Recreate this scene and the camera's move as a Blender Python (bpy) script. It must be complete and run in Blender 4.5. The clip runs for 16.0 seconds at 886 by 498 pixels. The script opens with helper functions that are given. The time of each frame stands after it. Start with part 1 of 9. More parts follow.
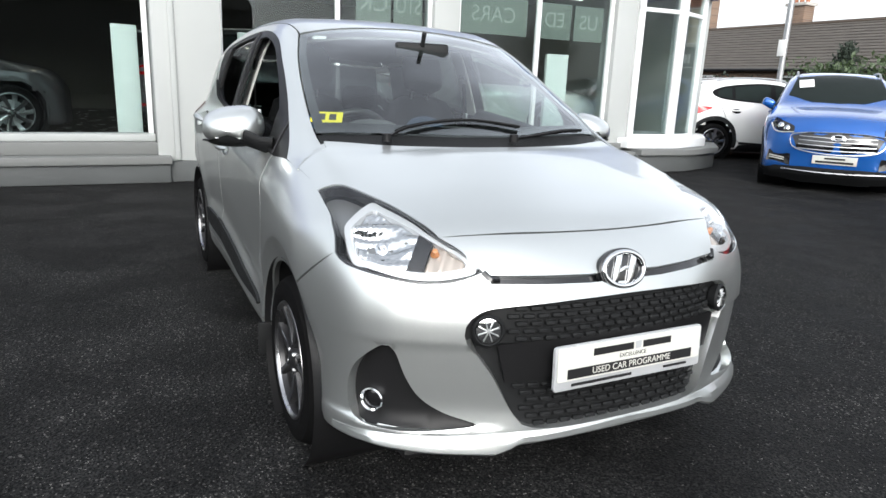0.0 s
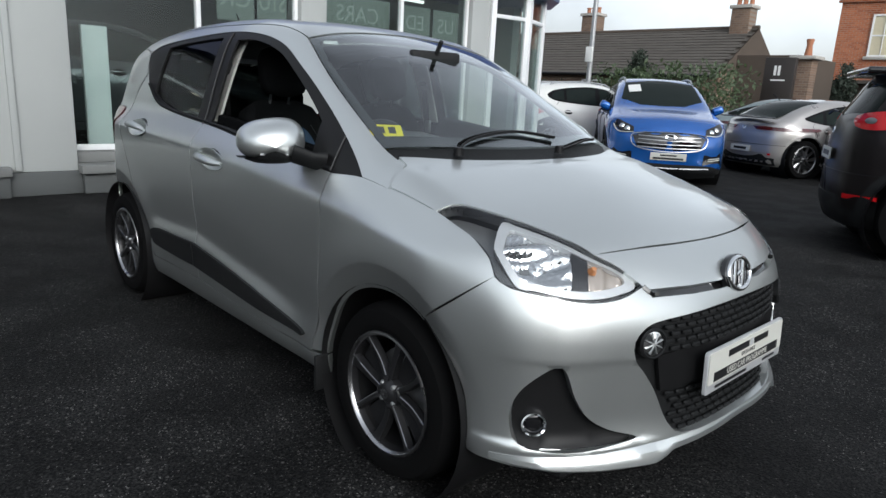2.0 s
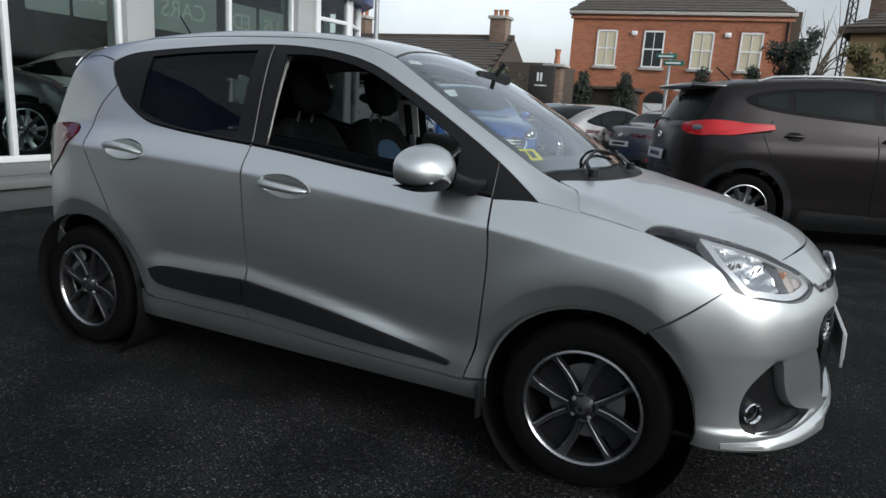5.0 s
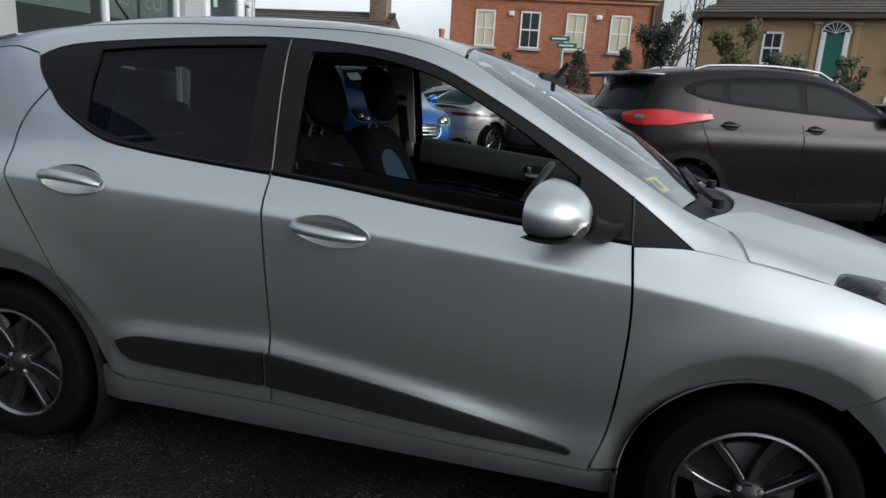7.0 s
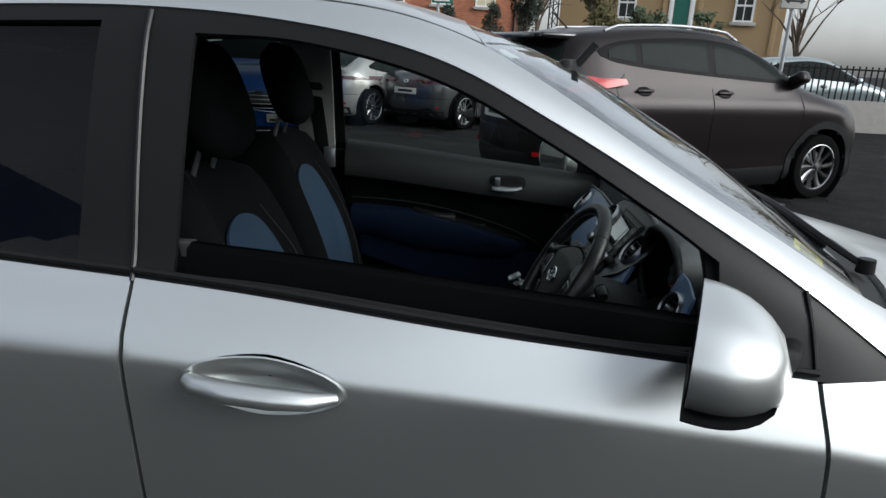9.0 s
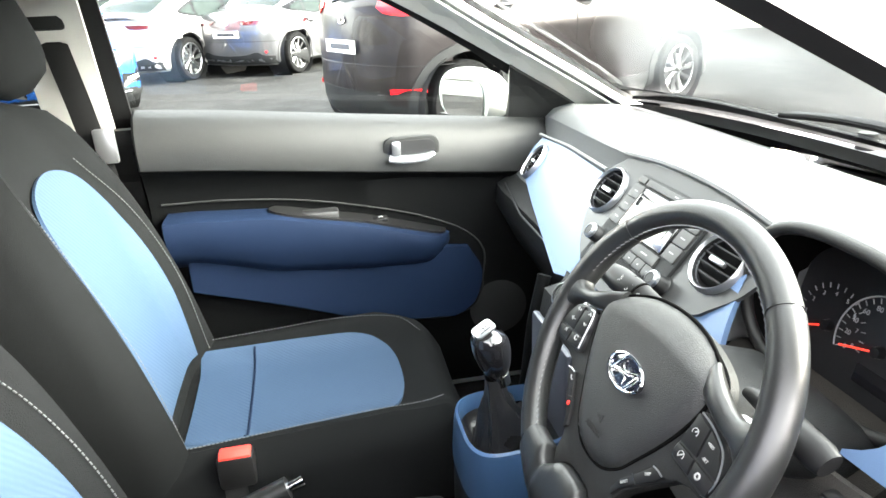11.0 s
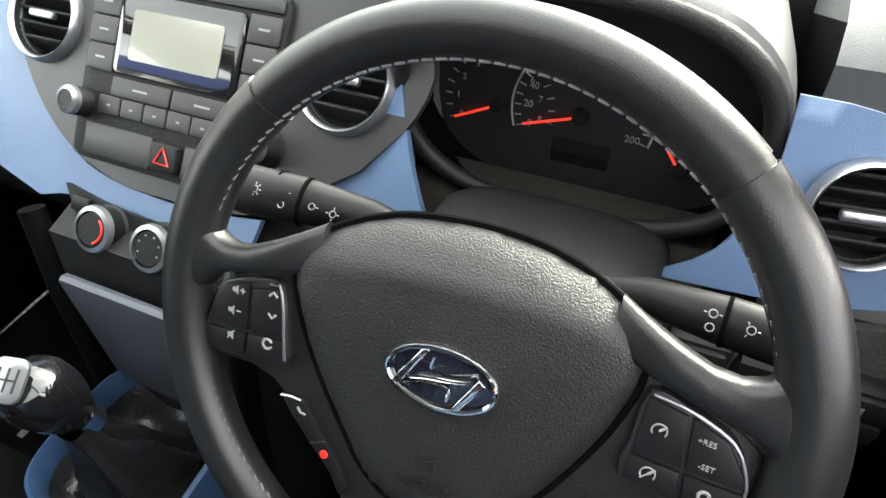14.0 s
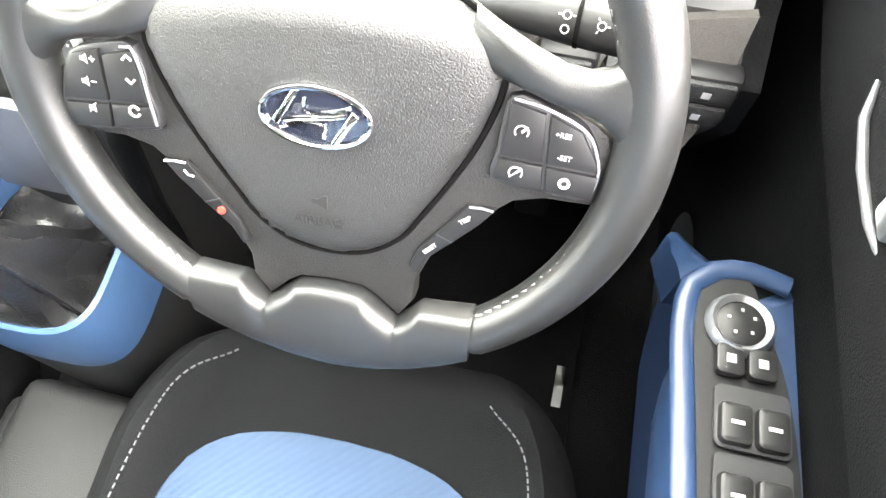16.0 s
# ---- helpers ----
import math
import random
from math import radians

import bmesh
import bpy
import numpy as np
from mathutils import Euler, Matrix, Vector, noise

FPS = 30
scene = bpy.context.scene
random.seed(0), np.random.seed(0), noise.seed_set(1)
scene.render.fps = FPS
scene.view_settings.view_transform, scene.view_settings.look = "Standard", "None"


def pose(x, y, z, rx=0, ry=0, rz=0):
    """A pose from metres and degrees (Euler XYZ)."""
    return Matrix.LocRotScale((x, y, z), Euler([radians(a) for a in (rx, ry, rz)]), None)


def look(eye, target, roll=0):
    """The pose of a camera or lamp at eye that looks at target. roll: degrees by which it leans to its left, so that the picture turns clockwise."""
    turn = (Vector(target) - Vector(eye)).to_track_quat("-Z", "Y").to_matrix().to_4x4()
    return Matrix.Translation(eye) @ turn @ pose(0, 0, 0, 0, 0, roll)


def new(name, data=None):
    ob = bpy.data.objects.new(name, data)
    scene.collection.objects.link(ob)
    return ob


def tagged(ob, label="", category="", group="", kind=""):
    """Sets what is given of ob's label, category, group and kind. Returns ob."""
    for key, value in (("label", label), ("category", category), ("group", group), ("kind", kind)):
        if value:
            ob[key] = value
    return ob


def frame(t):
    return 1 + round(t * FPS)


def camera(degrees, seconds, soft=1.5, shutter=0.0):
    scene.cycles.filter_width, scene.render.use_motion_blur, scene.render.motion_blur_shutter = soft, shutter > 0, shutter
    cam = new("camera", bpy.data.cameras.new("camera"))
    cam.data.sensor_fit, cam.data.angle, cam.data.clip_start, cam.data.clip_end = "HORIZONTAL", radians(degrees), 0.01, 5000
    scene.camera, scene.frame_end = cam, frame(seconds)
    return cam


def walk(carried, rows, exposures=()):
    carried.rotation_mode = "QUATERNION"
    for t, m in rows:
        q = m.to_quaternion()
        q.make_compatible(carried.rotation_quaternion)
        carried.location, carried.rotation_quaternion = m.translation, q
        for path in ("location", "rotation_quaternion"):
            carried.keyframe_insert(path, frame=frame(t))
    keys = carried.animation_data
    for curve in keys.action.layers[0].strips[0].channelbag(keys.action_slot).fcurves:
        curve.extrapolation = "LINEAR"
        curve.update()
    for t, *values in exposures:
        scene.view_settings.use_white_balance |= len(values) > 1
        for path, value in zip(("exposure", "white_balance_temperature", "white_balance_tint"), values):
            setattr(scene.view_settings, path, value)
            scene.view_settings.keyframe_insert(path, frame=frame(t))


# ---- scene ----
cam = camera(68, 16.0)
PATH = [
    (0, (2.065, -1.266, 1.213), (0.333, -0.393, 0.725), 2.4),
    (0.5, (1.955, -1.458, 1.221), (0.288, -0.465, 0.738), 2.6),
    (1, (1.832, -1.661, 1.225), (0.248, -0.537, 0.75), 2.6),
    (1.5, (1.673, -1.833, 1.203), (0.177, -0.592, 0.732), 2.8),
    (2, (1.484, -1.982, 1.217), (0.074, -0.643, 0.751), 3.0),
    (2.5, (1.321, -2.16, 1.234), (-0.018, -0.749, 0.772), 3.1),
    (3, (1.151, -2.323, 1.225), (-0.116, -0.844, 0.77), 3.1),
    (3.2, (1.084, -2.373, 1.215), (-0.149, -0.864, 0.762), 3.1),
    (5.3, (0.267, -2.815, 1.241), (-0.496, -1.017, 0.809), 3.5),
    (5.5, (0.172, -2.796, 1.248), (-0.555, -0.984, 0.812), 3.5),
    (6, (-0.052, -2.756, 1.263), (-0.694, -0.917, 0.812), 3.6),
    (6.5, (-0.28, -2.666, 1.289), (-0.836, -0.801, 0.828), 3.5),
    (7, (-0.466, -2.502, 1.301), (-0.921, -0.612, 0.832), 3.5),
    (7.5, (-0.611, -2.305, 1.323), (-0.977, -0.398, 0.844), 3.5),
    (8, (-0.761, -2.096, 1.344), (-1.05, -0.184, 0.833), 3.3),
    (8.5, (-0.874, -1.876, 1.364), (-1.05, 0.043, 0.828), 3.0),
    (8.7, (-0.899, -1.797, 1.385), (-1.024, 0.121, 0.832), 3.1),
    (10.8, (-0.989, -0.891, 1.299), (-0.712, 0.961, 0.597), -2.4),
    (11, (-1.001, -0.828, 1.291), (-0.648, 0.995, 0.547), -2.3),
    (11.5, (-1.021, -0.721, 1.285), (-0.511, 1.014, 0.43), -2.8),
    (12, (-1.021, -0.63, 1.275), (-0.275, 0.963, 0.323), -3.1),
    (12.5, (-0.986, -0.544, 1.253), (0.033, 0.818, 0.202), -3.8),
    (13, (-0.951, -0.49, 1.233), (0.245, 0.62, 0.077), -3.5),
    (13.5, (-0.925, -0.453, 1.224), (0.338, 0.436, -0.047), -3.1),
    (14, (-0.899, -0.424, 1.217), (0.377, 0.216, -0.184), -3.2),
    (14.5, (-0.892, -0.417, 1.206), (0.282, -0.029, -0.366), -2.1),
    (15, (-0.901, -0.434, 1.217), (0.146, -0.143, -0.463), -2.0),
    (15.5, (-0.911, -0.446, 1.224), (0.02, -0.202, -0.529), -2.0),
    (16, (-0.913, -0.447, 1.217), (-0.105, -0.237, -0.6), -1.8),
]
walk(cam, [(t, look(eye, target, roll)) for t, eye, target, roll in PATH],
     [(0, 0.85, 6350, 9), (1, 0.45, 6250, 8), (2, 0.05, 6150, 8), (3, -0.1, 6150, 8), (5.3, -0.15, 6150, 8), (8.7, -0.05, 6150, 8), (9.8, 1.7, 6600, 10), (10.8, 4.8, 7000, 11),
      (12.5, 4.3, 7000, 11), (13.5, 3.45, 7100, 12), (14.5, 4.55, 7200, 12), (15, 5.15, 7300, 12), (15.5, 5.9, 7450, 12.5), (16, 6.75, 7600, 13)])

# ==== place ====

# ---------------------------------------------------------------- world and sun
world = bpy.data.worlds.new("world")
scene.world = world
world.use_nodes = True
wn, wl = world.node_tree.nodes, world.node_tree.links
bg = wn["Background"]
sky = wn.new("ShaderNodeTexSky")
sky.sky_type = "NISHITA"
sky.sun_disc = False
sky.sun_elevation, sky.sun_rotation = radians(27), radians(110)
sky.air_density, sky.dust_density, sky.ozone_density = 1.0, 2.5, 1.0
soften = wn.new("ShaderNodeHueSaturation")
soften.inputs["Saturation"].default_value = 0.20
wl.new(sky.outputs["Color"], soften.inputs["Color"])
# broken high cloud
tc = wn.new("ShaderNodeTexCoord")
cl = wn.new("ShaderNodeTexNoise")
cl.inputs["Scale"].default_value, cl.inputs["Detail"].default_value = 3.0, 6.0
wl.new(tc.outputs["Generated"], cl.inputs["Vector"])
rmp = wn.new("ShaderNodeMapRange")
rmp.inputs["From Min"].default_value, rmp.inputs["From Max"].default_value = 0.35, 0.7
rmp.inputs["To Min"].default_value, rmp.inputs["To Max"].default_value = 0.75, 1.3
wl.new(cl.outputs["Fac"], rmp.inputs["Value"])
mulc = wn.new("ShaderNodeMixRGB")
mulc.blend_type = "MULTIPLY"
mulc.inputs["Fac"].default_value = 1.0
wl.new(soften.outputs["Color"], mulc.inputs["Color1"])
wl.new(rmp.outputs["Result"], mulc.inputs["Color2"])
# an overcast sky is brighter overhead than at the skyline
sepz = wn.new("ShaderNodeSeparateXYZ")
wl.new(tc.outputs["Generated"], sepz.inputs["Vector"])
zen = wn.new("ShaderNodeMapRange")
zen.inputs["From Min"].default_value, zen.inputs["From Max"].default_value = 0.0, 0.9
zen.inputs["To Min"].default_value, zen.inputs["To Max"].default_value = 1.2, 1.9
wl.new(sepz.outputs["Z"], zen.inputs["Value"])
over = wn.new("ShaderNodeMixRGB")
over.blend_type = "MULTIPLY"
over.inputs["Fac"].default_value = 1.0
wl.new(mulc.outputs["Color"], over.inputs["Color1"])
wl.new(zen.outputs["Result"], over.inputs["Color2"])
wl.new(over.outputs["Color"], bg.inputs["Color"])
bg.inputs["Strength"].default_value = 0.15
sun_lamp = bpy.data.lights.new("sun", "SUN")
sun_lamp.energy, sun_lamp.angle, sun_lamp.color = 0.5, radians(20), (1.0, 0.96, 0.90)
sun_ob = new("sun", sun_lamp)
sun_ob.matrix_world = look((17, -6, 9.2), (0, 0, 0))

# ---------------------------------------------------------------- materials
def mat(name, col, rough=0.5, metal=0.0, coat=0.0, var=0.12, scale=6.0, bump=0.0, bscale=300.0, spec=0.5, rvar=0.08):
    """Principled material with two scales of variation: broad tone and fine grain."""
    m = bpy.data.materials.new(name)
    m.use_nodes = True
    n, l = m.node_tree.nodes, m.node_tree.links
    p = n["Principled BSDF"]
    p.inputs["Metallic"].default_value = metal
    p.inputs["Coat Weight"].default_value = coat
    p.inputs["Coat Roughness"].default_value = 0.03
    p.inputs["Specular IOR Level"].default_value = spec
    co = n.new("ShaderNodeTexCoord")
    a = n.new("ShaderNodeTexNoise")
    a.inputs["Scale"].default_value, a.inputs["Detail"].default_value = scale, 5.0
    b = n.new("ShaderNodeTexNoise")
    b.inputs["Scale"].default_value, b.inputs["Detail"].default_value = bscale, 2.0
    l.new(co.outputs["Object"], a.inputs["Vector"])
    l.new(co.outputs["Object"], b.inputs["Vector"])
    mx = n.new("ShaderNodeMixRGB")
    mx.inputs["Color1"].default_value = (*[c * (1 - var) for c in col], 1)
    mx.inputs["Color2"].default_value = (*[min(1, c * (1 + var)) for c in col], 1)
    l.new(a.outputs["Fac"], mx.inputs["Fac"])
    l.new(mx.outputs["Color"], p.inputs["Base Color"])
    rr = n.new("ShaderNodeMapRange")
    rr.inputs["To Min"].default_value, rr.inputs["To Max"].default_value = max(0.0, rough - rvar), min(1, rough + rvar)
    l.new(a.outputs["Fac"], rr.inputs["Value"])
    l.new(rr.outputs["Result"], p.inputs["Roughness"])
    if bump:
        bp = n.new("ShaderNodeBump")
        bp.inputs["Strength"].default_value, bp.inputs["Distance"].default_value = bump, 0.002
        l.new(b.outputs["Fac"], bp.inputs["Height"])
        l.new(bp.outputs["Normal"], p.inputs["Normal"])
    return m


def car_paint(name, col, rough=0.32, metal=0.75, flake=0.25, coat=1.0, spec=0.5):
    m = mat(name, col, rough, metal, coat=coat, spec=spec, var=0.03, scale=2.0, rvar=0.02)
    n, l = m.node_tree.nodes, m.node_tree.links
    p = n["Principled BSDF"]
    if not flake:
        return m
    v = n.new("ShaderNodeTexVoronoi")
    v.inputs["Scale"].default_value = 1800.0
    co = n.new("ShaderNodeTexCoord")
    l.new(co.outputs["Object"], v.inputs["Vector"])
    bp = n.new("ShaderNodeBump")
    bp.inputs["Strength"].default_value, bp.inputs["Distance"].default_value = flake * 0.2, 0.0005
    l.new(v.outputs["Distance"], bp.inputs["Height"])
    l.new(bp.outputs["Normal"], p.inputs["Normal"])
    return m


def pane_glass(name, tint=(0.9, 0.95, 0.93), gloss_low=0.06, gloss_high=0.9, power=4.5):
    """Thin pane: see-through with a mirror sheen that grows at grazing angles."""
    m = bpy.data.materials.new(name)
    m.use_nodes = True
    n, l = m.node_tree.nodes, m.node_tree.links
    n.remove(n["Principled BSDF"])
    tr = n.new("ShaderNodeBsdfTransparent")
    tr.inputs["Color"].default_value = (*tint, 1)
    gl = n.new("ShaderNodeBsdfGlossy")
    gl.inputs["Roughness"].default_value = 0.01
    gl.inputs["Color"].default_value = (0.95, 0.97, 1, 1)
    lw = n.new("ShaderNodeLayerWeight")
    lw.inputs["Blend"].default_value = 0.5
    fr = n.new("ShaderNodeMath")
    fr.operation = "POWER"
    fr.inputs[1].default_value = power
    l.new(lw.outputs["Facing"], fr.inputs[0])
    mr = n.new("ShaderNodeMapRange")
    mr.inputs["To Min"].default_value, mr.inputs["To Max"].default_value = gloss_low, gloss_high
    l.new(fr.outputs["Value"], mr.inputs["Value"])
    mx = n.new("ShaderNodeMixShader")
    l.new(mr.outputs["Result"], mx.inputs["Fac"])
    l.new(tr.outputs["BSDF"], mx.inputs[1])
    l.new(gl.outputs["BSDF"], mx.inputs[2])
    l.new(mx.outputs["Shader"], n["Material Output"].inputs["Surface"])
    return m


def glow(name, col, strength):
    m = bpy.data.materials.new(name)
    m.use_nodes = True
    p = m.node_tree.nodes["Principled BSDF"]
    p.inputs["Base Color"].default_value = (*col, 1)
    p.inputs["Emission Color"].default_value = (*col, 1)
    p.inputs["Emission Strength"].default_value = strength
    return m


def asphalt_material():
    """Dark worn asphalt: binder with fine grit, pale chips of several sizes, damp stains and trodden patches."""
    m = mat("asphalt", (0.0078, 0.0080, 0.0085), 0.86, var=0.45, scale=0.9, spec=0.08)
    n, l = m.node_tree.nodes, m.node_tree.links
    p = n["Principled BSDF"]
    co = n.new("ShaderNodeTexCoord")

    def noise_tex(scale, detail):
        t = n.new("ShaderNodeTexNoise")
        t.inputs["Scale"].default_value, t.inputs["Detail"].default_value = scale, detail
        l.new(co.outputs["Object"], t.inputs["Vector"])
        return t

    def ranged(sock, a, b, c, d):
        r = n.new("ShaderNodeMapRange")
        for k, v in zip(("From Min", "From Max", "To Min", "To Max"), (a, b, c, d)):
            r.inputs[k].default_value = v
        l.new(sock, r.inputs["Value"])
        return r.outputs["Result"]

    def mixed(fac, c1, c2, mode="MIX"):
        x = n.new("ShaderNodeMixRGB")
        x.blend_type = mode
        for k, v in (("Fac", fac), ("Color1", c1), ("Color2", c2)):
            if isinstance(v, tuple) or isinstance(v, float):
                x.inputs[k].default_value = v
            else:
                l.new(v, x.inputs[k])
        return x.outputs["Color"]

    worn = noise_tex(0.45, 7.0)
    patch = noise_tex(2.3, 4.0)
    grit = noise_tex(135.0, 4.0)
    base = p.inputs["Base Color"].links[0].from_socket
    base = mixed(ranged(grit.outputs["Fac"], .44, .66, 0.0, 0.75), base, (0.046, 0.0455, 0.044, 1))
    heights = []
    for scale, pale, lo, hi in ((75.0, (0.085, 0.083, 0.08, 1), 0.995, 0.89), (150.0, (0.15, 0.147, 0.14, 1), 0.992, 0.86)):
        v = n.new("ShaderNodeTexVoronoi")
        v.inputs["Scale"].default_value = scale
        l.new(co.outputs["Object"], v.inputs["Vector"])
        heights.append(v.outputs["Distance"])
        sp = n.new("ShaderNodeSeparateColor")
        l.new(v.outputs["Color"], sp.inputs["Color"])
        gt = n.new("ShaderNodeMath")
        gt.operation = "GREATER_THAN"
        l.new(sp.outputs["Red"], gt.inputs[0])
        l.new(ranged(worn.outputs["Fac"], .38, .62, lo, hi), gt.inputs[1])
        near = n.new("ShaderNodeMath")
        near.operation = "LESS_THAN"
        l.new(v.outputs["Distance"], near.inputs[0])
        l.new(ranged(sp.outputs["Green"], 0, 1, .22, .5), near.inputs[1])
        both = n.new("ShaderNodeMath")
        both.operation = "MULTIPLY"
        l.new(gt.outputs["Value"], both.inputs[0])
        l.new(near.outputs["Value"], both.inputs[1])
        base = mixed(both.outputs["Value"], base, pale)
    stain = ranged(patch.outputs["Fac"], .42, .62, 0.62, 1.15)
    base = mixed(1.0, base, stain, "MULTIPLY")
    l.new(base, p.inputs["Base Color"])
    l.new(ranged(patch.outputs["Fac"], .4, .65, .66, .95), p.inputs["Roughness"])
    hs = n.new("ShaderNodeMath")
    hs.operation = "ADD"
    l.new(heights[0], hs.inputs[0])
    l.new(grit.outputs["Fac"], hs.inputs[1])
    bp = n.new("ShaderNodeBump")
    bp.inputs["Strength"].default_value, bp.inputs["Distance"].default_value = 0.8, 0.006
    l.new(hs.outputs["Value"], bp.inputs["Height"])
    l.new(bp.outputs["Normal"], p.inputs["Normal"])
    return m


def brick_material(name, c1, c2, mortar, scale):
    m = mat(name, c1, 0.85, var=0.2, scale=3.0)
    n, l = m.node_tree.nodes, m.node_tree.links
    p = n["Principled BSDF"]
    co = n.new("ShaderNodeTexCoord")
    mp = n.new("ShaderNodeMapping")
    mp.inputs["Rotation"].default_value = (radians(90), 0, 0)
    l.new(co.outputs["Object"], mp.inputs["Vector"])
    b = n.new("ShaderNodeTexBrick")
    b.inputs["Scale"].default_value = scale
    b.inputs["Color1"].default_value, b.inputs["Color2"].default_value = (*c1, 1), (*c2, 1)
    b.inputs["Mortar"].default_value = (*mortar, 1)
    b.inputs["Mortar Size"].default_value = 0.016
    b.inputs["Brick Width"].default_value, b.inputs["Row Height"].default_value = 0.5, 0.17
    l.new(mp.outputs["Vector"], b.inputs["Vector"])
    old = p.inputs["Base Color"].links[0].from_socket
    mx = n.new("ShaderNodeMixRGB")
    mx.blend_type, mx.inputs["Fac"].default_value = "MULTIPLY", 0.0
    l.new(b.outputs["Color"], mx.inputs["Color1"])
    l.new(old, mx.inputs["Color2"])
    l.new(mx.outputs["Color"], p.inputs["Base Color"])
    bp = n.new("ShaderNodeBump")
    bp.inputs["Strength"].default_value, bp.inputs["Distance"].default_value = 0.5, 0.01
    bp.invert = True
    l.new(b.outputs["Fac"], bp.inputs["Height"])
    l.new(bp.outputs["Normal"], p.inputs["Normal"])
    return m


M = {}
M["asphalt"] = asphalt_material()
M["silver"] = car_paint("silver_paint", (0.68, 0.705, 0.695), 0.35, 0.92, flake=0, coat=0.6)
M["lamp_shell"] = mat("lamp_shell", (0.20, 0.205, 0.21), 0.35, 0.6, var=.08)
M["black_plastic"] = mat("black_plastic", (0.011, 0.0115, 0.012), 0.55, spec=0.18, bump=0.25, bscale=900)
M["gloss_black"] = mat("gloss_black", (0.008, 0.008, 0.009), 0.08, coat=0.6)
M["satin_black"] = mat("satin_black", (0.009, 0.009, 0.0095), 0.42, spec=0.2)
M["rubber"] = mat("tyre_rubber", (0.0048, 0.0048, 0.005), 0.85, spec=0.06, bump=0.3, bscale=120)
M["chrome"] = mat("chrome", (0.85, 0.86, 0.87), 0.06, 1.0, var=0.03)
M["alloy"] = mat("machined_alloy", (0.42, 0.42, 0.43), 0.28, 1.0, var=0.06)
M["dark_alloy"] = mat("dark_alloy", (0.028, 0.028, 0.03), 0.35, 0.5)
M["spoke_face"] = mat("spoke_face", (0.26, 0.26, 0.27), 0.32, 1.0, var=0.08)
M["glass"] = pane_glass("car_glass", (0.80, 0.87, 0.84), 0.09, 0.95, 2.8)
M["privacy"] = pane_glass("privacy_glass", (0.08, 0.09, 0.09), 0.02, 0.5)
M["shop_glass"] = pane_glass("shop_glass", (0.78, 0.84, 0.83), 0.025, 0.8)
M["lens"] = pane_glass("lamp_lens", (0.96, 0.97, 0.97), 0.03, 0.8)
M["red_lens"] = mat("red_lens", (0.50, 0.010, 0.014), 0.10, coat=0.25, spec=0.3)
M["dark_red_lens"] = mat("dark_red_lens", (0.07, 0.006, 0.008), 0.08, coat=1.0)
M["amber"] = mat("amber_bulb", (0.50, 0.20, 0.07), 0.2, coat=0.5)
M["white_paint"] = mat("white_render", (0.37, 0.385, 0.375), 0.7, var=0.07, scale=1.2, bump=0.15, bscale=60)
M["grey_plinth"] = mat("grey_plinth", (0.075, 0.08, 0.08), 0.75, var=0.2, scale=2.0, bump=0.3, bscale=80)
M["sill_grey"] = mat("sill_grey", (0.15, 0.155, 0.15), 0.7, var=0.1, scale=2.0)
M["fascia"] = mat("blue_fascia", (0.02, 0.045, 0.16), 0.35, var=0.08)
M["white_metal"] = mat("white_frame", (0.74, 0.75, 0.75), 0.4, var=0.05)
M["galv"] = mat("galvanised_steel", (0.36, 0.37, 0.38), 0.45, 0.7, var=0.15, scale=12)
M["slate"] = mat("slate", (0.085, 0.075, 0.065), 0.8, var=0.35, scale=2.5, bump=0.4, bscale=30)
M["brick_red"] = brick_material("red_brick", (0.42, 0.14, 0.06), (0.30, 0.09, 0.04), (0.30, 0.24, 0.19), 2.2)
M["brick_brown"] = brick_material("brown_brick", (0.20, 0.13, 0.09), (0.13, 0.085, 0.06), (0.2, 0.17, 0.14), 2.2)
M["render_brown"] = mat("brown_render", (0.075, 0.058, 0.045), 0.9, var=0.25, scale=1.0)
M["render_grey"] = mat("grey_render", (0.11, 0.11, 0.105), 0.9, var=0.25, scale=1.0)
M["totem"] = mat("totem_brown", (0.022, 0.017, 0.014), 0.5, var=0.1)
M["ochre"] = mat("ochre_render", (0.34, 0.24, 0.13), 0.9, var=0.12, scale=0.8)
M["stone"] = mat("granite_sill", (0.40, 0.38, 0.35), 0.8, var=0.2)
M["leaf"] = mat("hedge_leaf", (0.035, 0.06, 0.02), 0.6, var=0.5, scale=40)
M["leaf_dark"] = mat("dark_leaf", (0.012, 0.022, 0.012), 0.7, var=0.5, scale=30)
M["leaf_olive"] = mat("olive_leaf", (0.10, 0.09, 0.03), 0.7, var=0.5, scale=30)
M["bark"] = mat("bark", (0.10, 0.08, 0.06), 0.9, var=0.3, scale=20)
M["window_dark"] = mat("far_window", (0.010, 0.013, 0.014), 0.05, spec=0.4)
M["tinted_window"] = mat("tinted_car_window", (0.016, 0.021, 0.020), 0.04, spec=0.02)
M["dark_trim"] = mat("dark_window_trim", (0.007, 0.007, 0.008), 0.4, spec=0.05)
M["blind"] = mat("cream_blind", (0.55, 0.50, 0.36), 0.8, var=0.1)
M["plate_white"] = mat("plate_white", (0.60, 0.60, 0.55), 0.35, var=0.03)
M["plate_grey"] = mat("plate_grey", (0.40, 0.41, 0.42), 0.35)
M["ink"] = mat("ink", (0.015, 0.015, 0.016), 0.4)
M["sticker"] = mat("yellow_sticker", (0.72, 0.62, 0.02), 0.5)
M["paper"] = mat("paper", (0.75, 0.76, 0.74), 0.8)
M["green_sign"] = mat("green_sign", (0.01, 0.12, 0.09), 0.5)

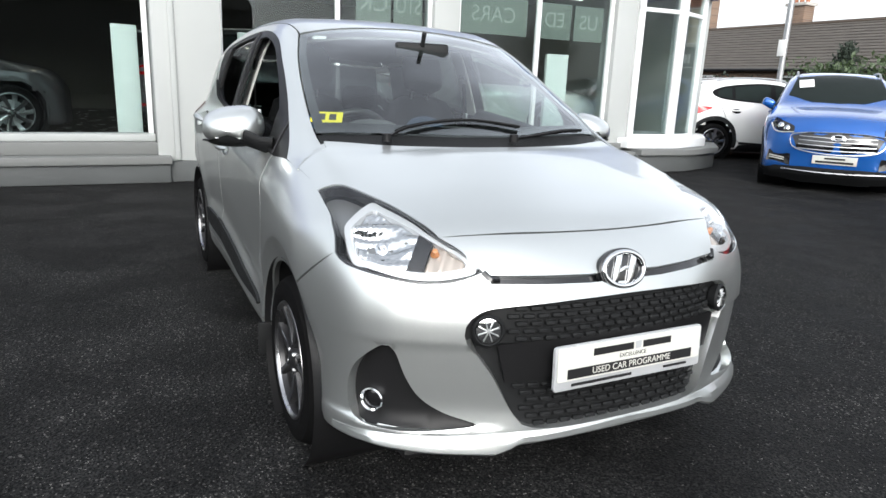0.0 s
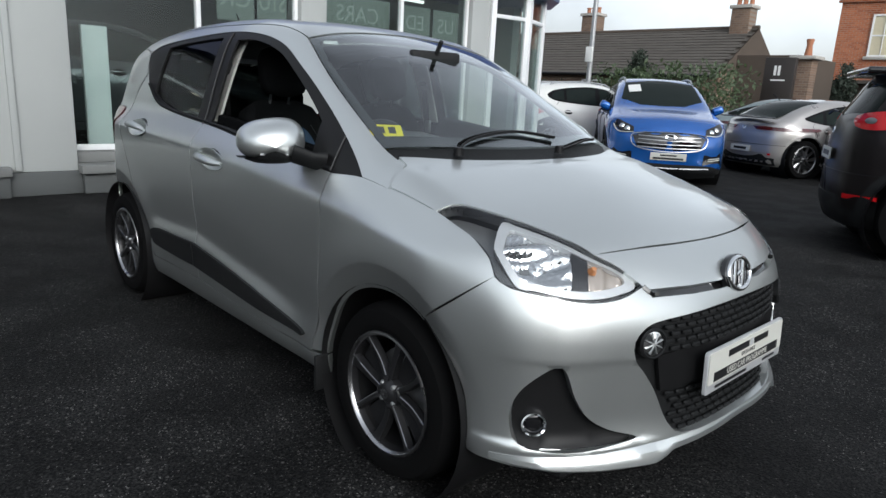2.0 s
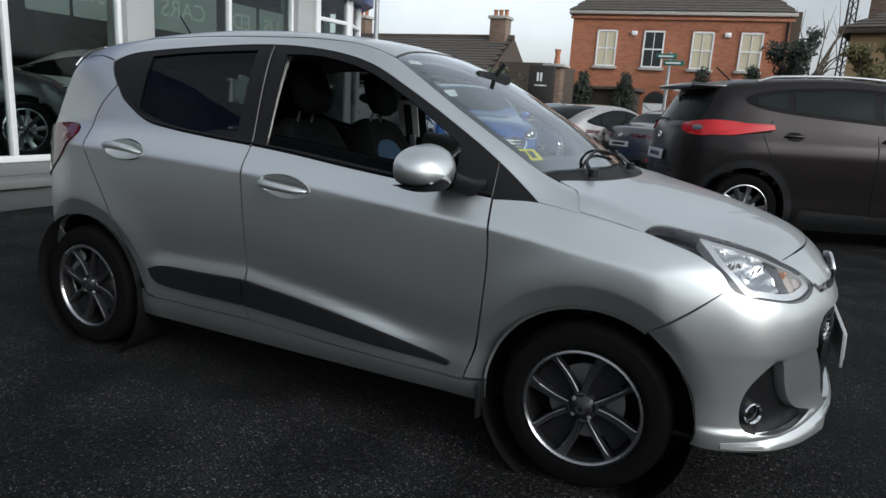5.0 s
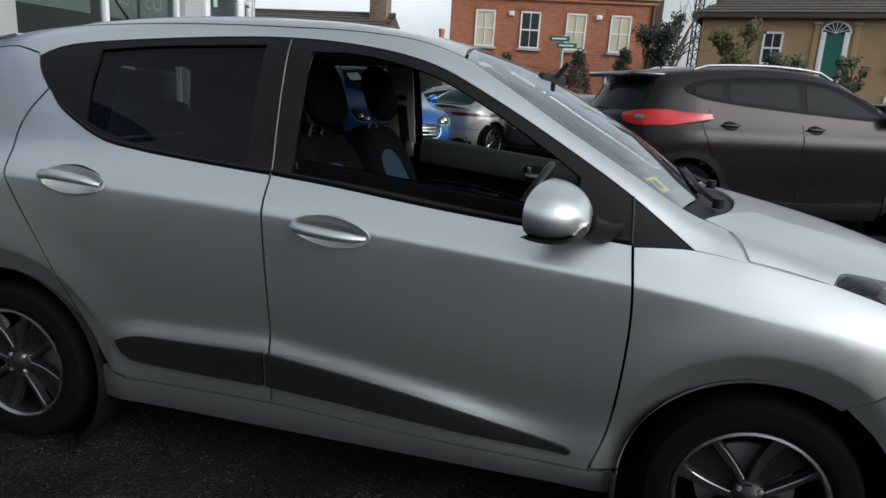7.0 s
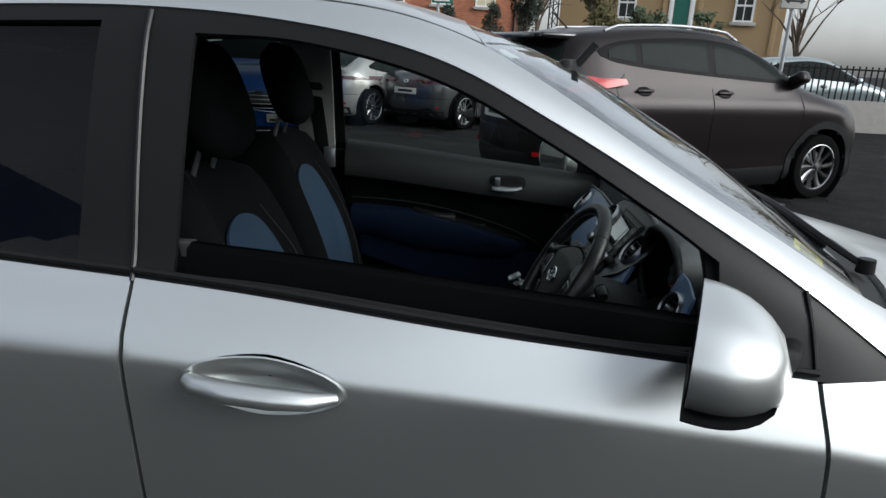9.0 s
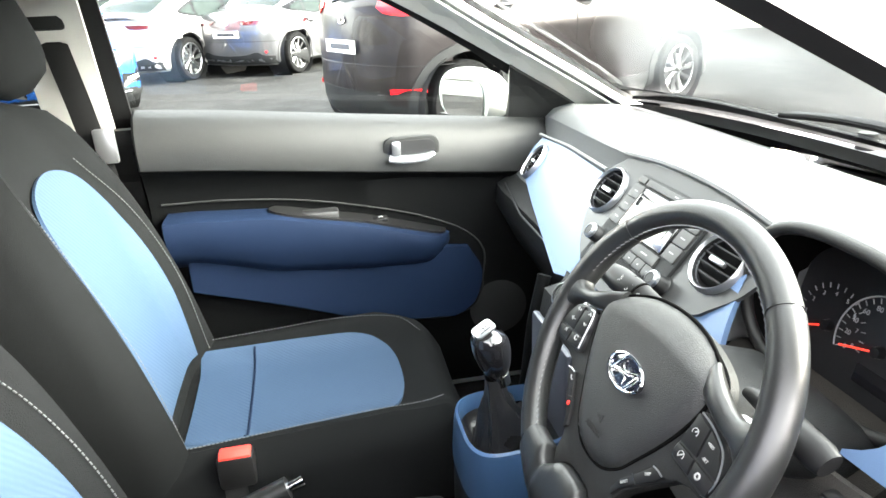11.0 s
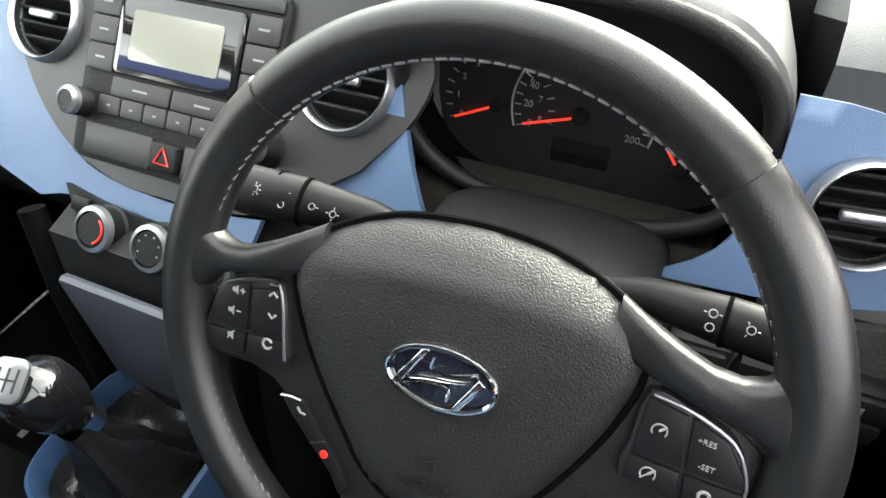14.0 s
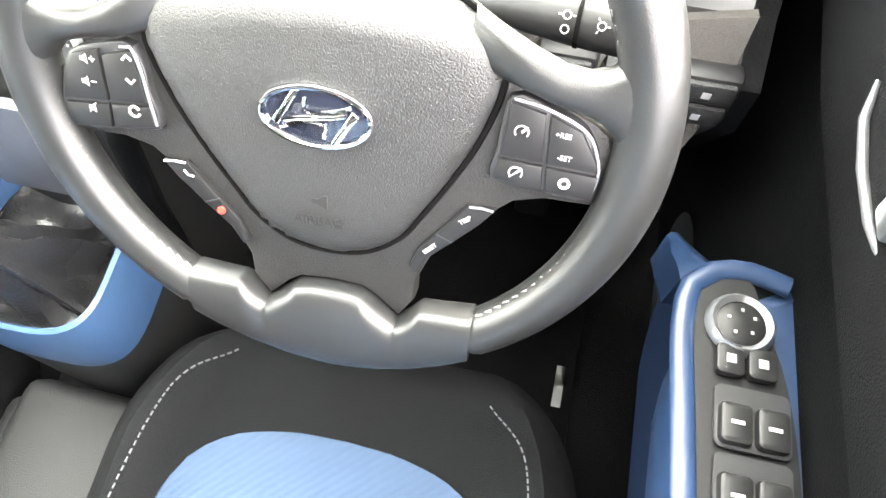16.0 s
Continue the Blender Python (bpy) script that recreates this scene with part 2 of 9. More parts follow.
# ---------------------------------------------------------------- building tools
def thing(name, m=None, label="", category="", group="", kind=""):
    ob = new(name)
    ob.empty_display_size = 0.1
    if m is not None:
        ob.matrix_world = m
    return tagged(ob, label, category, group, kind)


def finish(bm, name, material, smooth=40):
    me = bpy.data.meshes.new(name)
    bmesh.ops.recalc_face_normals(bm, faces=bm.faces)
    if smooth:
        lim = radians(smooth)
        for f in bm.faces:
            f.smooth = True
        for e in bm.edges:
            if len(e.link_faces) == 2 and e.calc_face_angle(0) > lim:
                e.smooth = False
    bm.to_mesh(me)
    bm.free()
    if material is not None:
        me.materials.append(material)
    return me


def part(name, bm, material, parent=None, label="", smooth=40):
    me = bm if isinstance(bm, bpy.types.Mesh) else finish(bm, name, material, smooth)
    ob = new(name, me)
    if parent is not None:
        ob.parent = parent
    return tagged(ob, label)


def solo(name, bm, material, label, category, m=None, group="", kind="", smooth=40):
    ob = new(name, finish(bm, name, material, smooth))
    if m is not None:
        ob.matrix_world = m
    return tagged(ob, label, category, group, kind)


def box(x0, y0, z0, x1, y1, z1, bevel=0.0, seg=2, bm=None, m=None):
    """Axis-aligned box with rounded edges; m lays it elsewhere."""
    own = bmesh.new()
    v = bmesh.ops.create_cube(own, size=1.0)["verts"]
    for q in v:
        q.co = Vector((x0 + (q.co.x + 0.5) * (x1 - x0), y0 + (q.co.y + 0.5) * (y1 - y0), z0 + (q.co.z + 0.5) * (z1 - z0)))
    if bevel:
        bmesh.ops.bevel(own, geom=own.edges[:], offset=bevel, segments=seg, affect="EDGES", profile=0.5)
    if m is not None:
        own.transform(m)
    return merge(bm, own)


def merge(bm, own):
    if bm is None:
        return own
    me = bpy.data.meshes.new("tmp")
    own.to_mesh(me)
    own.free()
    bm.from_mesh(me)
    bpy.data.meshes.remove(me)
    return bm


def lathe(profile, seg=32, m=None, bm=None, closed=False):
    """Turns a profile of (radius, height) about z."""
    own = bmesh.new()
    rings = []
    for r, z in profile:
        if r < 1e-6:
            rings.append([own.verts.new((0, 0, z))] * seg)
        else:
            rings.append([own.verts.new((r * math.cos(2 * math.pi * i / seg), r * math.sin(2 * math.pi * i / seg), z)) for i in range(seg)])
    pairs = list(zip(rings, rings[1:])) + ([(rings[-1], rings[0])] if closed else [])
    for a, b in pairs:
        for i in range(seg):
            j = (i + 1) % seg
            vs = list(dict.fromkeys((a[i], a[j], b[j], b[i])))
            if len(vs) > 2:
                try:
                    own.faces.new(vs)
                except ValueError:
                    pass
    if m is not None:
        own.transform(m)
    return merge(bm, own)


def tube(pts, r, seg=8, closed=False, bm=None, caps=True, flat=1.0, up=None):
    """A round or flattened tube along points; r may be a list."""
    own = bmesh.new()
    P = [Vector(p) for p in pts]
    n = len(P)
    rs = r if isinstance(r, (list, tuple)) else [r] * n
    prev = None
    rings = []
    for i in range(n):
        a = P[(i - 1) % n] if (closed or i > 0) else P[i]
        b = P[(i + 1) % n] if (closed or i < n - 1) else P[i]
        d = (b - a).normalized()
        if up is not None:
            s = d.cross(Vector(up)).normalized()
        elif prev is None:
            s = d.orthogonal().normalized()
        else:
            s = (prev - d * prev.dot(d)).normalized()
        prev = s
        t = s.cross(d).normalized()
        rings.append([own.verts.new(P[i] + rs[i] * (math.cos(2 * math.pi * k / seg) * s + flat * math.sin(2 * math.pi * k / seg) * t)) for k in range(seg)])
    for i in range(n if closed else n - 1):
        a, b = rings[i], rings[(i + 1) % n]
        for k in range(seg):
            own.faces.new((a[k], a[(k + 1) % seg], b[(k + 1) % seg], b[k]))
    if caps and not closed:
        own.faces.new(rings[0])
        own.faces.new(rings[-1][::-1])
    return merge(bm, own)


def crom(pts, step=0.02, closed=False):
    """Smooth line through points (any dimension), at about equal steps."""
    P = [np.array(p, float) for p in pts]
    n = len(P)
    out = []
    for i in range(n if closed else n - 1):
        p1, p2 = P[i], P[(i + 1) % n]
        p0 = P[(i - 1) % n] if (closed or i > 0) else 2 * p1 - p2
        p3 = P[(i + 2) % n] if (closed or i < n - 2) else 2 * p2 - p1
        k = max(1, int(np.linalg.norm(p2 - p1) / step))
        for j in range(k):
            t = j / k
            out.append(0.5 * (2 * p1 + (p2 - p0) * t + (2 * p0 - 5 * p1 + 4 * p2 - p3) * t * t + (3 * p1 - p0 - 3 * p2 + p3) * t ** 3))
    if not closed:
        out.append(P[-1])
    return out


def joined(*lines, step=0.02):
    """One closed outline out of smooth pieces that meet at corners."""
    out = []
    for ln in lines:
        c = crom(ln, step)
        out += c[:-1] if np.linalg.norm(c[-1] - np.array(lines[(lines.index(ln) + 1) % len(lines)][0], float)) < 1e-6 else c
    return out


def prism(outline, depth, m=None, bevel=0.0, bm=None, seg=2):
    """A flat outline (x, y) given thickness along z, from 0 to depth."""
    own = bmesh.new()
    f = own.faces.new([own.verts.new((p[0], p[1], 0)) for p in outline])
    r = bmesh.ops.extrude_face_region(own, geom=[f])
    for v in r["geom"]:
        if isinstance(v, bmesh.types.BMVert):
            v.co.z += depth
    if bevel:
        top = [e for e in own.edges if all(abs(v.co.z - depth) < 1e-6 for v in e.verts)]
        bmesh.ops.bevel(own, geom=top, offset=bevel, segments=seg, affect="EDGES", profile=0.5)
    bmesh.ops.triangulate(own, faces=[f for f in own.faces if len(f.verts) > 4])
    if m is not None:
        own.transform(m)
    return merge(bm, own)


def rounded_rect(w, h, r, n=5, cx=0.0, cy=0.0):
    out = []
    for sx, sy, a0 in ((1, 1, 0), (-1, 1, 90), (-1, -1, 180), (1, -1, 270)):
        for i in range(n + 1):
            a = radians(a0 + 90 * i / n)
            out.append((cx + sx * (w / 2 - r) + r * math.cos(a), cy + sy * (h / 2 - r) + r * math.sin(a)))
    return out


def loft(sections, bm=None, caps=True, closed=True):
    """Skin through rings of equal count."""
    own = bmesh.new()
    R = [[own.verts.new(tuple(p)) for p in s] for s in sections]
    for a, b in zip(R, R[1:]):
        n = len(a)
        for i in range(n if closed else n - 1):
            j = (i + 1) % n
            own.faces.new((a[i], a[j], b[j], b[i]))
    if caps and closed:
        for s in (R[0], R[-1][::-1]):
            c = own.verts.new(sum((v.co for v in s), Vector()) / len(s))
            for i in range(len(s)):
                own.faces.new((s[i], s[(i + 1) % len(s)], c))
    return merge(bm, own)


def frame_at(p, n, up=(0, 0, 1)):
    """Pose at p whose z axis points along n and whose y axis leans towards up."""
    z = Vector(n).normalized()
    x = Vector(up).cross(z)
    x = x.normalized() if x.length > 1e-4 else Vector((1, 0, 0))
    y = z.cross(x)
    return Matrix.Translation(p) @ Matrix((x, y, z)).transposed().to_4x4()


def inside(poly, pts):
    poly = np.array(poly)
    x, y = pts[:, 0], pts[:, 1]
    x0, y0 = poly[:, 0], poly[:, 1]
    x1, y1 = np.roll(x0, -1), np.roll(y0, -1)
    res = np.zeros(len(pts), bool)
    for a, b, c, d in zip(x0, y0, x1, y1):
        if b != d:
            cross = ((b > y) != (d > y)) & (x < (c - a) * (y - b) / (d - b) + a)
            res ^= cross
    return res


def lettering(text, size, material, parent, m, name="lettering", label=""):
    """Words in the built-in font as a thin mesh, centred at m."""
    cu = bpy.data.curves.new("t", "FONT")
    cu.body, cu.size, cu.align_x, cu.align_y, cu.extrude = text, size, "CENTER", "CENTER", 0.0004
    tmp = bpy.data.objects.new("t", cu)
    me = bpy.data.meshes.new_from_object(tmp)
    bpy.data.objects.remove(tmp)
    bpy.data.curves.remove(cu)
    me.name = name
    me.materials.clear()
    me.materials.append(material)
    ob = new(name, me)
    if parent is not None:
        ob.parent = parent
    ob.matrix_basis = m
    return tagged(ob, label)


# ---------------------------------------------------------------- car body surface
def spl(xs, ys):
    """Smooth table lookup."""
    xs, ys = np.array(xs, float), np.array(ys, float)
    d = np.gradient(ys, xs)

    def f(x):
        x = np.clip(np.asarray(x, float), xs[0], xs[-1])
        i = np.clip(np.searchsorted(xs, x, side="right") - 1, 0, len(xs) - 2)
        h = xs[i + 1] - xs[i]
        t = (x - xs[i]) / h
        return (1 + 2 * t) * (1 - t) ** 2 * ys[i] + t * (1 - t) ** 2 * h * d[i] + t * t * (3 - 2 * t) * ys[i + 1] + t * t * (t - 1) * h * d[i + 1]
    return f


def smax(a, b, k):
    h = np.maximum(k - np.abs(a - b), 0) / k
    return np.maximum(a, b) + h * h * k * 0.25


def shoulder(x):
    """Height of the crease along the flank."""
    return np.interp(x, [-2.9, -2.3, -1.43, -.9, -.37, 0.0, .3], [.985, .957, .925, .888, .846, .80, .77])


def flank_points():
    """Rows of (x, z) along the shoulder crease and the wheel-arch lips, so that the sheets bend there."""
    out = []
    for d in (-.012, -.002, .008, .02):
        out += [(x, float(shoulder(x)) + d) for x in np.arange(-2.75, .28, .02)]
    for ax in (0.0, -2.385):
        for r in (.392, .408, .415):
            out += [(ax + r * math.cos(a), .295 + r * math.sin(a)) for a in np.arange(-.3, math.pi + .3, .05)]
    return np.array(out)


class Shell:
    """A car body as the meeting of side, top, nose and tail surfaces, with rounded edges."""
    plan_w = (([-3.0, -2.8, -2.6, -2.385, -2.1, -1.6, -1.0, -0.5, 0.0, 0.25, 0.5, 0.7, 0.9], [.70, .765, .80, .822, .818, .815, .815, .815, .825, .825, .805, .775, .72]))
    side_s = (([.10, .20, .26, .33, .42, .55, .68, .79, .842, .852, .862, .872, .882, .93, 1.0, 1.1, 1.2, 1.3, 1.40, 1.50], [.85, .925, .957, .962, .957, .975, .982, .983, .982, .9815, .979, .974, .968, .936, .893, .856, .816, .772, .72, .66]))
    top_c = (([-3.1, -2.95, -2.85, -2.75, -2.6, -2.3, -1.9, -1.5, -1.2, -1.0, -0.85, -0.7, -0.5, -0.3, -0.13, -0.05, 0.05, 0.2, 0.4, 0.55, 0.66, 0.75, .9],
              [0.5, .98, 1.15, 1.36, 1.42, 1.475, 1.51, 1.515, 1.50, 1.465, 1.41, 1.338, 1.228, 1.12, 1.027, .998, .985, .955, .905, .855, .80, .73, .55]))
    sweep = (([-3.1, -2.6, -1.9, -1.2, -.9, -.4, -.1, .1, .4, .7, .9], [-.2, -.1, 0, .1, .2, .24, .24, .15, .2, .3, .3]))
    crown = (([-3.1, -2.6, -1.9, -1.2, -.9, -.4, -.1, .1, .4, .7, .9], [.1, .10, .09, .08, .06, .03, .04, .10, .12, .12, .1]))
    nose_c = (([.10, .17, .22, .28, .36, .45, .55, .62, .68, .74, .80, .9, 1.0], [.66, .715, .755, .762, .752, .752, .752, .745, .728, .70, .66, .58, .45]))
    nose_p = (([0, .15, .3, .42, .52, .60, .68, .76, .84], [0, .005, .026, .066, .108, .148, .205, .31, .52]))
    tail_c = (([.10, .25, .4, .6, .75, .9, 1.05, 1.2, 1.36, 1.5], [-2.80, -2.89, -2.925, -2.935, -2.93, -2.91, -2.88, -2.83, -2.77, -2.7]))
    tail_p = (([0, .2, .4, .6, .7, .8], [0, .01, .04, .11, .2, .42]))

    def __init__(self, sx=1.0, sy=1.0, sz=1.0, top=None, tail=None):
        self.s = (sx, sy, sz)
        self.creased = top is None
        self.fw, self.fs = spl(*self.plan_w), spl(*self.side_s)
        self.ft = spl(*(top or self.top_c))
        self.fsw, self.fcr = spl(*self.sweep), spl(*self.crown)
        self.fn, self.fnp, self.ftl, self.ftp = spl(*self.nose_c), spl(*self.nose_p), spl(*(tail or self.tail_c)), spl(*self.tail_p)

    def g(self, P):
        x, y, z = P[:, 0] / self.s[0], np.abs(P[:, 1]) / self.s[1], P[:, 2] / self.s[2]
        st = lambda v: np.clip(v, 0, 1) ** 2 * (3 - 2 * np.clip(v, 0, 1))
        zs = z
        if self.creased:
            # the shoulder crease climbs from the wing to the tail lamp
            zs = z - (shoulder(x) - .862) * st((z - .55) / .22) * st((1.10 - z) / .16)
        side = y - self.fw(x) * self.fs(zs)
        if self.creased:
            # a crease along the lower door, where the skin flares out to the moulding
            zl = np.interp(x, [-1.95, -1.86, -1.42, -1.1, -.8, -.49, -.4], [.46, .474, .487, .45, .404, .35, .335])
            fade = st((x + 2.06) / .2) * st((-.40 - x) / .45)
            side = side - .017 * fade * (st((zl + .07 - z) / .085) * st((z - zl + .24) / .2)) + .006 * fade * st((zl + .22 - z) / .16) * st((z - zl + .02) / .08)
        crest = self.ft(x + self.fsw(x) * y * y) - self.fcr(x) * y * y
        if self.creased:
            # the windscreen bows out between its pillars
            crest = crest + .035 * st((x + 1.05) / .45) * st((-.10 - x) / .35) * np.clip(1 - (y / .6) ** 2, -.2, 1)
        top = (z - crest) * 0.8
        front = x - (self.fn(z) - self.fnp(y))
        if self.creased:
            # lips tucked in round the wheel openings, and the set-in cheek beside the lamp pocket
            for ax, fl in ((0.0, .010), (-2.385, .006)):
                r = np.hypot(x - ax, z - .295)
                side = side + (.022 * np.clip((.412 - r) / .07, 0, 1.3) - fl * st((.56 - r) / .15)) * st((z - .16) / .1)
            front = front + .016 * st((.545 - z) / .014) * st((y - .34) / .2) * st((z - .30) / .02)
        tail = (self.ftl(z) + self.ftp(y)) - x
        return smax(smax(smax(side, top, 0.10), front, 0.07), tail, 0.08)

    def normal(self, P):
        e = 0.004
        n = np.stack([self.g(P + np.eye(3)[i] * e) - self.g(P - np.eye(3)[i] * e) for i in range(3)], 1)
        return n / np.linalg.norm(n, axis=1)[:, None]

    def cast(self, O, D, far=1.6, steps=70):
        """From O (an inner base point), the outermost crossing along D."""
        O, D = np.atleast_2d(O).astype(float), np.atleast_2d(D).astype(float)
        D = np.broadcast_to(D, O.shape)
        lo, hi = np.zeros(len(O)), np.full(len(O), far)
        done = np.zeros(len(O), bool)
        for k in range(steps):
            s = far * (1 - k / steps)
            hit = (self.g(O + D * s) < 0) & ~done
            lo[hit], hi[hit] = s, s + far / steps
            done |= hit
        for _ in range(18):
            m = (lo + hi) / 2
            i = self.g(O + D * m[:, None]) < 0
            lo, hi = np.where(i, m, lo), np.where(i, hi, m)
        return O + D * lo[:, None]

    def lay(self, view, ab):
        """Points of a 2D view onto the body. Views: R and L side (x, z), T top (x, y), F front (y, z), B back (y, z), C round the nose (angle * 0.65, z), or a triple of axes and origin."""
        ab = np.atleast_2d(np.array(ab, float))
        a, b = ab[:, 0], ab[:, 1]
        o = np.zeros(len(a))
        if view in ("R", "L"):
            s = -1 if view == "R" else 1
            return self.cast(np.stack([a, o, b], 1), np.array([0, s, 0]), 1.2)
        if view == "T":
            return self.cast(np.stack([a, b, o + 0.55 * self.s[2]], 1), np.array([0, 0, 1]), 1.3 * self.s[2])
        if view == "F":
            return self.cast(np.stack([o, a, b], 1), np.array([1, 0, 0]), 1.2 * self.s[0])
        if view == "B":
            return self.cast(np.stack([o - 2.2 * self.s[0], a, b], 1), np.array([-1, 0, 0]), 1.1 * self.s[0])
        if view == "C":
            f = a / 0.65
            return self.cast(np.stack([o + 0.1, o, b], 1), np.stack([np.cos(f), np.sin(f), o], 1), 1.3)
        U, V, D, O = view
        return self.cast(np.array(O) + a[:, None] * np.array(U) + b[:, None] * np.array(V), np.array(D), 1.2)

    def panel(self, name, outline, view, material, parent, holes=(), res=0.035, off=0.0, thick=0.006, label="", lift=None, extra=None):
        """A sheet cut to the outline, laid on the body and given thickness inwards. lift(P) may raise points along the normal."""
        from mathutils.geometry import delaunay_2d_cdt
        loops = [outline, *holes]
        pts, edges = [], []
        for lp in loops:
            k = len(pts)
            pts += [tuple(p) for p in lp]
            edges += [(k + i, k + (i + 1) % len(lp)) for i in range(len(lp))]
        B = np.array(pts)
        lo, hi = B.min(0), B.max(0)
        gx, gy = np.meshgrid(np.arange(lo[0] + res / 2, hi[0], res), np.arange(lo[1] + res / 2, hi[1], res))
        G = np.stack([gx.ravel(), gy.ravel()], 1)
        if len(G):
            keep = inside(outline, G)
            for h in holes:
                keep &= ~inside(h, G)
            G = G[keep]
            if len(G):
                d = np.min(np.linalg.norm(G[:, None] - B[None], axis=2), axis=1)
                G = G[d > res * 0.45]
        if extra is not None:
            X = extra[inside(outline, extra)]
            for h in holes:
                X = X[~inside(h, X)]
            X = X[np.min(np.linalg.norm(X[:, None] - B[None], axis=2), axis=1) > .005] if len(X) else X
            if len(X):
                G = np.concatenate([G[np.min(np.linalg.norm(G[:, None] - X[None], axis=2), axis=1) > .009], X])
        allp = [Vector(p) for p in pts] + [Vector(p) for p in G]
        vs, es, fs, *_ = delaunay_2d_cdt(allp, edges, [], 0, 1e-6)
        V2 = np.array([tuple(v) for v in vs])
        fs = [(f[0], f[i], f[i + 1]) for f in fs for i in range(1, len(f) - 1)]
        cen = np.array([V2[list(f)].mean(0) for f in fs])
        ok = inside(outline, cen)
        for h in holes:
            ok &= ~inside(h, cen)
        fs = [f for f, k in zip(fs, ok) if k]
        P = self.lay(view, V2)
        N = self.normal(P)
        if lift is not None:
            P = P + N * lift(P)[:, None]
        top = P + N * off
        n = len(top)
        first = np.cross(top[[f[1] for f in fs]] - top[[f[0] for f in fs]], top[[f[2] for f in fs]] - top[[f[0] for f in fs]])
        flip = (first * N[[f[0] for f in fs]]).sum(1) < 0
        fs = [f[::-1] if k else f for f, k in zip(fs, flip)]
        verts, faces = [tuple(p) for p in top], [tuple(f) for f in fs]
        nt = len(faces)
        if thick:
            verts += [tuple(p) for p in top - N * thick]
            count = {}
            for f in fs:
                for i in range(3):
                    e = (f[i], f[(i + 1) % 3])
                    count[e] = count.get(e, 0) + 1
            faces += [tuple(n + i for i in f[::-1]) for f in fs]
            for a, b in count:
                if (b, a) not in count:
                    faces.append((b, a, n + a, n + b))
        me = bpy.data.meshes.new(name)
        me.from_pydata(verts, [], faces)
        me.materials.append(material)
        sm = np.zeros(len(faces), bool)
        sm[:nt] = True
        me.polygons.foreach_set("use_smooth", sm)
        cn = []
        if lift is None:
            for k, p in enumerate(me.polygons):
                cn += [tuple(N[i]) if k < nt else (0.0, 0.0, 0.0) for i in p.vertices]
            me.normals_split_custom_set(cn)
        ob = new(name, me)
        ob.parent = parent
        return tagged(ob, label)

    def seam(self, line, view, parent, r=0.003, material=None, name="panel_gap", off=0.0, step=0.03):
        P = self.lay(view, crom(line, step))
        P = P + self.normal(P) * off
        return part(name, tube([tuple(p) for p in P], r, 6), material or M["satin_black"], parent)

    def at(self, view, a, b, up=(0, 0, 1), off=0.0):
        """Pose on the surface, z outwards."""
        P = self.lay(view, [(a, b)])
        n = self.normal(P)[0]
        return frame_at(Vector(P[0]) + Vector(n) * off, n, up)

# ---------------------------------------------------------------- ground
def ground_sheet():
    bm = bmesh.new()
    n = 40
    xs = sorted(set(np.round(np.concatenate([np.linspace(-300, 300, 13), np.linspace(-14, 10, n), ]), 3)))
    ys = sorted(set(np.round(np.concatenate([np.linspace(-300, 300, 13), np.linspace(-8, 20, n), ]), 3)))
    grid = [[bm.verts.new((x, y, 0.004 * noise.noise((x * .5, y * .5, 0)) - .004 if abs(x) < 15 and abs(y) < 21 else -.004)) for y in ys] for x in xs]
    for i in range(len(xs) - 1):
        for j in range(len(ys) - 1):
            bm.faces.new((grid[i][j], grid[i + 1][j], grid[i + 1][j + 1], grid[i][j + 1]))
    return solo("ground", bm, M["asphalt"], "dark worn asphalt forecourt with pale chips", "ground", kind="structure")


ground_sheet()


